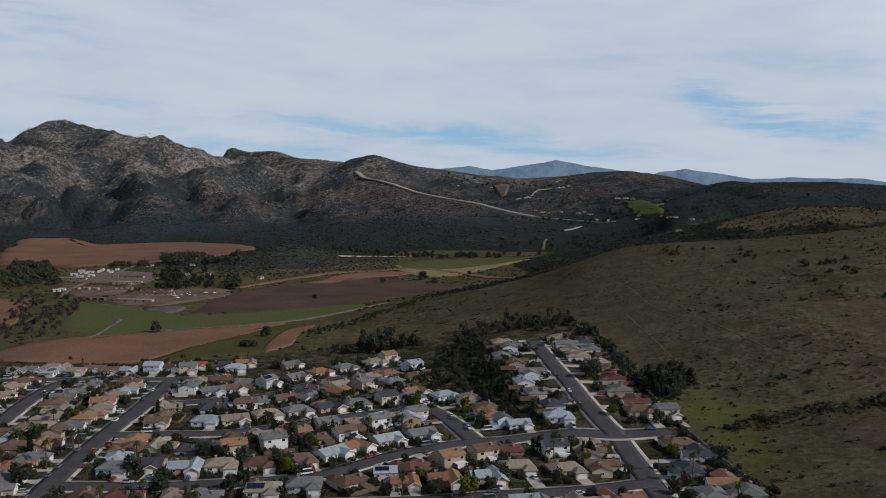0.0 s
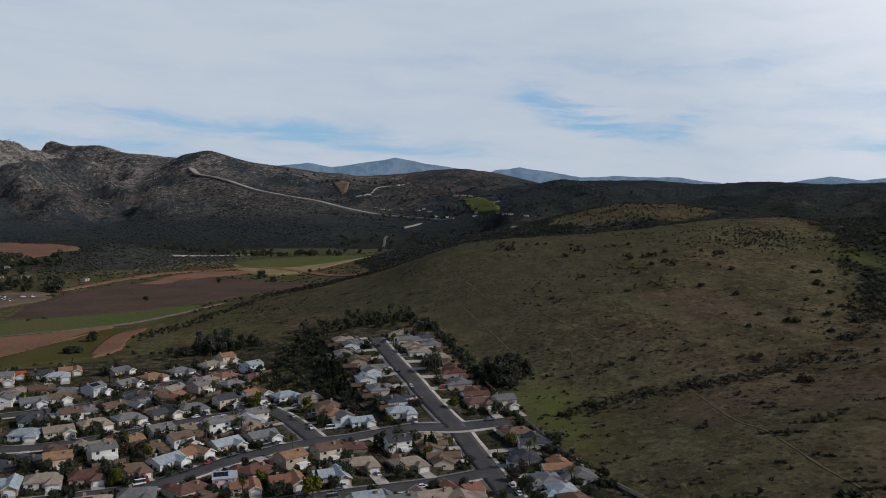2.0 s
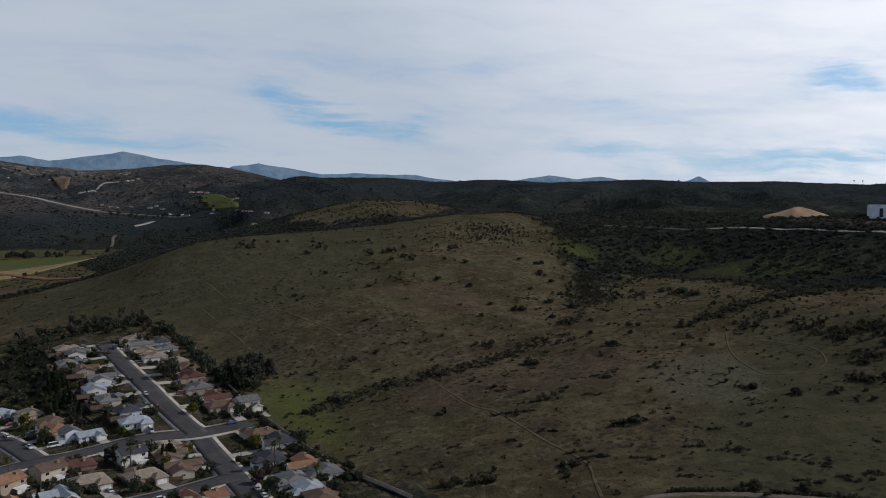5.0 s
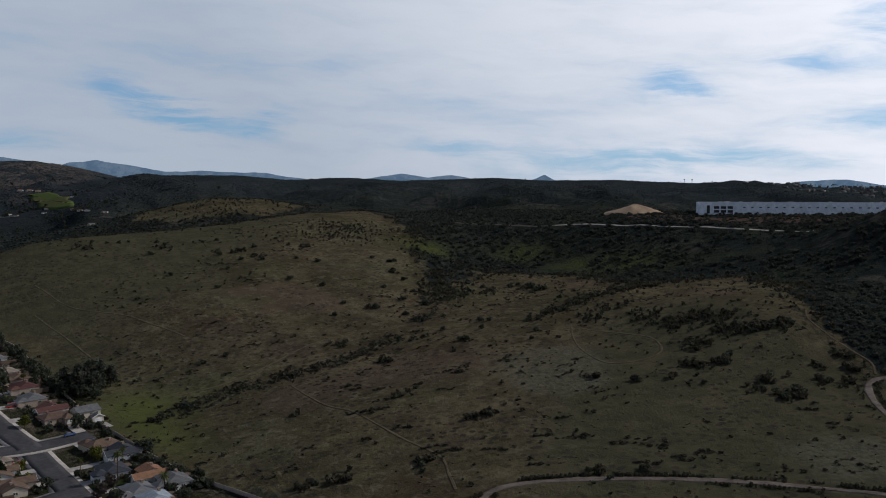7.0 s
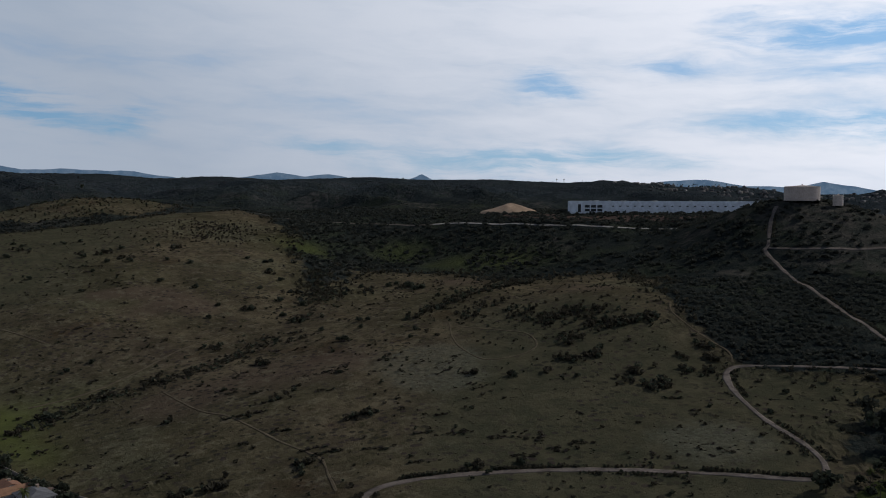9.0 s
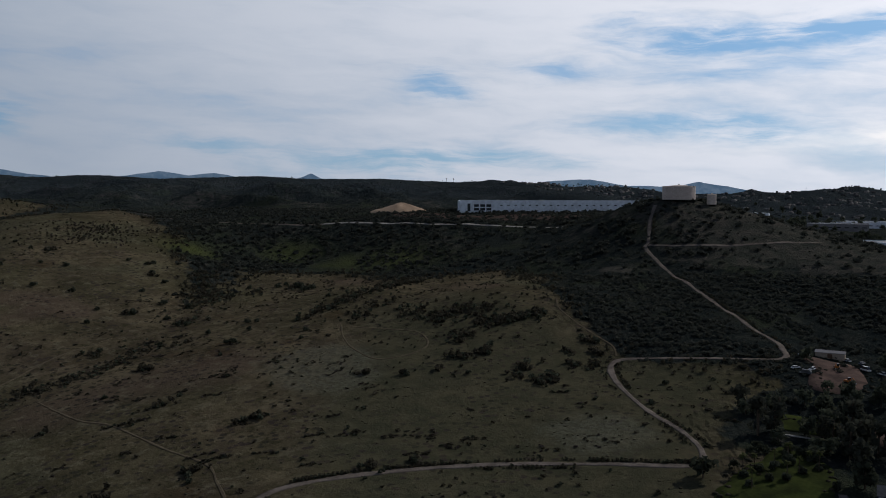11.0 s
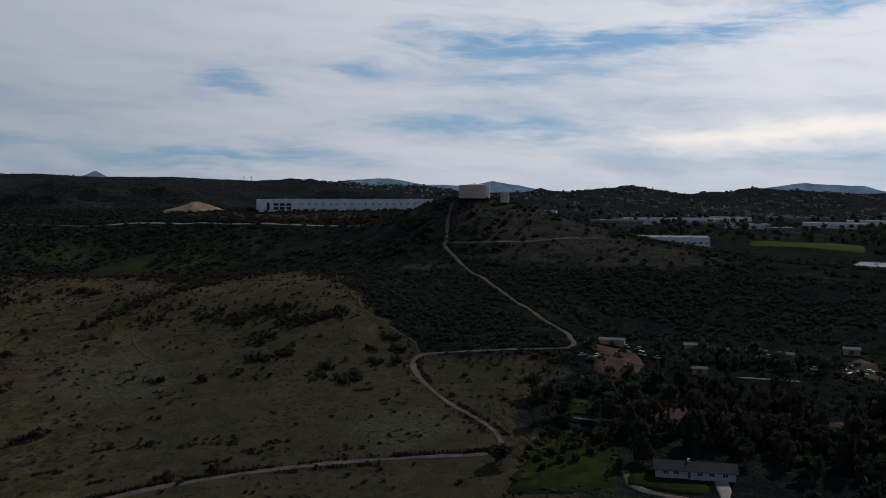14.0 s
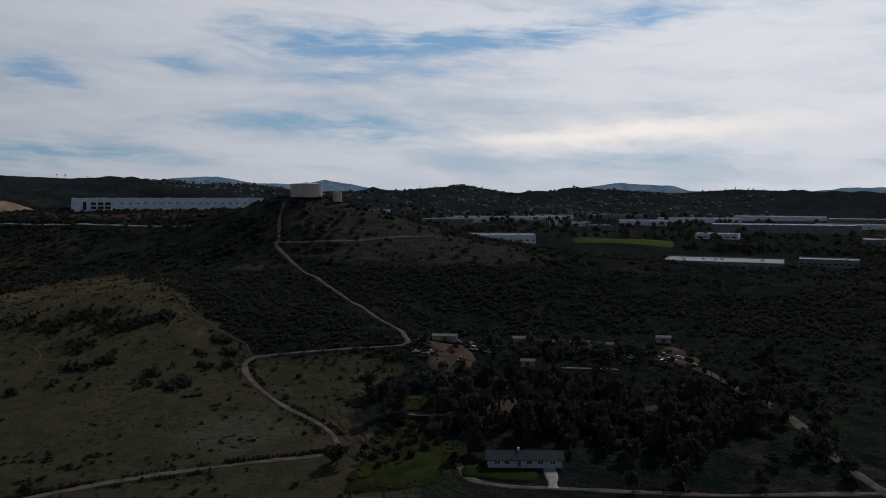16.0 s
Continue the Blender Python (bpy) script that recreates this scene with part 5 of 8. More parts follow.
def make_house(kind, roof, wall, solar):
    """A suburban house, its front and garage towards -y."""
    words = {"gable": "single-storey", "hip": "single-storey", "two": "two-storey", "ell": "single-storey L-shaped"}[kind]
    house = empty("house")
    tagged(house, f"{words} {wall.replace('_', '-')} stucco house, {ROOFS[roof][0]} roof" + (", solar panels" if solar else ""), "house", "houses of the suburb")
    mw, mr = M["wall_" + wall], M["roof_" + roof]
    if kind == "two":
        part("wall", walls_gabled(-6.5, 6.5, -3.5, 5, 5.4, 2.0, "x"), mw, house)
        part("roof", roof_gable(-6.5, 6.5, -3.5, 5, 5.4, 2.0, "x"), mr, house)
        part("garage_wall", walls_gabled(-0.2, 6.3, -6.8, -3.5, 2.7, 1.4, "y"), mw, house)
        part("garage_roof", roof_gable(-0.2, 6.3, -6.8, -3.75, 2.7, 1.4, "y", 0.45), mr, house)
        part("garage_door", box((0.7, -6.9, 0.05), (5.4, -6.78, 2.3), 0.03), M["trim"], house)
        for x in (-4.5, 1.0, 4.3):
            add_window(house, x, -3.5, 3.4, 1.6, 1.2, "-y")
        add_window(house, -6.5, 1, 3.4, 1.4, 1.1, "-x")
        add_window(house, 6.5, 1, 3.4, 1.4, 1.1, "+x")
        door = (-2.0, -3.5)
        ridge = (-3.5, 2.5, 7.0)
    elif kind == "hip":
        part("wall", box((-8, -3.5, -1.2), (8, 6, 2.8)), mw, house)
        part("roof", roof_hip(-8, 8, -3.5, 6, 2.85, 2.2), mr, house)
        part("garage_wall", box((1.4, -7.0, -1.2), (7.8, -3.5, 2.75)), mw, house)
        part("garage_roof", roof_hip(1.4, 7.8, -7.0, -1.6, 2.78, 1.7), mr, house)
        part("garage_door", box((2.2, -7.1, 0.05), (7.0, -6.98, 2.3), 0.03), M["trim"], house)
        add_window(house, -5.2, -3.5, 0.9, 2.2, 1.3, "-y")
        add_window(house, -8, 1.5, 1.0, 1.4, 1.1, "-x")
        add_window(house, 8, 2.5, 1.0, 1.4, 1.1, "+x")
        door = (-1.0, -3.5)
        ridge = (-3.0, 3.2, 4.6)
    elif kind == "ell":
        part("wall", walls_gabled(-8, 1.5, -2.5, 5.5, 2.7, 1.9, "x"), mw, house)
        part("roof", roof_gable(-8, 1.5, -2.5, 5.5, 2.7, 1.9, "x"), mr, house)
        part("garage_wall", walls_gabled(1.2, 8, -6.8, 6.5, 2.72, 1.7, "y"), mw, house)
        part("garage_roof", roof_gable(1.2, 8, -6.8, 6.5, 2.72, 1.7, "y"), mr, house)
        part("garage_door", box((2.2, -6.9, 0.05), (7.0, -6.78, 2.3), 0.03), M["trim"], house)
        add_window(house, -5.2, -2.5, 0.9, 2.2, 1.3, "-y")
        add_window(house, -8, 1.5, 1.0, 1.6, 1.1, "-x")
        add_window(house, 8, 1.5, 1.0, 1.6, 1.1, "+x")
        door = (-1.0, -2.5)
        ridge = (-4.0, 2.2, 4.6)
    else:
        part("wall", walls_gabled(-8, 8, -3.5, 5.5, 2.7, 2.0, "x"), mw, house)
        part("roof", roof_gable(-8, 8, -3.5, 5.5, 2.7, 2.0, "x"), mr, house)
        part("garage_wall", walls_gabled(1.2, 7.7, -7.0, -3.5, 2.6, 1.5, "y"), mw, house)
        part("garage_roof", roof_gable(1.2, 7.7, -7.0, -1.2, 2.6, 1.5, "y", 0.45), mr, house)
        part("garage_door", box((2.1, -7.1, 0.05), (6.8, -6.98, 2.3), 0.03), M["trim"], house)
        add_window(house, -5.0, -3.5, 0.9, 2.4, 1.3, "-y")
        add_window(house, -8, 1.0, 1.0, 1.6, 1.1, "-x")
        add_window(house, 8, 1.0, 1.0, 1.6, 1.1, "+x")
        door = (-1.2, -3.5)
        ridge = (-4.5, 2.6, 4.9)
    if kind == "two":
        part("bargeboard", bargeboard(-0.2, 6.3, -6.8, 2.7, 1.4, 0.45), M["trim"], house)
        part("patio_cover", patio_cover(-5.5, 1, 5.02, 8, 2.5), M["trim"], house)
    elif kind == "ell":
        part("bargeboard", bargeboard(1.2, 8, -6.8, 2.72, 1.7), M["trim"], house)
    elif kind == "gable":
        part("bargeboard", bargeboard(1.2, 7.7, -7.0, 2.6, 1.5, 0.45), M["trim"], house)
    else:
        part("patio_cover", patio_cover(-6, 0, 6.02, 9, 2.3), M["fence"], house)
    yb = {"two": 5, "hip": 6, "ell": 5.5, "gable": 5.5}[kind]
    for wx in ((-4.2, 3.6) if kind != "ell" else (-5.5, -1.5)):
        back_window(house, wx, yb, 3.4 if kind == "two" else 0.7, 1.9, 1.3)
    part("door", box((door[0] - 0.5, door[1] - 0.08, 0.05), (door[0] + 0.5, door[1] + 0.02, 2.1), 0.02), M["door"], house)
    bm = box((ridge[0] - 0.6, ridge[1] - 0.45, 0), (ridge[0] + 0.6, ridge[1] + 0.45, ridge[2] + 0.7), 0.05)
    add_box(bm, (ridge[0] - 0.7, ridge[1] - 0.55, ridge[2] + 0.7), (ridge[0] + 0.7, ridge[1] + 0.55, ridge[2] + 0.85))
    part("chimney", bm, M["brick"], house)
    if solar:
        top, rise, half, yc = {"two": (5.4, 2.0, 4.25, 0.75), "hip": (2.85, 2.2, 5.25, 1.25), "ell": (2.7, 1.9, 4.0, 1.5), "gable": (2.7, 2.0, 4.5, 1.0)}[kind]
        tilt = math.degrees(math.atan2(rise, half))
        for k in range(4):
            p = part("solar_panel", box((-0.95, -1.4, 0), (0.95, 1.4, 0.08), 0.01), M["solar"], house)
            p.matrix_basis = pose(-6.0 + k * 2.0 if kind != "two" else -5 + k * 2.0, yc - half * 0.5, top + rise * 0.5 + 0.42, tilt, 0, 0)
    return house


HOUSES = {}


def place_house(x, y, turn, kind, roof, wall, solar=False, size=0.88):
    key, m = (kind, roof, wall, bool(solar)), pose(x, y, height(x, y) + 0.25, 0, 0, turn)
    if key in HOUSES:
        h = copy_thing(HOUSES[key], m)
    else:
        h = HOUSES[key] = make_house(*key)
    h.matrix_basis = m @ Matrix.Diagonal((size * 0.88, size * 1.12, size, 1))
    return h


rng = random.Random(7)
STREET_LINES = {k: smooth_line(p, 3.0) for k, p in STREETS.items()}
ALL_STREET = np.concatenate(list(STREET_LINES.values()))
TAKEN = []


def clear(x, y, gap=13.5, street=15.0):
    if TAKEN and min((x - a) ** 2 + (y - b) ** 2 for a, b, *_ in TAKEN) < gap ** 2:
        return False
    return np.hypot(ALL_STREET[:, 0] - x, ALL_STREET[:, 1] - y).min() > street


# Houses by block: x, y, shape, roof, walls, and whether they carry solar panels.
BLOCKS = {
    "north_row": [(-291, 570, "gable", "grey", "cream", 0), (-280, 574, "gable", "grey", "white", 0), (-268, 580, "gable", "tan", "cream", 0), (-250, 568, "gable", "tan", "white", 0), (-241, 577, "gable", "brown", "white", 0), (-228, 569, "gable", "brown", "tan", 0), (-216, 563, "gable", "blue", "white", 0), (-200, 576, "two", "blue", "pale_blue", 0), (-188, 581, "gable", "maroon", "white", 0), (-173, 588, "gable", "red", "white", 0), (-156, 589, "gable", "dark", "white", 0), (-141, 600, "gable", "orange", "tan", 0)],
    "west_block": [(-267, 517, "gable", "tan", "cream", 0), (-257, 525, "hip", "tan", "tan", 0), (-224, 527, "hip", "grey", "grey", 0), (-223, 510, "gable", "grey", "white", 0), (-226, 498, "gable", "grey", "white", 0), (-223, 480, "hip", "brown", "tan", 0), (-213, 461, "gable", "tan", "cream", 0), (-212, 446, "hip", "tan", "cream", 1), (-208, 429, "hip", "tan", "cream", 0), (-220, 423, "gable", "brown", "tan", 0), (-261, 494, "hip", "tan", "cream", 0), (-206, 391, "hip", "brown", "tan", 0)],
    "avenue_west": [(-201, 545, "hip", "brown", "tan", 0), (-189, 520, "gable", "tan", "white", 0), (-193, 508, "gable", "blue", "white", 0), (-195, 495, "gable", "tan", "white", 0), (-196, 481, "gable", "orange", "white", 0), (-189, 447, "hip", "orange", "cream", 0), (-191, 424, "gable", "grey", "white", 0), (-189, 395, "gable", "orange", "tan", 0), (-184, 372, "hip", "grey", "tan", 0), (-186, 359, "hip", "orange", "cream", 0), (-173, 330, "gable", "grey", "white", 0)],
    "avenue_east": [(-157, 509, "two", "grey", "white", 1), (-139, 507, "gable", "grey", "pale_blue", 0), (-156, 478, "gable", "tan", "cream", 0), (-153, 449, "gable", "brown", "cream", 0), (-149, 424, "gable", "brown", "cream", 0), (-130, 470, "hip", "dark", "grey", 0), (-125, 438, "hip", "blue", "pale_blue", 0), (-112, 472, "two", "brown", "white", 0), (-110, 442, "gable", "tan", "cream", 0), (-95, 453, "hip", "tan", "cream", 0), (-80, 462, "hip", "grey", "white", 0), (-58, 463, "gable", "dark", "white", 0), (-48, 477, "hip", "grey", "white", 0)],
    "middle_south": [(-148, 389, "hip", "brown", "white", 0), (-132, 394, "gable", "tan", "cream", 0), (-119, 391, "hip", "dark", "grey", 0), (-112, 399, "hip", "dark", "grey", 0), (-98, 390, "two", "orange", "cream", 0), (-82, 401, "two", "grey", "white", 0), (-62, 409, "hip", "brown", "tan", 0), (-48, 410, "two", "brown", "white", 0)],
    "main_north": [(-142, 359, "hip", "grey", "pale_blue", 0), (-130, 365, "gable", "dark", "tan", 0), (-112, 360, "gable", "blue", "white", 0), (-97, 364, "hip", "tan", "white", 0), (-80, 364, "hip", "maroon", "tan", 0), (-64, 371, "hip", "brown", "tan", 0), (-48, 381, "gable", "blue", "white", 0), (-38, 390, "ell", "orange", "white", 0), (-25, 403, "gable", "blue", "cream", 0), (-9, 414, "gable", "grey", "white", 0)],
    "north_court": [(-111, 533, "two", "grey", "white", 1), (-128, 537, "hip", "grey", "grey", 0), (-146, 551, "gable", "brown", "tan", 0), (-95, 553, "gable", "grey", "white", 0), (-108, 596, "gable", "grey", "white", 0), (-78, 567, "hip", "orange", "tan", 0), (-64, 583, "hip", "grey", "white", 0), (-66, 515, "gable", "orange", "cream", 0), (-82, 498, "gable", "grey", "pale_blue", 0), (-45, 600, "hip", "tan", "white", 0), (-25, 589, "two", "blue", "pale_blue", 0), (-22, 557, "hip", "brown", "tan", 0), (-34, 543, "hip", "grey", "white", 0), (-52, 531, "two", "grey", "white", 0)],
    "linking_court": [(-16, 513, "gable", "orange", "white", 0), (-32, 490, "two", "dark", "white", 0), (2, 499, "hip", "blue", "pale_blue", 0), (14, 489, "hip", "tan", "tan", 0), (23, 466, "hip", "brown", "tan", 0), (30, 437, "two", "grey", "pale_blue", 0), (42, 423, "gable", "blue", "pale_blue", 0), (-35, 439, "two", "grey", "white", 1), (-16, 439, "two", "blue", "white", 0)],
    "main_south": [(-24, 350, "two", "blue", "pink", 1), (-14, 365, "hip", "maroon", "white", 0), (-39, 346, "hip", "maroon", "cream", 0), (-56, 333, "hip", "grey", "grey", 0), (-72, 331, "hip", "tan", "white", 1), (-93, 328, "hip", "grey", "grey", 0), (-105, 331, "hip", "tan", "cream", 0), (-125, 327, "hip", "maroon", "tan", 0), (2, 374, "two", "orange", "tan", 0), (18, 383, "two", "brown", "white", 0), (2, 342, "gable", "orange", "tan", 0), (-14, 332, "gable", "orange", "cream", 0), (20, 345, "gable", "blue", "white", 0), (30, 391, "hip", "maroon", "tan", 0), (33, 363, "hip", "tan", "tan", 0), (52, 391, "two", "dark", "white", 0), (54, 360, "hip", "tan", "tan", 0), (69, 397, "hip", "tan", "cream", 0), (74, 364, "ell", "brown", "cream", 0), (70, 325, "gable", "orange", "cream", 0), (-30, 326, "hip", "grey", "cream", 0)],
    "east_edge": [(113, 400, "hip", "brown", "cream", 0), (116, 383, "gable", "dark", "white", 0), (104, 361, "hip", "dark", "grey", 0), (114, 360, "gable", "grey", "white", 0), (116, 346, "gable", "orange", "white", 0), (120, 332, "hip", "grey", "white", 0), (102, 328, "hip", "grey", "white", 0)],
    "hill_west": [(62, 424, "hip", "blue", "white", 0), (56, 438, "hip", "tan", "cream", 0), (65, 434, "hip", "tan", "cream", 0), (62, 454, "hip", "dark", "pale_blue", 0), (55, 475, "hip", "grey", "cream", 1), (50, 495, "gable", "blue", "white", 0), (57, 508, "gable", "grey", "white", 0), (48, 531, "gable", "brown", "tan", 0), (41, 552, "hip", "grey", "grey", 0), (42, 586, "hip", "tan", "tan", 0), (66, 591, "hip", "tan", "cream", 0)],
    "hill_east": [(96, 582, "hip", "dark", "grey", 0), (97, 563, "hip", "grey", "white", 0), (87, 544, "hip", "tan", "white", 0), (97, 531, "hip", "tan", "cream", 0), (100, 516, "hip", "brown", "tan", 0), (100, 499, "hip", "maroon", "tan", 0), (99, 477, "hip", "grey", "white", 0), (104, 458, "gable", "maroon", "white", 0), (105, 443, "hip", "brown", "tan", 0), (106, 427, "hip", "orange", "tan", 0)],
}


def street_side(x, y):
    """The nearest street's point, and the way from it at right angles towards the spot."""
    best = None
    for line in STREET_LINES.values():
        d = np.hypot(line[:, 0] - x, line[:, 1] - y)
        i = int(d.argmin())
        if best is None or d[i] < best[0]:
            t = line[min(i + 2, len(line) - 1)] - line[max(i - 2, 0)]
            t = t / np.linalg.norm(t)
            n = np.array([t[1], -t[0]])
            if n @ (np.array([x, y]) - line[i]) < 0:
                n = -n
            best = (d[i], line[i], n)
    return best


def settle():
    homes = []
    for rows in BLOCKS.values():
        for x, y, kind, roof, wall, solar in rows:
            d, p, n = street_side(x, y)
            if d < 16.6:
                x, y = (np.array([x, y]) + n * (16.6 - d)).tolist()
            if not clear(x, y, 10.5, 12.0):
                continue
            TAKEN.append((x, y))
            if kind == "gable" and rng.random() < 0.4:
                kind = "ell"
            if wall == "white" and rng.random() < 0.45:
                wall = rng.choice(["cream", "tan", "grey"])
            homes.append([x, y, n, kind, roof, wall, solar])
    # the lots between and beyond them
    for key, line in STREET_LINES.items():
        run = np.concatenate([[0], np.cumsum(np.linalg.norm(np.diff(line, axis=0), axis=1))])
        for side in (1, -1):
            for s in np.arange(4, run[-1] + 12, 1.5):
                i = min(np.searchsorted(run, min(s, run[-1] - 0.01)), len(line) - 1)
                d = line[min(i + 2, len(line) - 1)] - line[max(i - 2, 0)]
                d = d / np.linalg.norm(d)
                n = np.array([d[1], -d[0]]) * side
                c = line[i] + n * (18.5 + rng.uniform(-0.6, 0.6)) + d * max(0, s - run[-1])
                if not inside(TOWN, np.array([c[0]]), np.array([c[1]]))[0] or c[1] < 290 or not clear(c[0], c[1], 12.9):
                    continue
                TAKEN.append((c[0], c[1]))
                homes.append([c[0], c[1], n, rng.choice(["gable", "hip", "hip", "ell", "two"]), rng.choice(ROOF_DRAW), rng.choice(WALL_DRAW), rng.random() < 0.15])
    return homes


ROOF_DRAW = ["brown"] * 5 + ["grey"] * 6 + ["tan"] * 5 + ["orange"] * 2 + ["blue"] * 2 + ["dark"] * 2 + ["maroon"] * 2
WALL_DRAW = ["white"] * 4 + ["cream"] * 4 + ["tan"] * 3 + ["pale_blue"] + ["grey"]
HOMES = settle()
DRIVES = []
for x, y, n, kind, roof, wall, solar in HOMES:
    turn = math.degrees(math.atan2(n[1], n[0])) - 90
    near = min([math.hypot(x - a, y - b) for a, b in TAKEN if (a, b) != (x, y)], default=20)
    size = max(0.76, min(1.0, near / 13.2))
    place_house(x + n[0] * 0.9, y + n[1] * 0.9, turn, kind, roof, wall, solar, size)
    DRIVES.append((np.array([x, y]), n, turn, size, street_side(x, y)[0]))
TAKEN = [(c[0], c[1], turn, size) for c, n, turn, size, d in DRIVES]


# ---- driveways, lot walls ----
def quad_patch(name, corners, mat, label, category, lift):
    a, b, c, d = [np.array(p, float) for p in corners]
    pts = [(a + (b - a) * u) * (1 - v) + (d + (c - d) * u) * v for v in (0, 0.5, 1) for u in (0, 0.5, 1)]
    top = [(p[0], p[1], height(*p) + lift) for p in pts]
    f = [(j * 3 + i, j * 3 + i + 1, j * 3 + i + 4, j * 3 + i + 3) for j in (0, 1) for i in (0, 1)]
    tagged(part(name, mesh_from(name, top, f, [mat]), None), label, category, kind="structure")


for c, w, turn, size, gap in DRIVES:
    m = pose(c[0], c[1], 0, 0, 0, turn)
    pts = [(m @ Vector(p)).to_2d() for p in ((1.2, 5.2 - gap, 0), (6.6 * size, 5.2 - gap, 0), (6.6 * size, 0.9 - 7.6 * size, 0), (1.2, 0.9 - 7.6 * size, 0))]
    if gap - 5.2 < 6.7 * size + 1 or gap > 30:
        continue
    quad_patch("driveway", pts, M["concrete"], "pale concrete driveway before a garage", "driveway", 0.3)
    if rng.random() < 0.35:
        pts = [(m @ Vector(p)).to_2d() for p in ((-6.5, 7.0 - gap, 0), (0.5, 7.0 - gap, 0), (0.5, -4.5 * size, 0), (-6.5, -4.5 * size, 0))]
        quad_patch("front_lawn", pts, M["lawn"], "small green front lawn", "lawn", 0.22)


def make_fence():
    f = empty("fence")
    tagged(f, "weathered wooden board fence round a back yard", "fence", "yard fences")
    u = 7.2
    part("panel", prism([(-u - 0.04, 3), (-u + 0.04, 3), (-u + 0.04, 12.46), (u - 0.04, 12.46), (u - 0.04, 3), (u + 0.04, 3), (u + 0.04, 12.54), (-u - 0.04, 12.54)], -0.8, 1.75), M["fence"], f)
    return f


fence = None
for x, y, turn, key in TAKEN:
    m = pose(x, y, height(x, y), 0, 0, turn)
    if fence is None:
        fence = make_fence()
        fence.matrix_basis = m
    else:
        copy_thing(fence, m)


# ---- trees ----
def leaf_quads(rg, clumps, count, size):
    """Small leaf sprays round the surface of a set of clumps (x, y, z, radius)."""
    cl = np.array(clumps)
    w = cl[:, 3] ** 2
    pick = rg.choice(len(cl), count, p=w / w.sum())
    d = rg.normal(size=(count, 3))
    d /= np.linalg.norm(d, axis=1, keepdims=True)
    c = cl[pick, :3] + d * (cl[pick, 3] * rg.uniform(0.55, 1.08, count))[:, None]
    u = rg.normal(size=(count, 3))
    u /= np.linalg.norm(u, axis=1, keepdims=True)
    v = np.cross(u, d + 0.3 * rg.normal(size=(count, 3)))
    v /= np.linalg.norm(v, axis=1, keepdims=True) + 1e-6
    s = (size * rg.uniform(0.6, 1.35, count))[:, None]
    verts = np.stack([c - u * s - v * s * 0.6, c + u * s * 0.8 - v * s * 0.7, c + u * s + v * s * 0.6, c - u * s * 0.7 + v * s * 0.8], 1).reshape(-1, 3)
    return verts, np.arange(count * 4).reshape(-1, 4)


def limb(bm, a, b, r0, r1, sides=6):
    a, b = Vector(a), Vector(b)
    q = (b - a).to_track_quat("Z", "Y")
    rings = []
    for p, r in ((a, r0), (b, r1)):
        rings.append([bm.verts.new(p + q @ Vector((math.cos(k * math.tau / sides) * r, math.sin(k * math.tau / sides) * r, 0))) for k in range(sides)])
    for k in range(sides):
        j = (k + 1) % sides
        bm.faces.new((rings[0][k], rings[0][j], rings[1][j], rings[1][k]))
    bm.faces.new(rings[1])


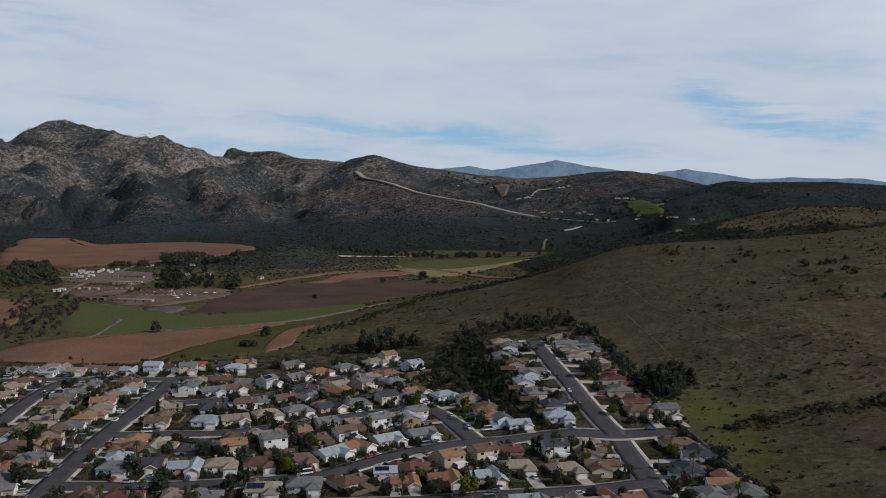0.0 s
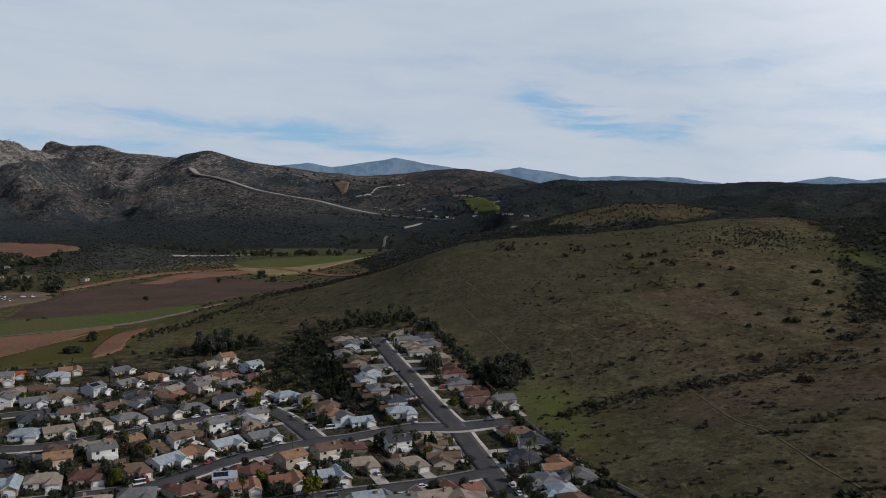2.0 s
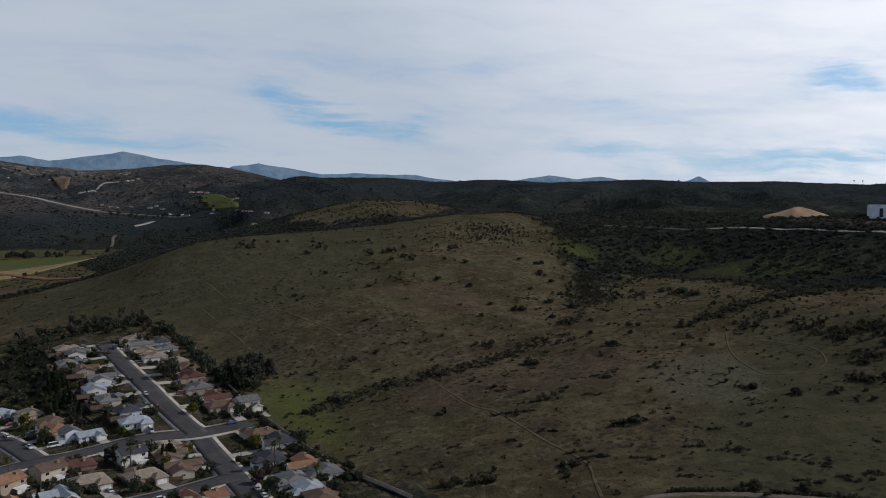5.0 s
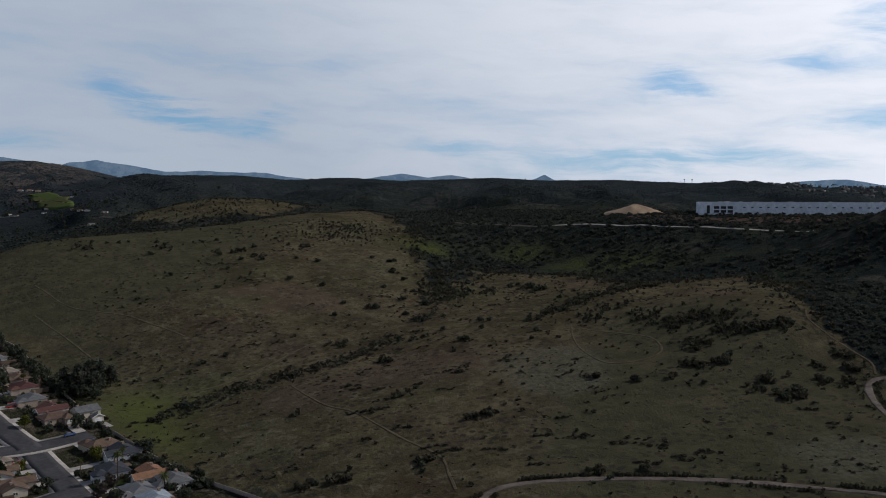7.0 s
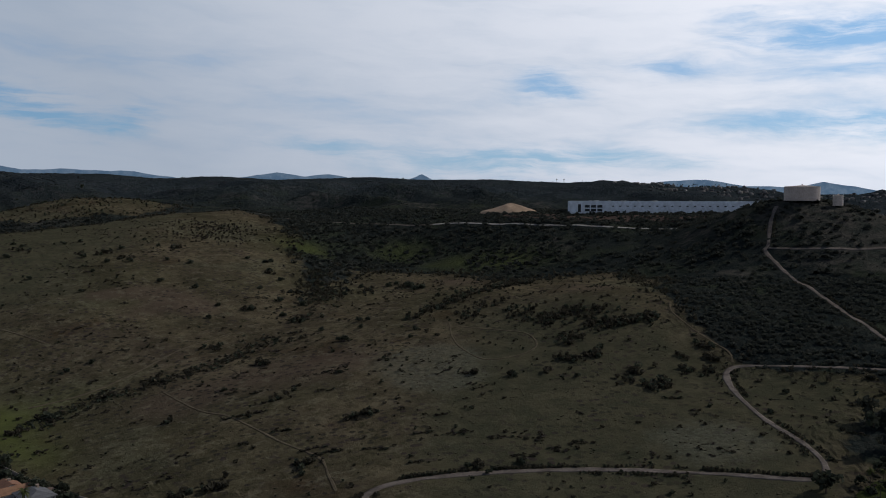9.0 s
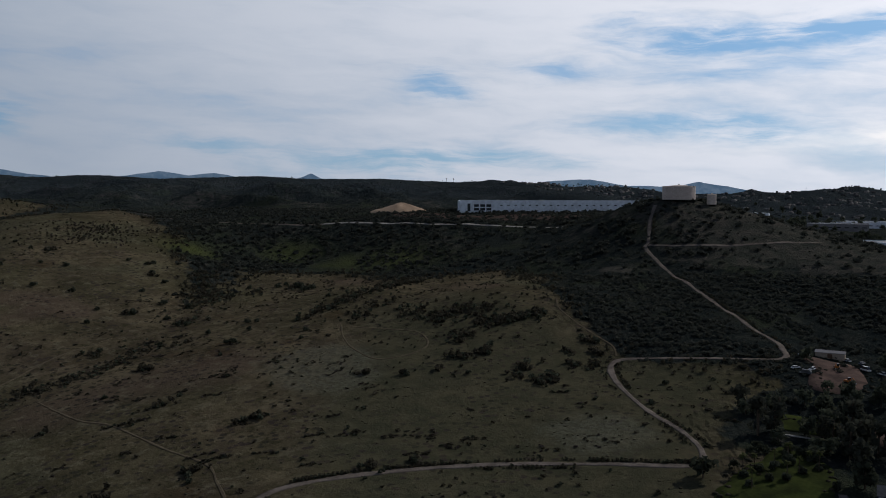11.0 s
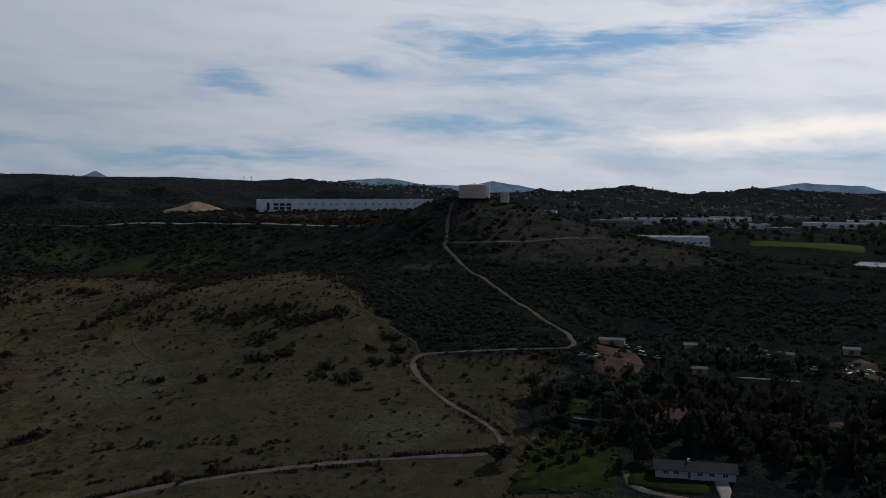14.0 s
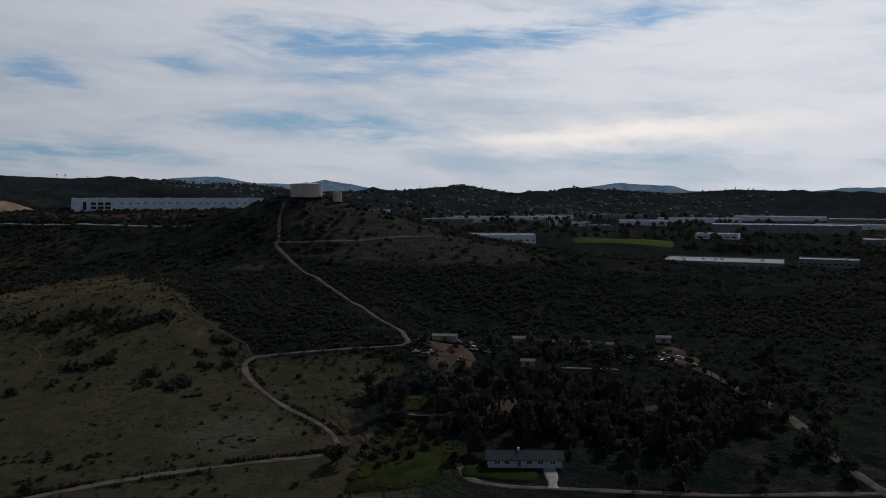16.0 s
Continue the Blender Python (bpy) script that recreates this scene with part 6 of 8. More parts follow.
def make_tree(kind, seed):
    rg, rr = np.random.default_rng(seed), random.Random(seed)
    tree = empty("tree")
    bm = bmesh.new()
    if kind == "cypress":
        tall = rr.uniform(8, 11)
        limb(bm, (0, 0, -0.5), (0, 0, 2), 0.2, 0.15)
        clumps = [(0, 0, z, 0.35 + 0.85 * math.sin(math.pi * min(1, (z / tall) ** 0.75)) ** 0.8) for z in np.linspace(0.7, tall, 14)]
        v, f = leaf_quads(rg, clumps, 300, 0.46)
        tagged(tree, "tall slim dark green cypress", "tree", "cypresses")
        mat = M["cypress"]
    elif kind == "palm":
        tall = rr.uniform(7, 12)
        limb(bm, (0, 0, -0.5), (0.2, 0, tall), 0.3, 0.2)
        vs, fs = [], []
        for k in range(26):
            a, up = k * 2.4, rr.uniform(-0.5, 1.0)
            p, d = np.array([0.2, 0, tall]), np.array([math.cos(a), math.sin(a), up])
            side = np.array([-math.sin(a), math.cos(a), 0]) * 0.28
            base = len(vs)
            for s in range(5):
                w = (0.4, 1.2, 1.3, 0.9, 0.1)[s]
                vs += [p - side * w, p + side * w]
                p = p + d * 0.62
                d = d + np.array([0, 0, -0.42])
            fs += [(base + 2 * s, base + 2 * s + 1, base + 2 * s + 3, base + 2 * s + 2) for s in range(4)]
        v, f = np.array(vs), np.array(fs)
        tagged(tree, "tall palm tree with arching fronds", "tree", "palms")
        mat = M["palm"]
    else:
        tall, wide, hue, words = {"oak": (6.5, 3.6, "oak", "rounded dark green broad-leaved tree"), "euca": (15, 5.0, "euca", "tall ragged eucalyptus tree"), "bright": (6.5, 3.4, "bright", "bright yellow-green leafy garden tree"), "brown": (5.5, 3.0, "brownleaf", "small tree with dry brown leaves"), "bushy": (3.4, 2.4, "oak", "low bushy garden tree")}[kind]
        limb(bm, (0, 0, -0.6), (0.1, 0, tall * 0.45), 0.028 * tall, 0.018 * tall)
        clumps = []
        for k in range(11 if kind != "euca" else 16):
            a, h = k * 2.4 + rr.uniform(-0.4, 0.4), rr.uniform(0.42, 1.0) if kind != "euca" else rr.uniform(0.3, 1.0)
            spread = wide * (0.72 if kind != "euca" else 0.6) * math.sqrt(max(0.05, 1 - ((h - 0.6) / 0.48) ** 2)) * rr.uniform(0.5, 1.0)
            p = (math.cos(a) * spread, math.sin(a) * spread, tall * h - wide * 0.25)
            clumps.append((*p, wide * rr.uniform(0.32, 0.5)))
            limb(bm, (0.1, 0, tall * rr.uniform(0.25, 0.45)), p, 0.01 * tall, 0.004 * tall, 4)
        v, f = leaf_quads(rg, clumps, 640 if kind == "euca" else 330, 0.64 if kind == "euca" else 0.46)
        tagged(tree, words, "tree", kind + " trees")
        mat = M[hue]
    part("trunk", bm, M["bark"], tree)
    part("crown", mesh_from("crown", v, f, [mat]), None, tree)
    return tree


TREES = {}
SPREAD = {}  # far trees, too many to count: kind -> list of (x, y, size, variant)


def plant(kind, x, y, size=1.0, variant=None):
    variant = rng.randrange(4) if variant is None else variant
    key = (kind, variant)
    m = pose(x, y, height(x, y), 0, 0, rng.uniform(0, 360))
    if key not in TREES:
        TREES[key] = make_tree(kind, 100 + sum(map(ord, kind)) * 7 + variant)
        t = TREES[key]
    else:
        t = copy_thing(TREES[key], m)
    t.matrix_basis = m @ Matrix.Diagonal((size, size, size * rng.uniform(0.88, 1.15), 1))
    return t


def far_trees(name, kind, spots, label):
    """A wood as one spread: leafy crowns on trunks, four shapes in turn."""
    shapes = []
    for k in range(4):
        rg, rr = np.random.default_rng(900 + k), random.Random(900 + k)
        tall, wide = {"oak": (6.5, 3.6), "euca": (15, 5.0), "bushy": (3.4, 2.4), "brown": (5.5, 3.0), "bright": (6.5, 3.4), "palm": (9, 2.6), "cypress": (9, 1.1)}[kind]
        clumps = []
        for j in range(10):
            a, h = j * 2.4 + rr.uniform(-0.5, 0.5), rr.uniform(0.4, 1.0) if kind not in ("euca", "cypress") else rr.uniform(0.2, 1.0)
            if kind == "palm":
                h = rr.uniform(0.92, 1.05)
            out = wide * 0.65 * math.sqrt(max(0.08, 1 - ((h - 0.6) / 0.5) ** 2)) * rr.uniform(0.4, 1.0)
            clumps.append((math.cos(a) * out, math.sin(a) * out, tall * h - wide * 0.2, wide * rr.uniform(0.3, 0.48)))
        v, f = leaf_quads(rg, clumps, 165, wide * 0.175)
        w = tall * 0.025
        tv = np.array([(sx * w, sy * w, z) for z in (-1.0, tall * 0.7) for sx, sy in ((-1, -1), (1, -1), (1, 1), (-1, 1))])
        tf = np.array([(0, 1, 5, 4), (1, 2, 6, 5), (2, 3, 7, 6), (3, 0, 4, 7)])
        shapes.append((np.concatenate([v, tv]), np.concatenate([f, tf + len(v)]), len(f)))
    p = np.array([(x, y, s) for x, y, s in spots])
    z = land(p[:, 0], p[:, 1])
    rg = np.random.default_rng(len(p))
    verts, faces, index, base = [], [], [], 0
    for i in range(len(p)):
        v, f, nl = shapes[i % 4]
        a = rg.uniform(0, math.tau)
        c, s = math.cos(a), math.sin(a)
        q = v * p[i, 2] * np.array([1, 1, rg.uniform(0.85, 1.15)])
        verts.append(np.stack([p[i, 0] + q[:, 0] * c - q[:, 1] * s, p[i, 1] + q[:, 0] * s + q[:, 1] * c, z[i] + q[:, 2]], 1))
        faces.append(f + base)
        index.append(np.r_[np.zeros(nl, int), np.ones(len(f) - nl, int)])
        base += len(v)
    mat = M[{"oak": "oak", "euca": "euca", "bushy": "oak", "brown": "brownleaf", "bright": "bright", "palm": "palm", "cypress": "cypress"}[kind]]
    tagged(part(name, mesh_from(name, np.concatenate(verts), np.concatenate(faces), [mat, M["bark"]], index=np.concatenate(index)), None), label, "trees", kind="stuff")


for x, y, turn, key in TAKEN:
    m = pose(x, y, 0, 0, 0, turn)
    for lx, ly, chance in ((-6, 10, 0.8), (5, 11, 0.7), (0, 12.5, 0.55), (-8.4, 4, 0.4), (-8.2, -9, 0.5), (-4, -9.5, 0.35)):
        if rng.random() < chance:
            p = m @ Vector((lx + rng.uniform(-2, 2) * (lx > -8), ly + rng.uniform(-1.2, 1.2), 0))
            if np.hypot(ALL_STREET[:, 0] - p.x, ALL_STREET[:, 1] - p.y).min() < 6.5:
                continue
            if min((p.x - a) ** 2 + (p.y - b) ** 2 for a, b, *_ in TAKEN if (a, b) != (x, y)) < 64:
                continue
            kind = rng.choices(["oak", "bushy", "bright", "palm", "cypress", "brown"], [4, 7, 0.7, 1.6, 1.0, 1.0])[0]
            size = rng.uniform(0.65, 1.1)
            if math.hypot(p.x, p.y) < 455:
                plant(kind, p.x, p.y, size)
            else:
                SPREAD.setdefault(kind, []).append((p.x, p.y, size))


def strew(name, x, y, size, mat, label, seed, flat=1.0, sprays=26, spray=0.34):
    """Leafy bushes as one spread of growth."""
    rg = np.random.default_rng(seed)
    shapes = []
    for k in range(5):
        clumps = [(rg.uniform(-0.5, 0.5), rg.uniform(-0.5, 0.5), rg.uniform(0.3, 1.0), rg.uniform(0.45, 0.75)) for _ in range(4)]
        shapes.append(leaf_quads(rg, clumps, sprays, spray))
    z, verts, faces, base = land(x, y), [], [], 0
    pick, turn = rg.integers(0, 5, len(x)), rg.uniform(0, math.tau, len(x))
    for k, (v, f) in enumerate(shapes):
        i = np.where(pick == k)[0]
        c, s, r = np.cos(turn[i])[:, None], np.sin(turn[i])[:, None], size[i][:, None]
        px, py = x[i][:, None] + (v[None, :, 0] * c - v[None, :, 1] * s) * r, y[i][:, None] + (v[None, :, 0] * s + v[None, :, 1] * c) * r
        verts.append(np.stack([px, py, z[i][:, None] + v[None, :, 2] * r * flat], -1).reshape(-1, 3))
        faces.append((f[None] + (np.arange(len(i)) * len(v))[:, None, None] + base).reshape(-1, 4))
        base += len(i) * len(v)
    tagged(part(name, mesh_from(name, np.concatenate(verts), np.concatenate(faces), [mat]), None), label, "bushes", kind="stuff")


def garden_growth():
    """Hedges and bushes along the fences, behind and before the houses."""
    rg = np.random.default_rng(88)
    out = []
    for x, y, turn, size in TAKEN:
        a = radians(turn)
        spots = [(rg.choice([-6.7, 6.7]), rg.uniform(2, 12)) for _ in range(9)] + [(rg.uniform(-6.6, 6.6), rg.uniform(9.0, 12)) for _ in range(9)] + [(rg.uniform(-7.5, 0.8), rg.uniform(-10.5, -5.5)) for _ in range(5)] + [(rg.choice([-7.4, 8.0]), rg.uniform(-9, 2)) for _ in range(5)] + [(rg.uniform(-7, 0.5), -4.4 * size - rg.uniform(0.6, 1.6)) for _ in range(3)] + [(rg.uniform(-7, 7), 6.0 * size + rg.uniform(0.8, 2.5)) for _ in range(4)]
        for u, v in spots:
            out.append((x + u * math.cos(a) - v * math.sin(a), y + u * math.sin(a) + v * math.cos(a)))
    p = np.array(out)
    keep = np.array([np.hypot(ALL_STREET[:, 0] - u, ALL_STREET[:, 1] - v).min() > 7.6 for u, v in p])
    p = p[keep]
    share = rg.random(len(p))
    size = rg.uniform(0.6, 1.75, len(p))
    for lo, hi, mat, words in ((0, 0.62, "oak", "dark green hedges and bushes in the gardens"), (0.62, 0.86, "shrub", "olive-brown bushes in the gardens"), (0.86, 0.94, "brownleaf", "dry brown bushes in the gardens"), (0.94, 1, "bright", "yellow-green bushes in the gardens")):
        k = (share >= lo) & (share < hi)
        strew("garden_bushes", p[k, 0], p[k, 1], size[k], M[mat], words, int(lo * 100) + 5)


garden_growth()
GARDEN_TREES = [(-16, 481, "bright", 1.3), (107, 386, "bright", 1.0), (28, 397, "oak", 0.7), (11, 332, "bright", 1.5), (101, 345, "brown", 1.1), (-205, 400, "oak", 1.3), (-199, 405, "oak", 1.4), (-174, 343, "oak", 1.5), (-157, 459, "cypress", 1.0), (-82, 343, "oak", 1.0), (-114, 336, "oak", 1.2), (-134, 357, "oak", 1.2), (-125, 327, "oak", 0.9), (-179, 395, "palm", 0.9), (-177, 394, "palm", 0.9), (-175, 393, "palm", 0.9), (-174, 392, "palm", 0.9), (-172, 393, "palm", 0.85), (65, 383, "cypress", 0.8), (67, 384, "cypress", 0.9), (68, 384, "cypress", 0.9), (69, 384, "cypress", 0.85),
    (70, 384, "cypress", 0.8), (-16, 332, "palm", 0.8), (60, 535, "palm", 0.7), (-118, 452, "oak", 1.0), (-64, 403, "oak", 1.1), (-75, 410, "oak", 1.2), (-54, 412, "oak", 1.2), (-68, 363, "oak", 1.2), (-72, 367, "oak", 1.1), (-121, 486, "oak", 1.1), (-148, 523, "bright", 0.8), (-96, 517, "oak", 1.0), (92, 508, "oak", 1.5), (87, 501, "oak", 1.4), (90, 441, "bright", 0.9), (118, 454, "palm", 0.6), (119, 449, "palm", 0.6), (114, 445, "bright", 0.7), (20, 341, "oak", .8), (45, 393, "oak", 1.1), (55, 401, "oak", 1.1), (61, 393, "oak", 1.1)]
for x, y, kind, size in GARDEN_TREES:
    plant(kind, x, y, size)
for kind, spots in SPREAD.items():
    far_trees("garden_trees", kind, spots, f"{kind} trees in the farther back yards".replace("bushy", "low garden"))


def grove(kind, count, bearing, dist, wide, deep, size=(0.8, 1.2), gap=3.0, single=False, label="stand of dark green trees"):
    """A stand of trees scattered round a spot, as one wood or tree by tree."""
    cx, cy = spot(bearing, dist)
    a = radians(bearing)
    done = []
    for _ in range(count * 6):
        if len(done) >= count:
            break
        u, v = rng.gauss(0, wide / 2.4), rng.gauss(0, deep / 2.4)
        x, y = cx + u * math.cos(a) + v * math.sin(a), cy - u * math.sin(a) + v * math.cos(a)
        if all((x - p) ** 2 + (y - q) ** 2 > gap ** 2 for p, q, s in done) and clear(x, y, 11, 7) and not any(inside(f, np.array([x]), np.array([y]))[0] for f in VALLEY_FIELDS):
            done.append((x, y, rng.uniform(*size)))
            if single:
                plant(kind, *done[-1])
    if not single and done:
        far_trees("grove", kind, done, label)


grove("euca", 11, 15.0, 505, 15, 10, (0.8, 1.1), 2.5, single=True)           # clump at the meadow's corner
grove("oak", 8, 15.2, 499, 16, 10, (0.9, 1.3), 2.5, single=True)


def planted(kind, count, poly, size, gap, label):
    """Trees spread over a plot."""
    p = np.array(poly)
    lo, hi = p.min(0), p.max(0)
    done = []
    for _ in range(count * 12):
        x, y = rng.uniform(lo[0], hi[0]), rng.uniform(lo[1], hi[1])
        if len(done) < count and inside(poly, np.array([x]), np.array([y]))[0] and clear(x, y, 9, 7) and all((x - a) ** 2 + (y - b) ** 2 > gap ** 2 for a, b, s in done):
            done.append((x, y, rng.uniform(*size)))
    far_trees("grove", kind, done, label)


planted("oak", 120, BANK, (0.4, 0.9), 2.6, "dense dark trees on the bank between streets")
planted("euca", 9, BANK, (0.4, 0.6), 6, "tall eucalyptus trees on the bank")
planted("oak", 38, [(8, 622), (20, 655), (52, 660), (94, 648), (114, 620), (106, 608), (88, 622), (50, 628)], (0.5, 1.2), 3.4, "dark trees behind the upper street")
planted("euca", 20, [(0, 640), (20, 665), (52, 672), (94, 655), (100, 632), (52, 636), (20, 636)], (0.4, 0.8), 5, "tall eucalyptus trees behind the upper street")
planted("euca", 15, [(-72, 656), (-66, 676), (-40, 668), (-34, 650), (-50, 645)], (0.7, 1.0), 4, "tall eucalyptus trees at the town's end")
planted("oak", 15, [(-84, 642), (-78, 660), (-30, 660), (-16, 654), (-16, 640), (-40, 643)], (0.8, 1.3), 3, "dark trees at the town's end")
planted("oak", 38, [(100, 628), (116, 610), (118, 560), (121, 484), (117, 484), (112, 550), (106, 600)], (0.6, 1.0), 2.4, "dark hedge trees inside the boundary wall")
planted("bushy", 40, [(119, 480), (122, 430), (126, 360), (132, 318), (126, 318), (121, 360), (117, 430)], (0.6, 1.1), 2.4, "garden bushes inside the boundary wall")
grove("cypress", 16, 3.6, 510, 12, 50, (0.8, 1.1), 2.0, True)
grove("cypress", 2, 21.0, 352, 5, 3, (0.75, 0.85), single=True)


# ---- cars ----
def make_car(paint, kind):
    car = empty("car")
    tagged(car, f"parked {paint} {'pickup truck' if kind == 'truck' else 'delivery van' if kind == 'van' else 'saloon car'}", "car", "parked cars")
    long, high = {"car": (4.5, 0.85), "truck": (5.4, 1.0), "van": (5.6, 1.1)}[kind]
    part("body", box((-0.9, -long / 2, 0.3), (0.9, long / 2, high), 0.12), M["paint_" + paint], car)
    y0, y1, top = {"car": (-1.5, 0.9, 1.42), "truck": (-0.4, 1.5, 1.75), "van": (-2.6, 1.8, 2.3)}[kind]
    bm = bmesh.new()
    low = [bm.verts.new((sx * 0.82, y, high - 0.02)) for sx, y in ((-1, y0 - 0.3), (1, y0 - 0.3), (1, y1 + 0.45), (-1, y1 + 0.45))]
    up = [bm.verts.new((sx * 0.66, y, top)) for sx, y in ((-1, y0 + 0.15), (1, y0 + 0.15), (1, y1 - 0.2), (-1, y1 - 0.2))]
    for i in range(4):
        j = (i + 1) % 4
        bm.faces.new((low[i], low[j], up[j], up[i]))
    bm.faces.new(up)
    part("cabin_glass", bm, M["glass"], car)
    part("cabin_roof", box((-0.68, y0 + 0.1, top), (0.68, y1 - 0.15, top + 0.06), 0.02), M["paint_" + paint], car)
    for x in (-0.82, 0.82):
        for y in (-long * 0.31, long * 0.31):
            bm = bmesh.new()
            bmesh.ops.create_cone(bm, cap_ends=True, segments=12, radius1=0.33, radius2=0.33, depth=0.22)
            bmesh.ops.rotate(bm, verts=bm.verts, matrix=Matrix.Rotation(math.pi / 2, 3, "Y"))
            w = part("wheel", bm, M["tyre"], car)
            w.matrix_basis = pose(x, y, 0.33)
    return car


CARS = {}


def park(x, y, turn, paint=None, kind=None, lift=0.25):
    paint = paint or rng.choice(["white", "white", "silver", "black", "grey", "grey", "red", "blue"])
    kind = kind or rng.choice(["car", "car", "car", "truck", "van"])
    m = pose(x, y, height(x, y) + lift, 0, 0, turn)
    if (paint, kind) in CARS:
        return copy_thing(CARS[paint, kind], m)
    CARS[paint, kind] = make_car(paint, kind)
    CARS[paint, kind].matrix_basis = m
    return CARS[paint, kind]


for c, w, turn, size, gap in DRIVES:
    m = pose(c[0], c[1], 0, 0, 0, turn)
    if rng.random() < 0.66 and gap - 5 > 6.8 * size + 2.8:
        p = m @ Vector((rng.choice([2.9, 5.0]), -6.8 * size - 2.7, 0))
        park(p.x, p.y, turn + rng.choice([0, 180]), lift=0.32)
    if rng.random() < 0.42 and gap < 24:
        p = m @ Vector((rng.uniform(-6, 0), 4.0 - gap, 0))
        park(p.x, p.y, turn + 90)


# ---- scrub, scattered over the hills ----
def shrub_shapes(count=6):
    out = []
    for k in range(count):
        bm = bmesh.new()
        bmesh.ops.create_icosphere(bm, subdivisions=1 if k % 2 else 2, radius=1.0)
        rg = np.random.default_rng(300 + k)
        v = np.array([q.co for q in bm.verts])
        v *= rg.uniform(0.62, 1.2, (len(v), 1))
        v[:, 2] = np.maximum(v[:, 2] * 0.75 + 0.35, -0.2)
        bm.verts.ensure_lookup_table()
        f = np.array([[q.index for q in face.verts] for face in bm.faces])
        bm.free()
        out.append((v, f))
    return out


SHAPES = shrub_shapes()


def scrub(name, x, y, radius, mat, label, low=0.75, coarse=False):
    """Many bushes as one spread of growth."""
    rg = np.random.default_rng(len(x))
    z = land(x, y)
    turn = rg.uniform(0, math.tau, len(x))
    pick = rg.integers(0, len(SHAPES), len(x))
    if coarse:
        pick = pick // 2 * 2 + 1
    verts, faces, base = [], [], 0
    for k, (v, f) in enumerate(SHAPES):
        idx = np.where(pick == k)[0]
        if not len(idx):
            continue
        c, s, r = np.cos(turn[idx])[:, None], np.sin(turn[idx])[:, None], radius[idx][:, None]
        px = x[idx][:, None] + (v[None, :, 0] * c - v[None, :, 1] * s) * r
        py = y[idx][:, None] + (v[None, :, 0] * s + v[None, :, 1] * c) * r
        pz = z[idx][:, None] + v[None, :, 2] * r * low
        verts.append(np.stack([px, py, pz], -1).reshape(-1, 3))
        faces.append((f[None] + (np.arange(len(idx)) * len(v))[:, None, None] + base).reshape(-1, 3))
        base += len(idx) * len(v)
    ob = part(name, mesh_from(name, np.concatenate(verts), np.concatenate(faces), [mat], True), None)
    return tagged(ob, label, "scrub", kind="stuff")


def sow(seed, count, b0, b1, d0, d1, patch=60.0, bare=0.45):
    """Spots over a sector of the land, gathered into patches."""
    rg = np.random.default_rng(seed)
    b, d = np.radians(rg.uniform(b0, b1, count)), np.sqrt(rg.uniform(d0 ** 2, d1 ** 2, count))
    x, y = d * np.sin(b), d * np.cos(b)
    keep = fbm(x, y, patch, 3, seed) > bare
    keep &= ~inside(TOWN, x, y)
    return x[keep], y[keep], rg


def leafy(name, x, y, size, label, seed, mats=("shrub", "oak", "sage"), flat=1.0):
    """Bushes of leaf sprays, mixed of a few kinds."""
    kind = np.random.default_rng(seed).choice(len(mats), len(x), p=[0.6, 0.25, 0.15] if len(mats) == 3 else None)
    for k, mat in enumerate(mats):
        if (kind == k).any():
            strew(name, x[kind == k], y[kind == k], size[kind == k], M[mat], label, seed + k, flat)


def off_tracks(x, y, gap=4.0):
    keep = np.ones(len(x), bool)
    for width, pts in HILL_TRACKS.values():
        line = smooth_line(pts, 5.0)
        keep &= np.hypot(x[:, None] - line[:, 0], y[:, None] - line[:, 1]).min(1) > gap
    return keep


# sparse bushes on the grass: some single, some spread into low mats
x, y, rg = sow(11, 8600, -4, 78, 240, 1060, 70, 0.48)
k = is_grass(x, y) & off_tracks(x, y)
x, y = x[k], y[k]
leafy("meadow_bushes", x, y, rg.uniform(0.42, 1.3, len(x)) ** 1.7, "scattered dark bushes on the dry grass hills", 41, flat=0.7)
x, y, rg = sow(15, 620, -4, 78, 250, 1000, 90, 0.46)
k = is_grass(x, y) & off_tracks(x, y, 8)
x, y = np.repeat(x[k], 7), np.repeat(y[k], 7)
x, y = x + rg.normal(size=len(x)) * 3.0, y + rg.normal(size=len(y)) * 1.6
k = off_tracks(x, y, 3.5)
x, y = x[k], y[k]
leafy("bush_mats", x, y, rg.uniform(0.5, 1.3, len(x)), "low mats of dark bushes on the dry hills", 42, ("shrub", "brownleaf", "sage"), 0.4)
x, y, rg = sow(12, 11000, -4, 78, 240, 900, 25, 0.5)
k = is_grass(x, y) & off_tracks(x, y, 3)
x, y = x[k], y[k]
scrub("meadow_tussocks", x, y, rg.uniform(0.3, 0.75, len(x)), M["sage"], "low brown tussocks in the dry grass", 0.4)
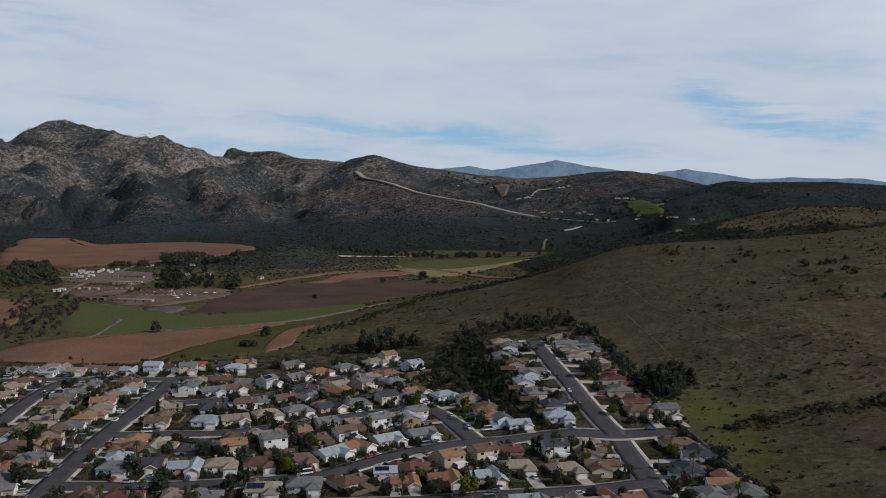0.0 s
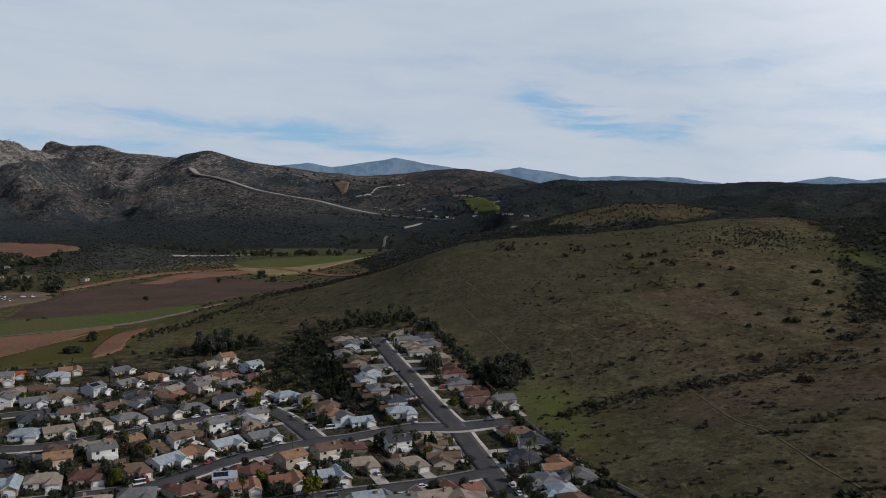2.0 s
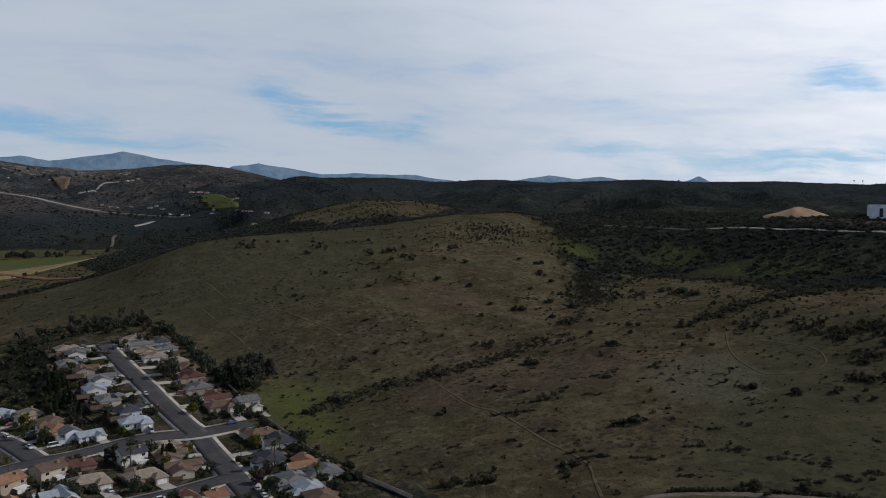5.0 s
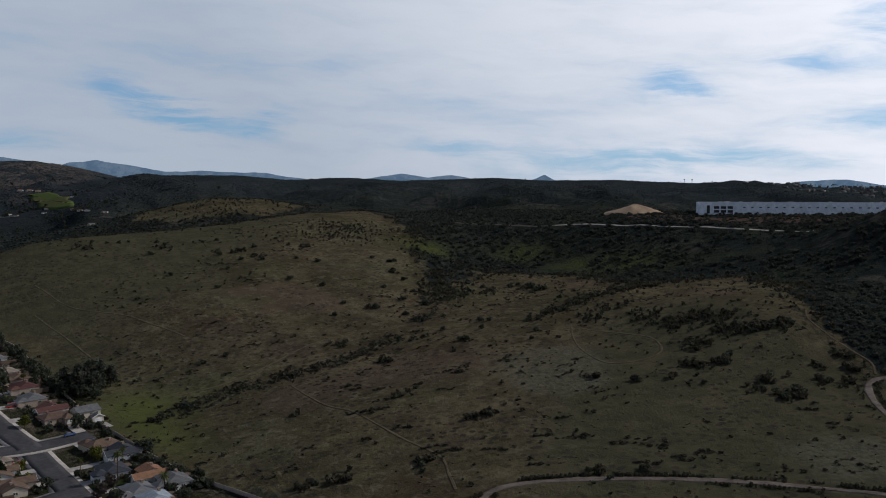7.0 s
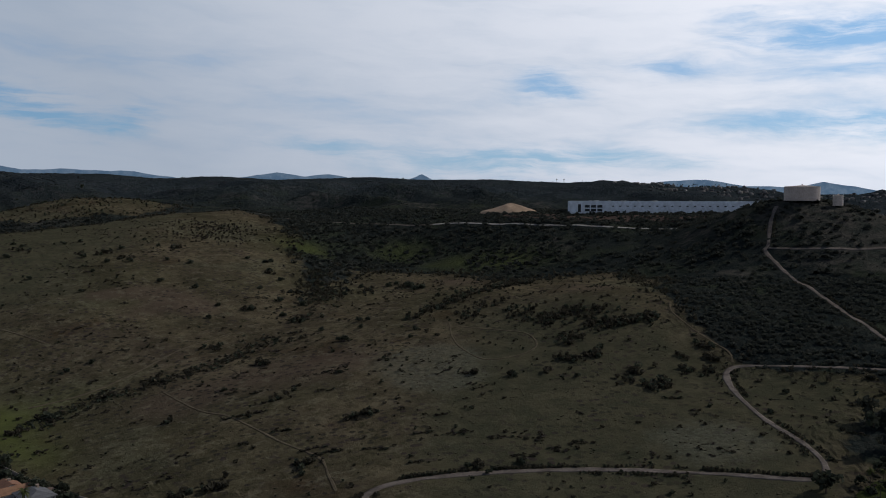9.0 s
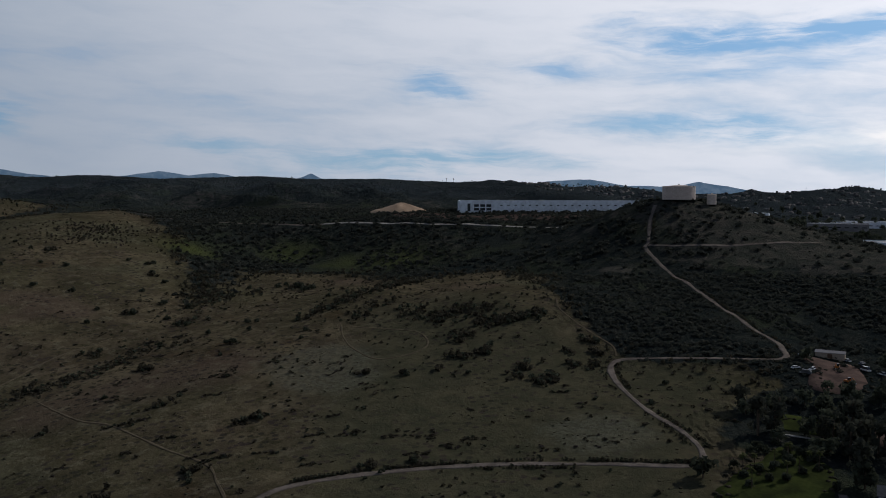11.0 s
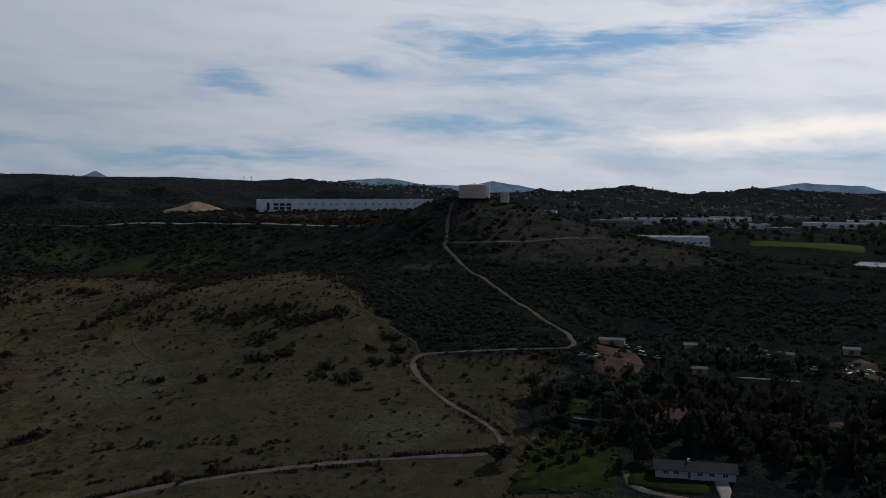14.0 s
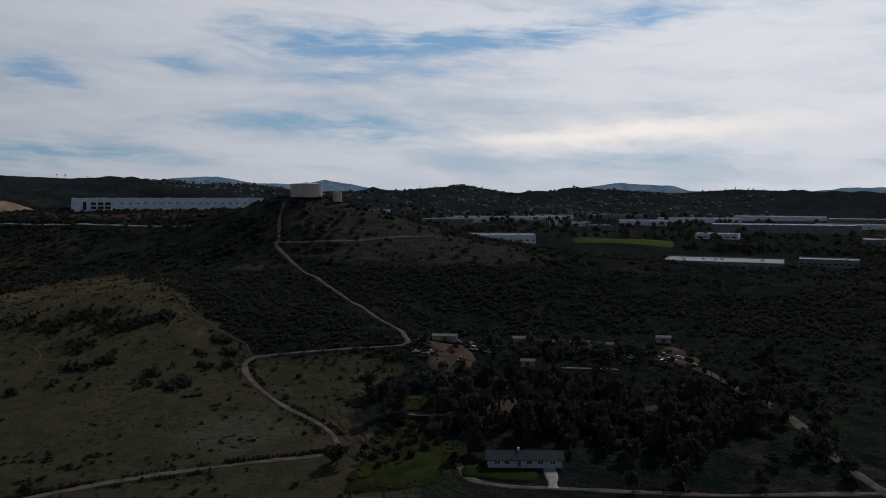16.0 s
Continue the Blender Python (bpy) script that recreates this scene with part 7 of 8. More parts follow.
# thickets: x, y, bushes, spread
THICKETS = [
    [(475, 494, 14, 10), (452, 510, 6, 5), (423, 360, 22, 16), (413, 325, 26, 18), (402, 296, 18, 12), (419, 392, 14, 10), (396, 390, 8, 8), (336, 508, 9, 4), (277, 458, 12, 8), (225, 435, 14, 9), (197, 435, 10, 7), (169, 431, 16, 7), (149, 422, 10, 4), (362, 249, 10, 6), (375, 245, 8, 5), (353, 199, 12, 6), (354, 213, 8, 6), (392, 189, 14, 8), (401, 208, 8, 6), (318, 279, 3, 2), (327, 260, 4, 2), (341, 251, 4, 2), (235, 204, 8, 3), (251, 195, 5, 2)],
    [(249, 284, 8, 5), (242, 287, 5, 4), (216, 331, 10, 5), (200, 266, 14, 5), (168, 279, 12, 6), (155, 282, 10, 5), (195, 365, 5, 4), (243, 339, 8, 6), (423, 612, 8, 4), (406, 584, 8, 4), (205, 756, 12, 9), (268, 728, 10, 8), (298, 694, 6, 5), (315, 691, 14, 9), (323, 669, 12, 7), (375, 679, 16, 12), (472, 756, 18, 16), (428, 717, 16, 14), (424, 297, 20, 14), (431, 279, 16, 12), (416, 258, 16, 10), (355, 465, 14, 10), (314, 424, 14, 9), (273, 401, 12, 8)],
    [(391, 353, 16, 12), (412, 307, 20, 14), (418, 291, 26, 12), (414, 268, 40, 12), (426, 257, 40, 10), (438, 250, 26, 9), (389, 267, 24, 9), (374, 245, 16, 7), (362, 255, 9, 5), (368, 216, 16, 8), (356, 199, 20, 8), (423, 207, 20, 7), (410, 195, 14, 5), (386, 198, 10, 5), (327, 261, 4, 2), (318, 279, 3, 2), (340, 250, 3, 2)],
    [(505, 400, 40, 14), (480, 398, 40, 14), (455, 397, 36, 12), (430, 395, 34, 12), (400, 390, 26, 10), (380, 384, 14, 8), (530, 420, 40, 18), (428, 552, 22, 9), (440, 570, 20, 9), (458, 580, 12, 9), (416, 530, 16, 6)],
]
rg = np.random.default_rng(77)
tx = np.concatenate([np.full(n, x) + rg.normal(size=n) * w * 0.5 for rows in THICKETS for x, y, n, w in rows])
ty = np.concatenate([np.full(n, y) + rg.normal(size=n) * w * 0.4 for rows in THICKETS for x, y, n, w in rows])
k = off_tracks(tx, ty, 3.5)
tx, ty = tx[k], ty[k]
leafy("thickets", tx, ty, rg.uniform(0.9, 2.1, len(tx)), "thickets of dark bushes on the grass slopes", 43)
# single rounded bushes: x, y, size
HILL_BUSHES = [(204, 621, 1.9), (243, 657, 1.9), (258, 604, 1.9), (287, 646, 1.9), (297, 686, 2.4), (307, 665, 2.4), (335, 697, 2.4), (322, 657, 2.4), (317, 596, 2.4), (329, 569, 2.4), (351, 651, 1.9), (375, 683, 2.4), (365, 691, 1.9), (364, 636, 2.4), (305, 509, 1.9), (337, 505, 2.8), (365, 512, 2.4), (374, 494, 2.4), (429, 614, 2.4), (412, 590, 2.4), (413, 625, 1.9), (372, 547, 1.9), (406, 565, 2.4), (247, 715, 2.4), (270, 741, 1.9), (316, 735, 1.9), (369, 724, 1.9), (299, 731, 1.9), (323, 526, 1.9), (341, 462, 2.4)]
MEADOW_BUSHES = [(317, 278, 1.6), (326, 259, 2.0), (340, 250, 1.7), (344, 234, 1.7), (375, 246, 2.2), (358, 254, 1.8), (471, 507, 3.2), (478, 494, 3.2), (473, 476, 2.8), (233, 207, 1.8), (234, 198, 1.5), (248, 193, 1.5), (193, 257, 1.7), (309, 337, 1.4), (336, 425, 2.2), (349, 402, 2.2), (327, 392, 1.7), (305, 376, 1.6), (281, 341, 1.5), (252, 342, 1.6), (236, 380, 1.7), (214, 486, 2.2), (198, 485, 2.2), (383, 147, 1.8), (353, 142, 1.8), (167, 434, 3.0), (151, 425, 2.5), (171, 431, 2.2)]
CANYON_BUSHES = [(372, 494, 2.2), (346, 481, 2.6), (344, 457, 2.6), (306, 434, 2.6), (325, 389, 2.6), (323, 392, 2.2), (456, 524, 2.6), (480, 508, 2.6), (479, 491, 3.4), (470, 477, 3.4), (475, 475, 3.4), (422, 506, 3.0), (419, 516, 2.6), (361, 417, 2.6), (365, 414, 2.2), (357, 361, 2.2), (343, 351, 1.8), (443, 426, 2.2), (202, 767, 2.2), (216, 770, 2.2), (225, 761, 1.8), (235, 759, 2.2), (244, 761, 1.8), (266, 752, 2.2)]
p = np.array([*HILL_BUSHES, *MEADOW_BUSHES, *CANYON_BUSHES])
p[:len(HILL_BUSHES), 2] *= 1.2
strew("round_bushes", p[:, 0], p[:, 1], p[:, 2], M["oak"], "single rounded dark bushes on the grass slopes", 52, 0.75, 60, 0.3)
# low mats of brush drawn out along the slope
MATS = [(219, 337), (223, 334), (212, 341), (242, 286), (251, 287), (247, 288), (217, 302), (254, 235), (258, 235), (263, 219), (273, 214), (270, 209), (280, 189), (212, 274), (209, 267), (214, 265), (202, 265), (225, 226), (248, 247), (243, 358), (236, 380), (235, 372), (278, 350), (280, 344), (308, 335), (267, 256), (324, 387), (310, 446), (323, 441), (265, 427), (275, 426), (233, 343), (257, 346), (260, 327), (224, 252), (199, 305), (268, 192), (256, 197), (346, 185), (352, 106)]
rg = np.random.default_rng(78)
p = np.repeat(np.array(MATS, float), 9, axis=0)
along = np.stack([p[:, 1], -p[:, 0]], 1) / np.linalg.norm(p, axis=1, keepdims=True)
p = p + along * rg.normal(size=(len(p), 1)) * 2.8 + rg.normal(size=p.shape) * 0.9
leafy("brush_mats", p[:, 0], p[:, 1], rg.uniform(0.7, 1.35, len(p)), "low mats of dark brush along the slope", 54, ("shrub", "oak", "brownleaf"), 0.55)
# gully and its bends
g = smooth_line([(156, 422), (187, 434), (220, 429), (247, 428), (286, 434), (321, 454), (343, 459), (373, 485), (400, 512), (425, 538), (448, 572), (464, 588)], 2.0)
rg = np.random.default_rng(5)
pick = rg.integers(0, len(g), 1000)
pick = pick[fbm(g[pick, 0], g[pick, 1], 24, 3, 64) > 0.5]
w = rg.normal(size=(len(pick), 2)) * (4.5 + 4 * (pick / len(g)) ** 1.6)[:, None]
leafy("gully_bushes", g[pick, 0] + w[:, 0], g[pick, 1] + w[:, 1], rg.uniform(0.5, 1.45, len(pick)) * (1 + 0.5 * (pick / len(g)) ** 2), "dark bushes crowding the dry gully", 44, flat=0.7)
# brown scrub patches on the grass hill, and bushes on the green knoll
spots = np.array([(440, 724, 30), (462, 765, 24)])
pick = rg.integers(0, 2, 260)
x, y = spots[pick, 0] + rg.normal(size=260) * spots[pick, 2], spots[pick, 1] + rg.normal(size=260) * spots[pick, 2]
leafy("brown_scrub", x, y, rg.uniform(0.6, 1.6, 260), "brownish scrub on the grass hill", 45, ("shrub", "brownleaf"))
x, y, rg = sow(22, 900, 17, 30, 1300, 1570, 60, 0.45)
leafy("green_knoll_bushes", x, y, rg.uniform(0.8, 2.2, len(x)), "scattered bushes on the green knoll", 46)
# bushes crowding the border between grass and scrub
x, y, rg = sow(19, 46000, -6, 78, 380, 1120, 45, 0.42)
g = grass_share(x, y)
k = (rg.random(len(x)) < (g * (1 - g) * 4) ** 1.5 * 0.55) & off_tracks(x, y, 3.5)
x, y = x[k], y[k]
strew("border_bushes", x, y, rg.uniform(0.8, 1.5, len(x)) ** 2.0, M["shrub"], "dark bushes thickening from grass into scrub", 49)
line = smooth_line(HILL_TRACKS["lower_track"][1], 1.5)
rg = np.random.default_rng(61)
way = np.gradient(line, axis=0)
side = np.stack([way[:, 1], -way[:, 0]], 1) / np.linalg.norm(way, axis=1, keepdims=True)
pick = rg.integers(0, len(line), 1500)
pick = pick[fbm(line[pick, 0], line[pick, 1], 30, 2, 62) > 0.47]
q = line[pick] + side[pick] * (rg.choice([-1, 1, 1], len(pick)) * rg.uniform(2.2, 4.6, len(pick)))[:, None]
low = line[(line[:, 0] < 300) & (line[:, 1] > 100)]
out = low / np.linalg.norm(low, axis=1, keepdims=True)
pick = rg.integers(0, len(low), 700)
pick = pick[fbm(low[pick, 0], low[pick, 1], 18, 2, 65) > 0.38]
q = np.concatenate([q, low[pick] + out[pick] * rg.uniform(2.0, 4.2, len(pick))[:, None]])
leafy("trackside_bushes", q[:, 0], q[:, 1], rg.uniform(0.35, 0.9, len(q)), "low dark bushes along the dirt track", 47)
# thick scrub on canyon, ridge and hill faces
x, y, rg = sow(13, 60000, -6, 118, 380, 1350, 70, 0.3)
chance = (1 - grass_share(x, y)) ** 1.6 * np.clip((fbm(x, y, 140, 4, 71) - 0.3) * 4, 0.35, 1) * (land(x, y) > 16) * (1 - 0.65 * thin_scrub(x, y)) * (1 - blots(x, y, GLADES)) * ~((x > 0.968 * np.hypot(x, y)) & (np.hypot(x, y) > 930))
k = (rg.random(len(x)) < chance) & off_tracks(x, y, 3.5)
x, y = x[k], y[k]
size, close = rg.uniform(0.8, 1.75, len(x)) ** 2.2, np.hypot(x, y) < 610
strew("lower_canyon_scrub", x[close], y[close], size[close] * 0.8, M["chaparral"], "thick dark chaparral on the lower slopes", 48, 0.65)
strew("canyon_scrub", x[~close], y[~close], size[~close], M["chaparral"], "thick dark chaparral on the canyon slopes", 50, 0.7, 13, 0.5)
x, y, rg = sow(20, 10000, 60, 110, 395, 640, 40, 0.32)
k = (rg.random(len(x)) < (1 - grass_share(x, y)) ** 2 * (1 - 0.6 * thin_scrub(x, y))) & off_tracks(x, y, 3.5) & (np.hypot(x, y) > np.where(np.degrees(np.arctan2(x, y)) > 77, 500, 395))
strew("dense_chaparral", x[k], y[k], rg.uniform(0.8, 1.6, k.sum()) ** 1.6, M["chaparral"], "dense dark chaparral below the tank hill", 56, 0.7, 14, 0.5)
x, y, rg = sow(14, 19000, -32, 22, 1350, 3000, 110, 0.36)
k = (land(x, y) > 16) & ~is_grass(x, y)
x, y = x[k], y[k]
scrub("mountain_scrub", x, y, rg.uniform(1.2, 2.1, len(x)) ** 2, M["hazy_sagebrush"], "dark chaparral on the mountain slopes", 0.45, True)
x, y, rg = sow(16, 12000, 18, 100, 1350, 3300, 120, 0.4)
k = (land(x, y) > 64) & ~is_grass(x, y)
x, y = x[k], y[k]
scrub("rim_scrub", x, y, rg.uniform(1.4, 3.4, len(x)), M["chaparral"], "dark chaparral on the far rim", 0.4, True)
x, y, rg = sow(18, 3000, -15, -3, 1250, 1650, 60, 0.3)
for poly in VALLEY_FIELDS:
    k = ~inside(poly, x, y)
    x, y = x[k], y[k]
scrub("knoll_scrub", x, y, rg.uniform(0.8, 2.8, len(x)), M["chaparral"], "dark bushes on the brown knoll", 0.7, True)
x, y, rg = sow(17, 5200, -32, 8, 640, 1700, 90, 0.5)
k = ~is_grass(x, y) & (land(x, y) < 20)
for poly in VALLEY_FIELDS:
    k &= ~inside(poly, x, y)
x, y = x[k], y[k]
scrub("valley_bushes", x, y, rg.uniform(0.8, 2.4, len(x)), M["shrub"], "scattered bushes along the valley fields")


# ---- granite boulders on knobs and crests ----
def boulders(name, seed, count, b0, b1, d0, d1, rise, label):
    rg = np.random.default_rng(seed)
    b, d = np.radians(rg.uniform(b0, b1, count)), rg.uniform(d0, d1, count)
    x, y = d * np.sin(b), d * np.cos(b)
    likely = np.clip((fbm(x, y, 60, 3, seed) - 0.47) * 7, 0, 1) * np.clip((fbm(x, y, 420, 3, seed + 1) - 0.36) * 5, 0.05, 1)
    k = rg.random(count) < likely
    x, y, count = x[k], y[k], k.sum()
    z = land(x, y)
    around = sum(land(x + 70 * math.cos(a), y + 70 * math.sin(a)) for a in (0.4, 2.5, 4.6)) / 3
    chance = np.clip((z - around - 1.0) / 14, 0, 1) * np.clip((z - rise) / 110, 0.15, 1) * (z > 60)
    k = rg.random(count) < chance
    x, y, z = x[k], y[k], z[k]
    size = rg.uniform(0.65, 1.5, len(x)) ** 2.2
    bm = bmesh.new()
    bmesh.ops.create_icosphere(bm, subdivisions=1, radius=1.0)
    bm.verts.ensure_lookup_table()
    unit, f = np.array([q.co for q in bm.verts]), np.array([[q.index for q in face.verts] for face in bm.faces])
    bm.free()
    v = unit[None] * rg.uniform(0.55, 1.25, (len(x), len(unit), 1)) * size[:, None, None] * np.array([1.15, 1.0, 0.85])
    v += np.stack([x, y, z + size * 0.25], 1)[:, None, :]
    faces = (f[None] + (np.arange(len(x)) * len(unit))[:, None, None]).reshape(-1, 3)
    tagged(part(name, mesh_from(name, v.reshape(-1, 3), faces, [M["boulder"]]), None), label, "boulders", kind="stuff")


boulders("mountain_boulders", 91, 150000, -31, 0, 2150, 4420, 90, "pale granite boulders strewn over the mountain's knobs")
boulders("knob_boulders", 92, 40000, -12, 3, 1900, 3420, 60, "pale granite boulders round the rocky knob")


# ---- the tanks on the hill ----
def make_tank(name, x, y, z, radius, tall, label):
    t = empty(name, pose(x, y, z))
    tagged(t, label, "water tank")
    bm = bmesh.new()
    bmesh.ops.create_cone(bm, cap_ends=True, segments=48, radius1=radius, radius2=radius, depth=tall)
    bmesh.ops.translate(bm, verts=bm.verts, vec=(0, 0, tall / 2))
    part("shell", bm, M["tank"], t)
    bm = bmesh.new()
    bmesh.ops.create_cone(bm, cap_ends=True, segments=48, radius1=radius + 0.2, radius2=0.6, depth=radius * 0.09)
    bmesh.ops.translate(bm, verts=bm.verts, vec=(0, 0, tall + radius * 0.045))
    part("roof", bm, M["tank"], t)
    bm = bmesh.new()
    for dx in (-0.3, 0.3):
        add_box(bm, (dx - 0.04, -radius - 0.3, 0), (dx + 0.04, -radius - 0.22, tall + 0.6))
    for k in range(int(tall / 0.6)):
        add_box(bm, (-0.3, -radius - 0.28, k * 0.6 + 0.3), (0.3, -radius - 0.24, k * 0.6 + 0.34))
    part("ladder", bm, M["trim"], t)
    part("vent", box((-0.5, -0.5, tall + radius * 0.08), (0.5, 0.5, tall + radius * 0.08 + 0.8), 0.1), M["tank"], t)


x, y = spot(69.55, 800)
make_tank("water_tank", x, y, 113.4, 14.7, 12.2, "broad tan steel water tank on the hilltop")
x, y = spot(71.6, 790)
make_tank("small_water_tank", x, y, 109.2, 4.1, 9.0, "small tan steel water tank on the hilltop")


# ---- sheds, warehouses and works ----
def works(name, x, y, turn, w, d, h, wall, label, bays=0, units=4, band=True, sink=1.5, z=None):
    """A flat-roofed hall with parapet, window bays and roof units; its front faces -y."""
    b = empty(name, pose(x, y, (height(x, y) if z is None else z), 0, 0, turn))
    tagged(b, label, "industrial building")
    part("wall", box((-w / 2, -d / 2, -sink), (w / 2, d / 2, h)), M[wall], b)
    part("roof", box((-w / 2 + 0.4, -d / 2 + 0.4, h - 0.3), (w / 2 - 0.4, d / 2 - 0.4, h + 0.05)), M["white_roof"], b)
    bm = bmesh.new()
    for lo, hi in (((-w / 2, -d / 2, h), (w / 2, -d / 2 + 0.4, h + 0.9)), ((-w / 2, d / 2 - 0.4, h), (w / 2, d / 2, h + 0.9)), ((-w / 2, -d / 2 + 0.4, h), (-w / 2 + 0.4, d / 2 - 0.4, h + 0.9)), ((w / 2 - 0.4, -d / 2 + 0.4, h), (w / 2, d / 2 - 0.4, h + 0.9))):
        add_box(bm, lo, hi)
    part("parapet", bm, M[wall], b)
    rr = random.Random(int(w * 10 + d))
    for k in range(units):
        ux, uy = rr.uniform(-w * 0.42, w * 0.42), rr.uniform(-d * 0.3, d * 0.3)
        part("rooftop_unit", box((ux - 1.6, uy - 1.2, h), (ux + 1.6, uy + 1.2, h + 1.7), 0.08), M["trim"], b)
    for k in range(bays):
        bx = -w / 2 + w * (k + 0.5) / bays
        ww = min(w / bays * 0.55, 6)
        part("window", box((bx - ww / 2, -d / 2 - 0.08, h * 0.42), (bx + ww / 2, -d / 2 + 0.05, h * 0.42 + (1.4 if band else h * 0.35))), M["glass"], b)
    return b


def facing(bearing):
    """The turn that sets a front towards the hovering point."""
    return -bearing


# the long white warehouse on the mesa
(ax, ay), (bx, by) = spot(54.95, 1030), spot(67.5, 1048)
long = math.hypot(bx - ax, by - ay)
ware_turn = math.degrees(math.atan2(by - ay, bx - ax))
ux, uy = (bx - ax) / long, (by - ay) / long
wx, wy = (ax + bx) / 2 - uy * 45, (ay + by) / 2 + ux * 45
ware = works("warehouse", wx, wy, ware_turn, long, 90, 13.2, "warehouse", "long white tilt-up concrete warehouse with a glazed corner", 0, 14, z=96.2, sink=6)
for k in range(3):
    for row in (2.2, 6.6):
        part("entrance_window", box((-long / 2 + 20 + k * 7.5, -45.1, row), (-long / 2 + 26 + k * 7.5, -44.9, row + 3.2)), M["glass"], ware)
part("corner_glazing", box((-long / 2 + 12, -45.12, 1.2), (-long / 2 + 15.5, -44.9, 10.6)), M["glass"], ware)
for k in range(20):
    part("high_window", box((-long / 2 + 52 + k * 8.6, -45.06, 8.0), (-long / 2 + 54.6 + k * 8.6, -44.9, 9.2)), M["glass"], ware)
for k in range(9):
    part("dock_door", box((-long / 2 + 60 + k * 17, -45.05, 0.2), (-long / 2 + 61.6 + k * 17, -44.9, 2.6)), M["grey_wall"], ware)


def mound(name, x, y, rx, ry, tall, turn, label):
    n, k = 40, 14
    a, s = np.meshgrid(np.linspace(0, math.tau, n, endpoint=False), np.linspace(0, 1, k))
    px, py = np.cos(a) * s * rx, np.sin(a) * s * ry
    h = tall * np.clip(1 - s ** 1.15, 0, 1) ** 0.8 * (0.35 + 1.2 * fbm(px + 50, py + 50, 24, 5, 61)) * (1 - 0.5 * px / rx) - s * 1.5
    j, i = np.meshgrid(np.arange(k - 1), np.arange(n), indexing="ij")
    f = np.stack([j * n + i, (j + 1) * n + i, (j + 1) * n + (i + 1) % n, j * n + (i + 1) % n], -1).reshape(-1, 4)
    ob = part(name, mesh_from(name, np.stack([px, py, h], -1).reshape(-1, 3), f, [M["mound"]], True), None)
    ob.matrix_basis = pose(x, y, height(x, y), 0, 0, turn)
    tagged(ob, label, "earth mound")


M["pink_earth"] = material("pink_earth", (0.13, 0.09, 0.074), 0.95, (0.07, 0.052, 0.044), 0.12, 0.05, spec=0.0)
# lawn green darkened and mottled: the trees' shade is put into the colour
M["shaded_ranch_grass"] = material("shaded_ranch_grass", (0.043, 0.053, 0.016), 0.95, (0.021, 0.026, 0.011), 0.12, 0.05, spec=0.0)
M["ranch_wall"] = material("ranch_wall_paint", (0.33, 0.38, 0.45), 0.85, (0.28, 0.32, 0.38), 0.4)
M["turf"] = material("mown_turf", (0.082, 0.1, 0.03), 0.95, (0.07, 0.082, 0.03), 0.02, 0.05, spec=0.0)
M["digger_paint"] = material("digger_paint", (0.4, 0.14, 0.03), 0.5, scale=1.0)
M["mound"] = material("graded_earth", (0.42, 0.3, 0.2), 0.95, (0.33, 0.23, 0.15), 0.1, 0.1)
x, y = spot(51.2, 1035)
mound("soil_mound", x, y, 42, 22, 9.5, -51, "pale orange heap of graded earth beside the warehouse")

field("graded_bank", polar_poly([(50.4, 965), (53, 945), (58, 935), (63, 935), (64.5, 975), (60, 990), (54, 1000), (50.8, 1006)]), M["brown_soil"], "bare graded bank below the warehouse", 0.5, 6, 12)
# works in the valley beyond the ridge: bearing, distance, width, depth, height, wall, bays, label
WORKS = [
    (82.7, 1010, 80, 50, 10.5, "warehouse", 12, "white flat-roofed works hall with a row of windows"), (97.2, 800, 105, 60, 6.5, "grey_wall", 14, "low grey office block with a pale roof"),
    (103.4, 860, 52, 30, 7.5, "grey_wall", 9, "low tan office block with a pale roof"), (82.9, 1950, 285, 60, 11, "warehouse", 0, "long white flat-roofed warehouse"),
    (100.7, 1500, 230, 80, 15, "grey_wall", 0, "large grey warehouse with a pale roof"), (92.3, 1750, 110, 60, 12, "warehouse", 12, "white works hall with window bands"),
    (78.9, 1350, 90, 45, 9, "grey_wall", 8, "grey flat-roofed works hall"), (80.2, 1600, 70, 40, 9, "warehouse", 6, "pale flat-roofed works hall"), (84.6, 1550, 60, 40, 9, "grey_wall", 6, "grey flat-roofed works hall"),
    (87.3, 1650, 80, 40, 9, "warehouse", 8, "pale flat-roofed works hall"), (89.4, 1450, 50, 40, 8, "grey_wall", 5, "grey flat-roofed works hall"), (95.5, 2050, 190, 70, 11, "warehouse", 0, "long pale flat-roofed warehouse"),
    (100.5, 2300, 220, 80, 12, "warehouse", 0, "long white flat-roofed warehouse"), (105.8, 2000, 180, 80, 12, "grey_wall", 0, "long grey flat-roofed warehouse"), (104.5, 1750, 120, 50, 9, "warehouse", 6, "pale flat-roofed works hall"),
    (106.8, 1250, 70, 50, 8, "grey_wall", 6, "grey flat-roofed works hall"), (90.2, 2300, 150, 70, 11, "grey_wall", 0, "long grey flat-roofed warehouse"), (74.2, 1010, 32, 26, 10, "warehouse", 5, "white two-storey office block"), (86.0, 2250, 120, 60, 10, "warehouse", 0, "long white flat-roofed warehouse"),
    (96.8, 1300, 60, 40, 8, "warehouse", 6, "pale flat-roofed works hall"), (109, 900, 60, 40, 8, "warehouse", 6, "pale flat-roofed works hall"),
]
for b, d, w, dp, h, wall, bays, label in WORKS:
    x, y = spot(b, d + dp / 2)
    works("works_hall", x, y, facing(b) + rng.uniform(-6, 6), w, dp, h, wall, label, bays, max(3, int(w / 16)))
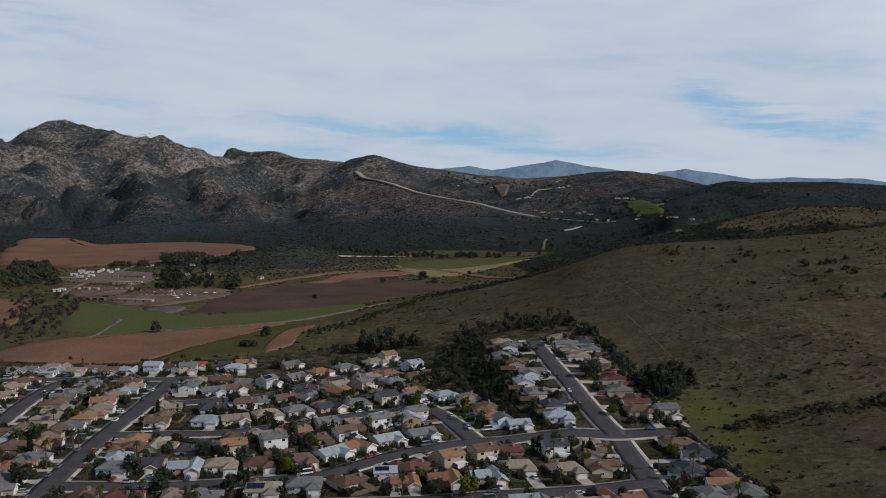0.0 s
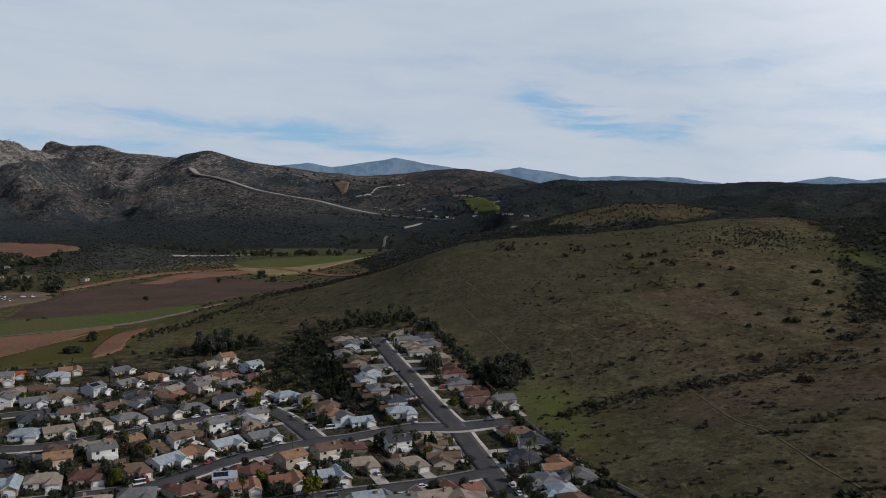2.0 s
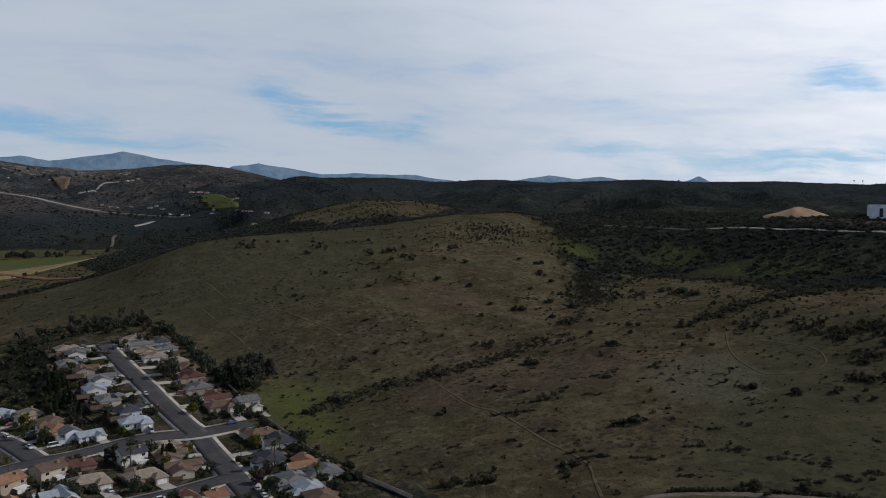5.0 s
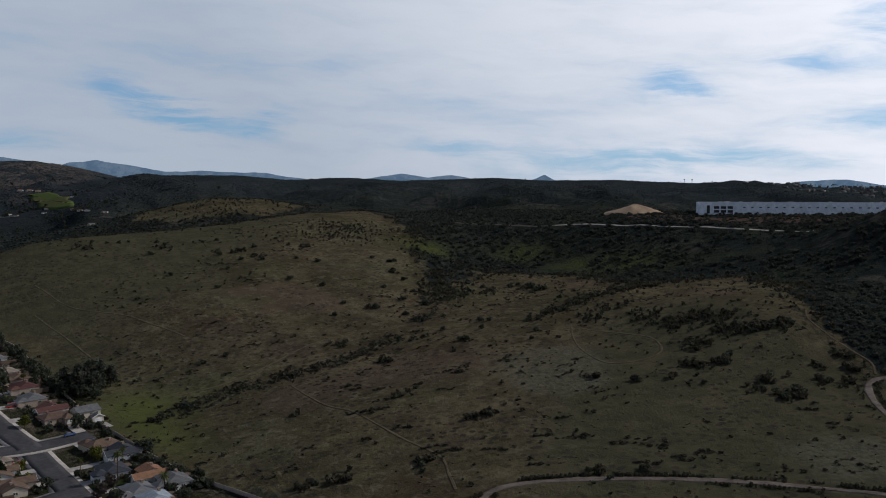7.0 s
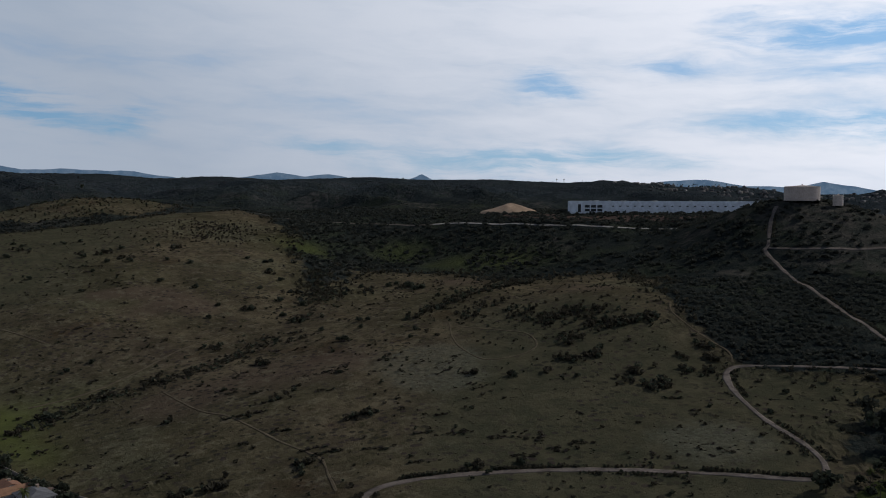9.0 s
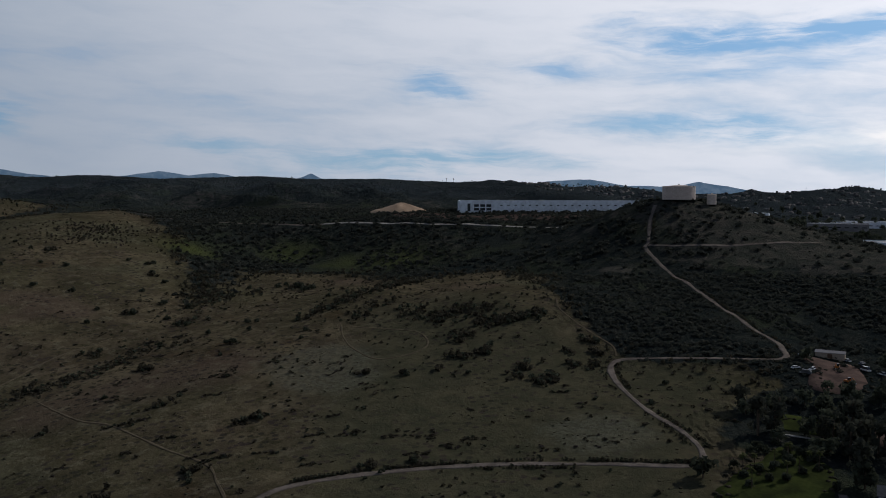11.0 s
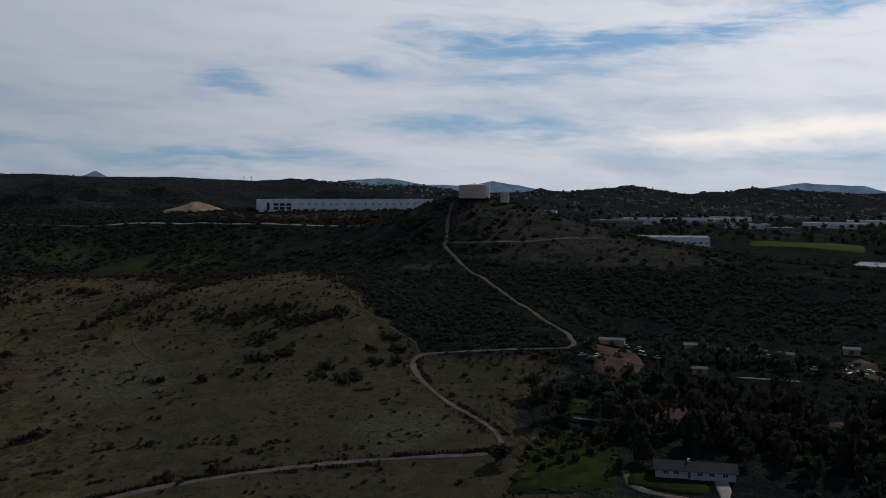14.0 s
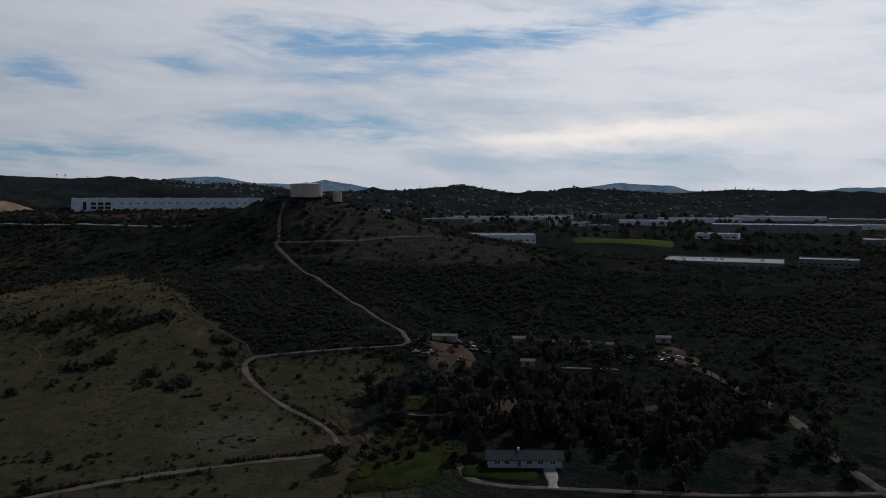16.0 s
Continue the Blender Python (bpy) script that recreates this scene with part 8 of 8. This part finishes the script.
field("sports_field", polar_poly([(87.6, 1100), (87.9, 1200), (93.2, 1200), (93.7, 1100)]), M["turf"], "mown green sports field", 0.8, 9, 4)
grove("oak", 60, 84, 1250, 300, 120, (1.0, 1.8), 6)
grove("oak", 30, 98, 1060, 70, 60, (1.0, 1.8), 6)
grove("oak", 40, 102, 1080, 140, 120, (1.0, 1.8), 6)
grove("oak", 40, 88, 1500, 300, 150, (1.2, 2.0), 6)
grove("oak", 40, 98, 1700, 300, 200, (1.2, 2.0), 6)
grove("oak", 60, 90, 1950, 500, 160, (1.3, 2.2), 8)
grove("oak", 60, 100, 1300, 380, 120, (1.2, 2.0), 7)
grove("oak", 60, 82, 1650, 260, 160, (1.2, 2.0), 7)
grove("oak", 70, 88, 2350, 700, 160, (1.4, 2.4), 9)


# ---- the ranch below the ridge ----
def ranch_house(x, y, turn, long=27.0):
    h = empty("ranch_house", pose(x, y, height(x, y) + 0.3, 0, 0, turn))
    tagged(h, "long low pale blue ranch house with a dark roof", "house")
    part("wall", walls_gabled(-long / 2, long / 2, -4.5, 4.5, 2.7, 1.8, "x"), M["ranch_wall"], h)
    part("roof", roof_gable(-long / 2, long / 2, -4.5, 4.5, 2.7, 1.8, "x", 0.8), M["roof_dark"], h)
    for wx in (-10, -6.5, 1.5, 5.5, 10):
        add_window(h, wx, -4.5, 0.9, 2.0, 1.3, "-y")
    part("door", box((-2.6, -4.6, 0), (-1.6, -4.45, 2.1), 0.02), M["door"], h)
    part("chimney", box((-2.6, -0.4, 2.0), (-1.7, 0.5, 5.6), 0.05), M["trim"], h)


ranch_house(304, 30, -80)
field("dirt_yard", [(468, 105), (440, 92), (411, 85), (416, 68), (443, 69), (465, 80)], M["pink_earth"], "bare pinkish dirt yard of the ranch", 0.3, 2.5, 16)
field("turning_yard", [(481, -35), (454, -46), (436, -42), (440, -24), (462, -24)], M["pink_earth"], "bare dirt parking ground of the ranch", 0.3, 3, 5)
for pts in ([(269, 86), (297, 89), (332, 83), (323, 65), (301, 58), (280, 60)], [(349, 88), (354, 66), (366, 66), (366, 87)]):
    field("ranch_lawn", pts, M["shaded_ranch_grass"], "green watered lawn of the ranch", 0.25, 2.5, 16)
rg = np.random.default_rng(63)
ring = np.concatenate([smooth_line([*p, p[0]], 1.2) for p in VALLEY_FIELDS[-4:]])
ring = ring[rg.random(len(ring)) < 0.5]
ring = ring + rg.normal(size=ring.shape) * 1.3
scrub("ranch_edge_bushes", ring[:, 0], ring[:, 1], rg.uniform(0.4, 1.2, len(ring)), M["shrub"], "dark weeds and bushes round lawns and yards")
field("front_garden", [(288, 52), (300, 50), (300, 28), (288, 26)], M["lawn"], "dark green lawn before the ranch house", 0.25, 2.5, 6)
ribbon("garden_path", [(348, 88), (350, 72), (352, 58)], 0.8, M["concrete"], "thin pale path across the ranch lawn", "path", 0.4, 0.3, 2.0)
ribbon("fence_path", [(429, 27), (430, 10), (430, -5)], 1.0, M["concrete"], "thin pale path below the ranch sheds", "path", 0.4, 0.3, 2.0)
ribbon("grove_path", [(367, -22), (359, -24), (329, -25), (287, -26)], 0.6, M["path"], "thin pale path through the trees", "path", 0.4, 0.3, 2.0)
for b, d, r in ((83, 372, 16), (86.5, 368, 14), (93.5, 368, 13)):
    cx, cy = spot(b, d)
    field("bare_patch", [(cx + r * math.cos(k), cy + r * 0.6 * math.sin(k)) for k in range(6)], M["pink_earth"], "bare trodden earth among the ranch trees", 0.2, 3, 10)


def make_shed(w, d, h, roof, wall, label):
    s = empty("shed")
    tagged(s, label, "shed")
    part("wall", walls_gabled(-w / 2, w / 2, -d / 2, d / 2, h, h * 0.3, "x"), M[wall], s)
    part("roof", roof_gable(-w / 2, w / 2, -d / 2, d / 2, h, h * 0.3, "x", 0.4), M[roof], s)
    part("door", box((-1.2, -d / 2 - 0.06, 0), (1.2, -d / 2 + 0.04, h * 0.8)), M["door"], s)
    return s


SHEDS = {}


def shed(x, y, turn, w, d, h, roof="white_roof", wall="wall_tan", label="low tin-roofed farm shed"):
    key, m = (w, d, h, roof, wall, label), pose(x, y, height(x, y) + 0.1, 0, 0, turn)
    if key in SHEDS:
        return copy_thing(SHEDS[key], m)
    SHEDS[key] = make_shed(*key)
    SHEDS[key].matrix_basis = m
    return SHEDS[key]


for x, y, w, dp, label in ((473, 93, 14, 6, "open shed with a pale tin roof"), (472, 21, 20, 7, "long shed with a pale tin roof"), (489, -30, 8, 5, "small white painted ranch shed"), (478, 48, 12, 5, "low shed with a pale tin roof"), (430, 41, 7, 4, "small white painted ranch shed"), (470, 2, 8, 4, "small pale tin-roofed shed")):
    shed(x, y, facing(math.degrees(math.atan2(x, y))) + rng.uniform(-10, 10), w, dp, 2.8, "grey_wall", label=label)
for x, y in ((454, 73), (451, 65), (463, 104), (470, 84), (459, -29), (449, -31), (445, -34), (443, -27), (453, -36), (438, -42), (452, -12), (464, 37), (468, 77), (444, 47), (470, 10), (434, 101), (428, 95), (437, 94), (466, 60), (462, 28), (455, -24)):
    park(x, y, rng.uniform(0, 360), rng.choice(["white", "white", "white", "silver", "grey"]), lift=0.1)


def digger(x, y, turn):
    """A small orange excavator with its arm folded down."""
    d = empty("excavator", pose(x, y, height(x, y) + 0.3, 0, 0, turn))
    tagged(d, "small orange tracked excavator in the dirt yard", "excavator")
    for s in (-1, 1):
        part("track", box((s * 0.95 - 0.25, -1.4, 0), (s * 0.95 + 0.25, 1.4, 0.7), 0.2), M["tyre"], d)
    part("body", box((-1.1, -1.5, 0.75), (1.1, 1.0, 1.5), 0.12), M["digger_paint"], d)
    part("cab", box((-1.0, -0.2, 1.5), (0.1, 1.0, 2.7), 0.1), M["glass"], d)
    bm = bmesh.new()
    limb(bm, (0.5, 0.9, 1.3), (0.5, 2.8, 3.0), 0.22, 0.16)
    limb(bm, (0.5, 2.8, 3.0), (0.5, 4.2, 1.0), 0.16, 0.12)
    part("arm", bm, M["digger_paint"], d)
    part("bucket", box((0.1, 3.8, 0.1), (0.9, 4.6, 0.9), 0.15), M["rim"], d)


digger(448, 85, 100)
digger(426, 76, 160)
grove("euca", 46, 84.5, 366, 60, 50, (0.75, 1.1), 3.5)
grove("euca", 30, 91, 372, 60, 60, (0.6, 1.0), 4)
grove("oak", 40, 90, 350, 90, 90, (0.9, 1.5), 4)
grove("oak", 30, 98, 340, 60, 90, (0.9, 1.4), 4)
grove("oak", 18, 78, 375, 26, 60, (0.8, 1.3), 4)
for x, y in ((298, 86), (305, 84), (312, 79), (319, 76), (324, 70), (317, 65), (302, 72), (298, 78), (310, 70), (288, 80), (326, 78)):
    plant("palm", x, y, rng.uniform(0.5, 0.75))
    plant("bushy", x + rng.uniform(-2, 2), y + rng.uniform(-2, 2), rng.uniform(0.6, 1.1))
for k in range(14):
    plant("palm", 442 - k * 6.5 + rng.uniform(-1, 1), -46 - k * 1.6 + rng.uniform(-1, 1), rng.uniform(0.35, 0.55))
grove("bushy", 12, 76.3, 322, 20, 34, (0.8, 1.3), 4)
grove("palm", 16, 95, 425, 40, 24, (0.5, 0.8), 4)
grove("oak", 34, 87, 458, 90, 20, (0.8, 1.3), 4)
grove("oak", 14, 100, 395, 24, 60, (0.7, 1.1), 4)

# ---- the farm and fields across the valley ----
def farm_row(x0, y0, x1, y1, count, w, d, roof, wall, label, h=2.8):
    """Like sheds or stalls in a row, end to end with gaps."""
    turn = math.degrees(math.atan2(y1 - y0, x1 - x0))
    for k in range(count):
        s = (k + 0.5) / count
        shed(x0 + (x1 - x0) * s + rng.uniform(-1, 1), y0 + (y1 - y0) * s + rng.uniform(-2, 2), turn + rng.uniform(-4, 4), w, d, h, roof, wall, label)


farm_row(-384, 990, -340, 984, 2, 21, 6, "roof_tan", "wall_tan", "long low tan-roofed farm stable")
farm_row(-380, 1050, -338, 1050, 3, 13, 6, "roof_maroon", "wall_tan", "low red-roofed farm shed")
farm_row(-392, 1088, -350, 1085, 3, 13, 6, "roof_maroon", "wall_tan", "low red-roofed farm shed")
farm_row(-386, 1068, -345, 1066, 2, 16, 5, "roof_brown", "wall_tan", "low brown-roofed farm shed")
farm_row(-557, 1213, -512, 1208, 3, 14, 6, "roof_tan", "wall_tan", "low tan-roofed farm shed")
farm_row(-491, 1232, -434, 1226, 3, 17, 6, "roof_brown", "wall_tan", "low brown-roofed farm shed")
farm_row(-460, 1170, -418, 1172, 3, 12, 5, "roof_tan", "wall_tan", "low tan-roofed farm shed")
farm_row(-488, 1112, -450, 1100, 3, 8, 5, "rust", "wall_tan", "rusty sheet-iron farm shed")
farm_row(-436, 1112, -410, 1120, 2, 9, 5, "roof_brown", "wall_tan", "low brown-roofed farm shed")
farm_row(-430, 1010, -400, 1000, 3, 6, 4, "roof_brown", "fence", "small wooden animal shelter")
for x, y in ((-553, 1260), (-559, 1301), (-538, 1284), (-527, 1290), (-516, 1297), (-508, 1312), (-534, 1236), (-520, 1243), (-545, 1275), (-530, 1310), (-505, 1282), (-497, 1096), (-500, 1088)):
    shed(x, y, rng.choice([10, 100]) + rng.uniform(-10, 10), 9, 4.5, 2.7, "white_roof", "wall_white", "white mobile home on the farm")
for x, y in ((-338, 1055), (-327, 1046), (-323, 1056), (-307, 1036), (-322, 1018), (-324, 1072), (-301, 1066), (-290, 1065), (-316, 1048), (-331, 1036)):
    park(x, y, rng.uniform(0, 360), "white", "van", 0.6)
for x, y in ((-380, 1240), (-345, 1235), (-395, 1330), (-262, 1205), (-470, 1350)):
    shed(x, y, rng.uniform(0, 90), 11, 7, 3.0, "roof_grey", "wall_cream", "grey-roofed cream farmhouse among trees")


planted("oak", 85, [(-594, 1125), (-704, 1336), (-721, 1430), (-656, 1400), (-528, 1157), (-556, 1130)], (0.9, 2.3), 6, "dense dark wood beside the farm")
planted("oak", 42, [(-381, 1100), (-436, 1263), (-422, 1297), (-349, 1273), (-305, 1115), (-333, 1098)], (0.8, 2.1), 6, "dark trees round the farmhouse")
planted("oak", 46, [(-472, 1394), (-495, 1500), (-376, 1386), (-321, 1367), (-313, 1315), (-392, 1315)], (1.5, 2.5), 6, "dark trees behind the farm")
planted("oak", 9, [(-284, 1108), (-264, 1098), (-290, 1190), (-305, 1190)], (1.6, 2.4), 5, "dark trees at the farm's corner")
planted("oak", 14, [(-560, 1380), (-470, 1390), (-440, 1330), (-520, 1330)], (1.0, 1.7), 7, "dark trees along the farm")
planted("brown", 60, [(-545, 1050), (-430, 1015), (-352, 760), (-330, 722), (-372, 705), (-420, 800), (-480, 930)], (0.6, 1.7), 6, "stand of bare grey-brown bushes")
planted("bushy", 26, [(-545, 1050), (-430, 1015), (-352, 760), (-330, 722), (-372, 705), (-420, 800), (-480, 930)], (0.7, 1.4), 8, "dark bushes on the fallow slope")
planted("bushy", 110, [(-126, 742), (-100, 785), (-73, 830), (-40, 868), (0, 880), (0, 862), (-36, 845), (-60, 800), (-88, 756), (-116, 728)], (0.4, 0.9), 3, "dark hedge along the meadow's edge")
plant("bushy", -158, 680, 1.8)
plant("bushy", -154, 682, 1.6)
plant("bushy", -162, 681, 1.5)
for b, d, s in ((-1.4, 1250, 2.3), (-0.6, 1180, 1.4), (-4.1, 1190, 1.3), (-8.7, 1005, 0.9), (-11.9, 748, 1.4), (-18.9, 800, 1.5), (1.8, 1300, 1.0)):
    plant("oak", *spot(b, d), s)
grove("oak", 40, -4, 1620, 260, 40, (1.0, 1.8), 8)
grove("oak", 30, 2, 1680, 260, 40, (1.0, 1.8), 8)

# ---- hamlets on the far hills ----
HAMLET = [(54, 3006), (133, 3119), (175, 3052), (202, 3065), (289, 3279), (420, 3232), (433, 3197), (445, 3205), (380, 2957), (402, 2939), (418, 2935), (437, 2933), (273, 2486), (288, 2445), (302, 2424), (340, 2422), (379, 2355), (396, 2363), (403, 2311), (406, 2236), (431, 2207), (426, 2106), (464, 2018), (485, 2081), (496, 1898), (494, 1841), (494, 1794), (523, 1775), (391, 1398), (563, 2167)]
for x, y in HAMLET:
    place_house(x, y, rng.uniform(0, 360), rng.choice(["gable", "hip", "ell"]), rng.choice(["tan", "grey", "brown"]), rng.choice(["white", "cream", "tan"]), False, rng.uniform(0.55, 0.85))
for x, y in ((521, 2520), (535, 2478), (546, 2430)):
    place_house(x, y, rng.uniform(-20, 20), "hip", "orange", "cream", False, 1.0)
grove("oak", 60, 11, 1900, 300, 120, (0.8, 1.5), 8)
grove("oak", 40, 7, 2700, 400, 200, (0.8, 1.5), 8)
grove("oak", 50, 10, 2250, 330, 140, (0.9, 1.6), 8)
grove("oak", 26, 3.5, 3080, 260, 80, (1.0, 1.8), 8)


def far_suburb(name, count, b0, b1, d0, d1, seed, label):
    """Distant rooftops, too many to count, as one spread of small pitched houses."""
    rg = np.random.default_rng(seed)
    b, d = np.radians(rg.uniform(b0, b1, count)), rg.uniform(d0, d1, count)
    x, y = d * np.sin(b), d * np.cos(b)
    z = land(x, y)
    unit = np.array([(-1, -1, -1), (1, -1, -1), (1, 1, -1), (-1, 1, -1), (-1, -1, 0.5), (1, -1, 0.5), (1, 1, 0.5), (-1, 1, 0.5), (-1, 0, 1), (1, 0, 1)], float)
    quads = np.array([(0, 1, 5, 4), (1, 2, 6, 5), (2, 3, 7, 6), (3, 0, 4, 7), (4, 5, 9, 8), (6, 7, 8, 9), (5, 6, 9, 9), (7, 4, 8, 8)])[:, [0, 1, 2, 3]]
    tri = np.concatenate([quads[:, [0, 1, 2]], quads[:6, [0, 2, 3]]])
    a = rg.uniform(0, math.tau, count)
    c, s = np.cos(a)[:, None], np.sin(a)[:, None]
    w, l = rg.uniform(5, 7.5, count)[:, None], rg.uniform(3.5, 5, count)[:, None]
    px = x[:, None] + unit[:, 0] * w * c - unit[:, 1] * l * s
    py = y[:, None] + unit[:, 0] * w * s + unit[:, 1] * l * c
    pz = z[:, None] + 2 + unit[:, 2] * 3.5
    f = (tri[None] + (np.arange(count) * 10)[:, None, None]).reshape(-1, 3)
    ob = part(name, mesh_from(name, np.stack([px, py, pz], -1).reshape(-1, 3), f, [M["far_houses"]]), None)
    tagged(ob, label, "houses", kind="stuff")


M["far_houses"] = foliage("distant_rooftops", (0.06, 0.058, 0.058), (0.23, 0.215, 0.2))
far_suburb("distant_suburb", 900, 58, 100, 2450, 3550, 71, "distant hillside suburb of tan roofs")

# trees and a mast along the southern skyline
rg = np.random.default_rng(44)
rim = smooth_line([spot(b, d) for b, d, h in LINES["southern_rim"]], 9.0)
bear = np.degrees(np.arctan2(rim[:, 0], rim[:, 1]))
for lo, hi, share, kind in ((54, 66, 0.35, "palm"), (55, 70, 0.4, "oak"), (76, 84, 0.6, "oak"), (87.2, 88, 0.6, "oak"), (94, 104, 0.3, "oak"), (28, 50, 0.06, "oak")):
    k = np.where((bear > lo) & (bear < hi) & (rg.random(len(bear)) < share))[0]
    far_trees("ridge_trees", kind, [(rim[i, 0] + rg.uniform(-20, 20), rim[i, 1] + rg.uniform(-20, 20), rg.uniform(0.6, 1.3)) for i in k], "trees along the far ridge")


def mast(bearing, dist, tall):
    x, y = spot(bearing, dist)
    m = empty("radio_mast", pose(x, y, height(x, y) - 1))
    tagged(m, "slim steel radio mast on the far ridge", "mast")
    bm = bmesh.new()
    limb(bm, (0, 0, 0), (0, 0, tall), 0.9, 0.4)
    part("pole", bm, M["grey_wall"], m)
    for z in (0.75, 0.88, 0.97):
        part("antenna", box((-1.6, -0.4, tall * z), (1.6, 0.4, tall * z + 1.6), 0.1), M["trim"], m)


mast(77.2, 3700, 26)
mast(87.5, 3600, 20)
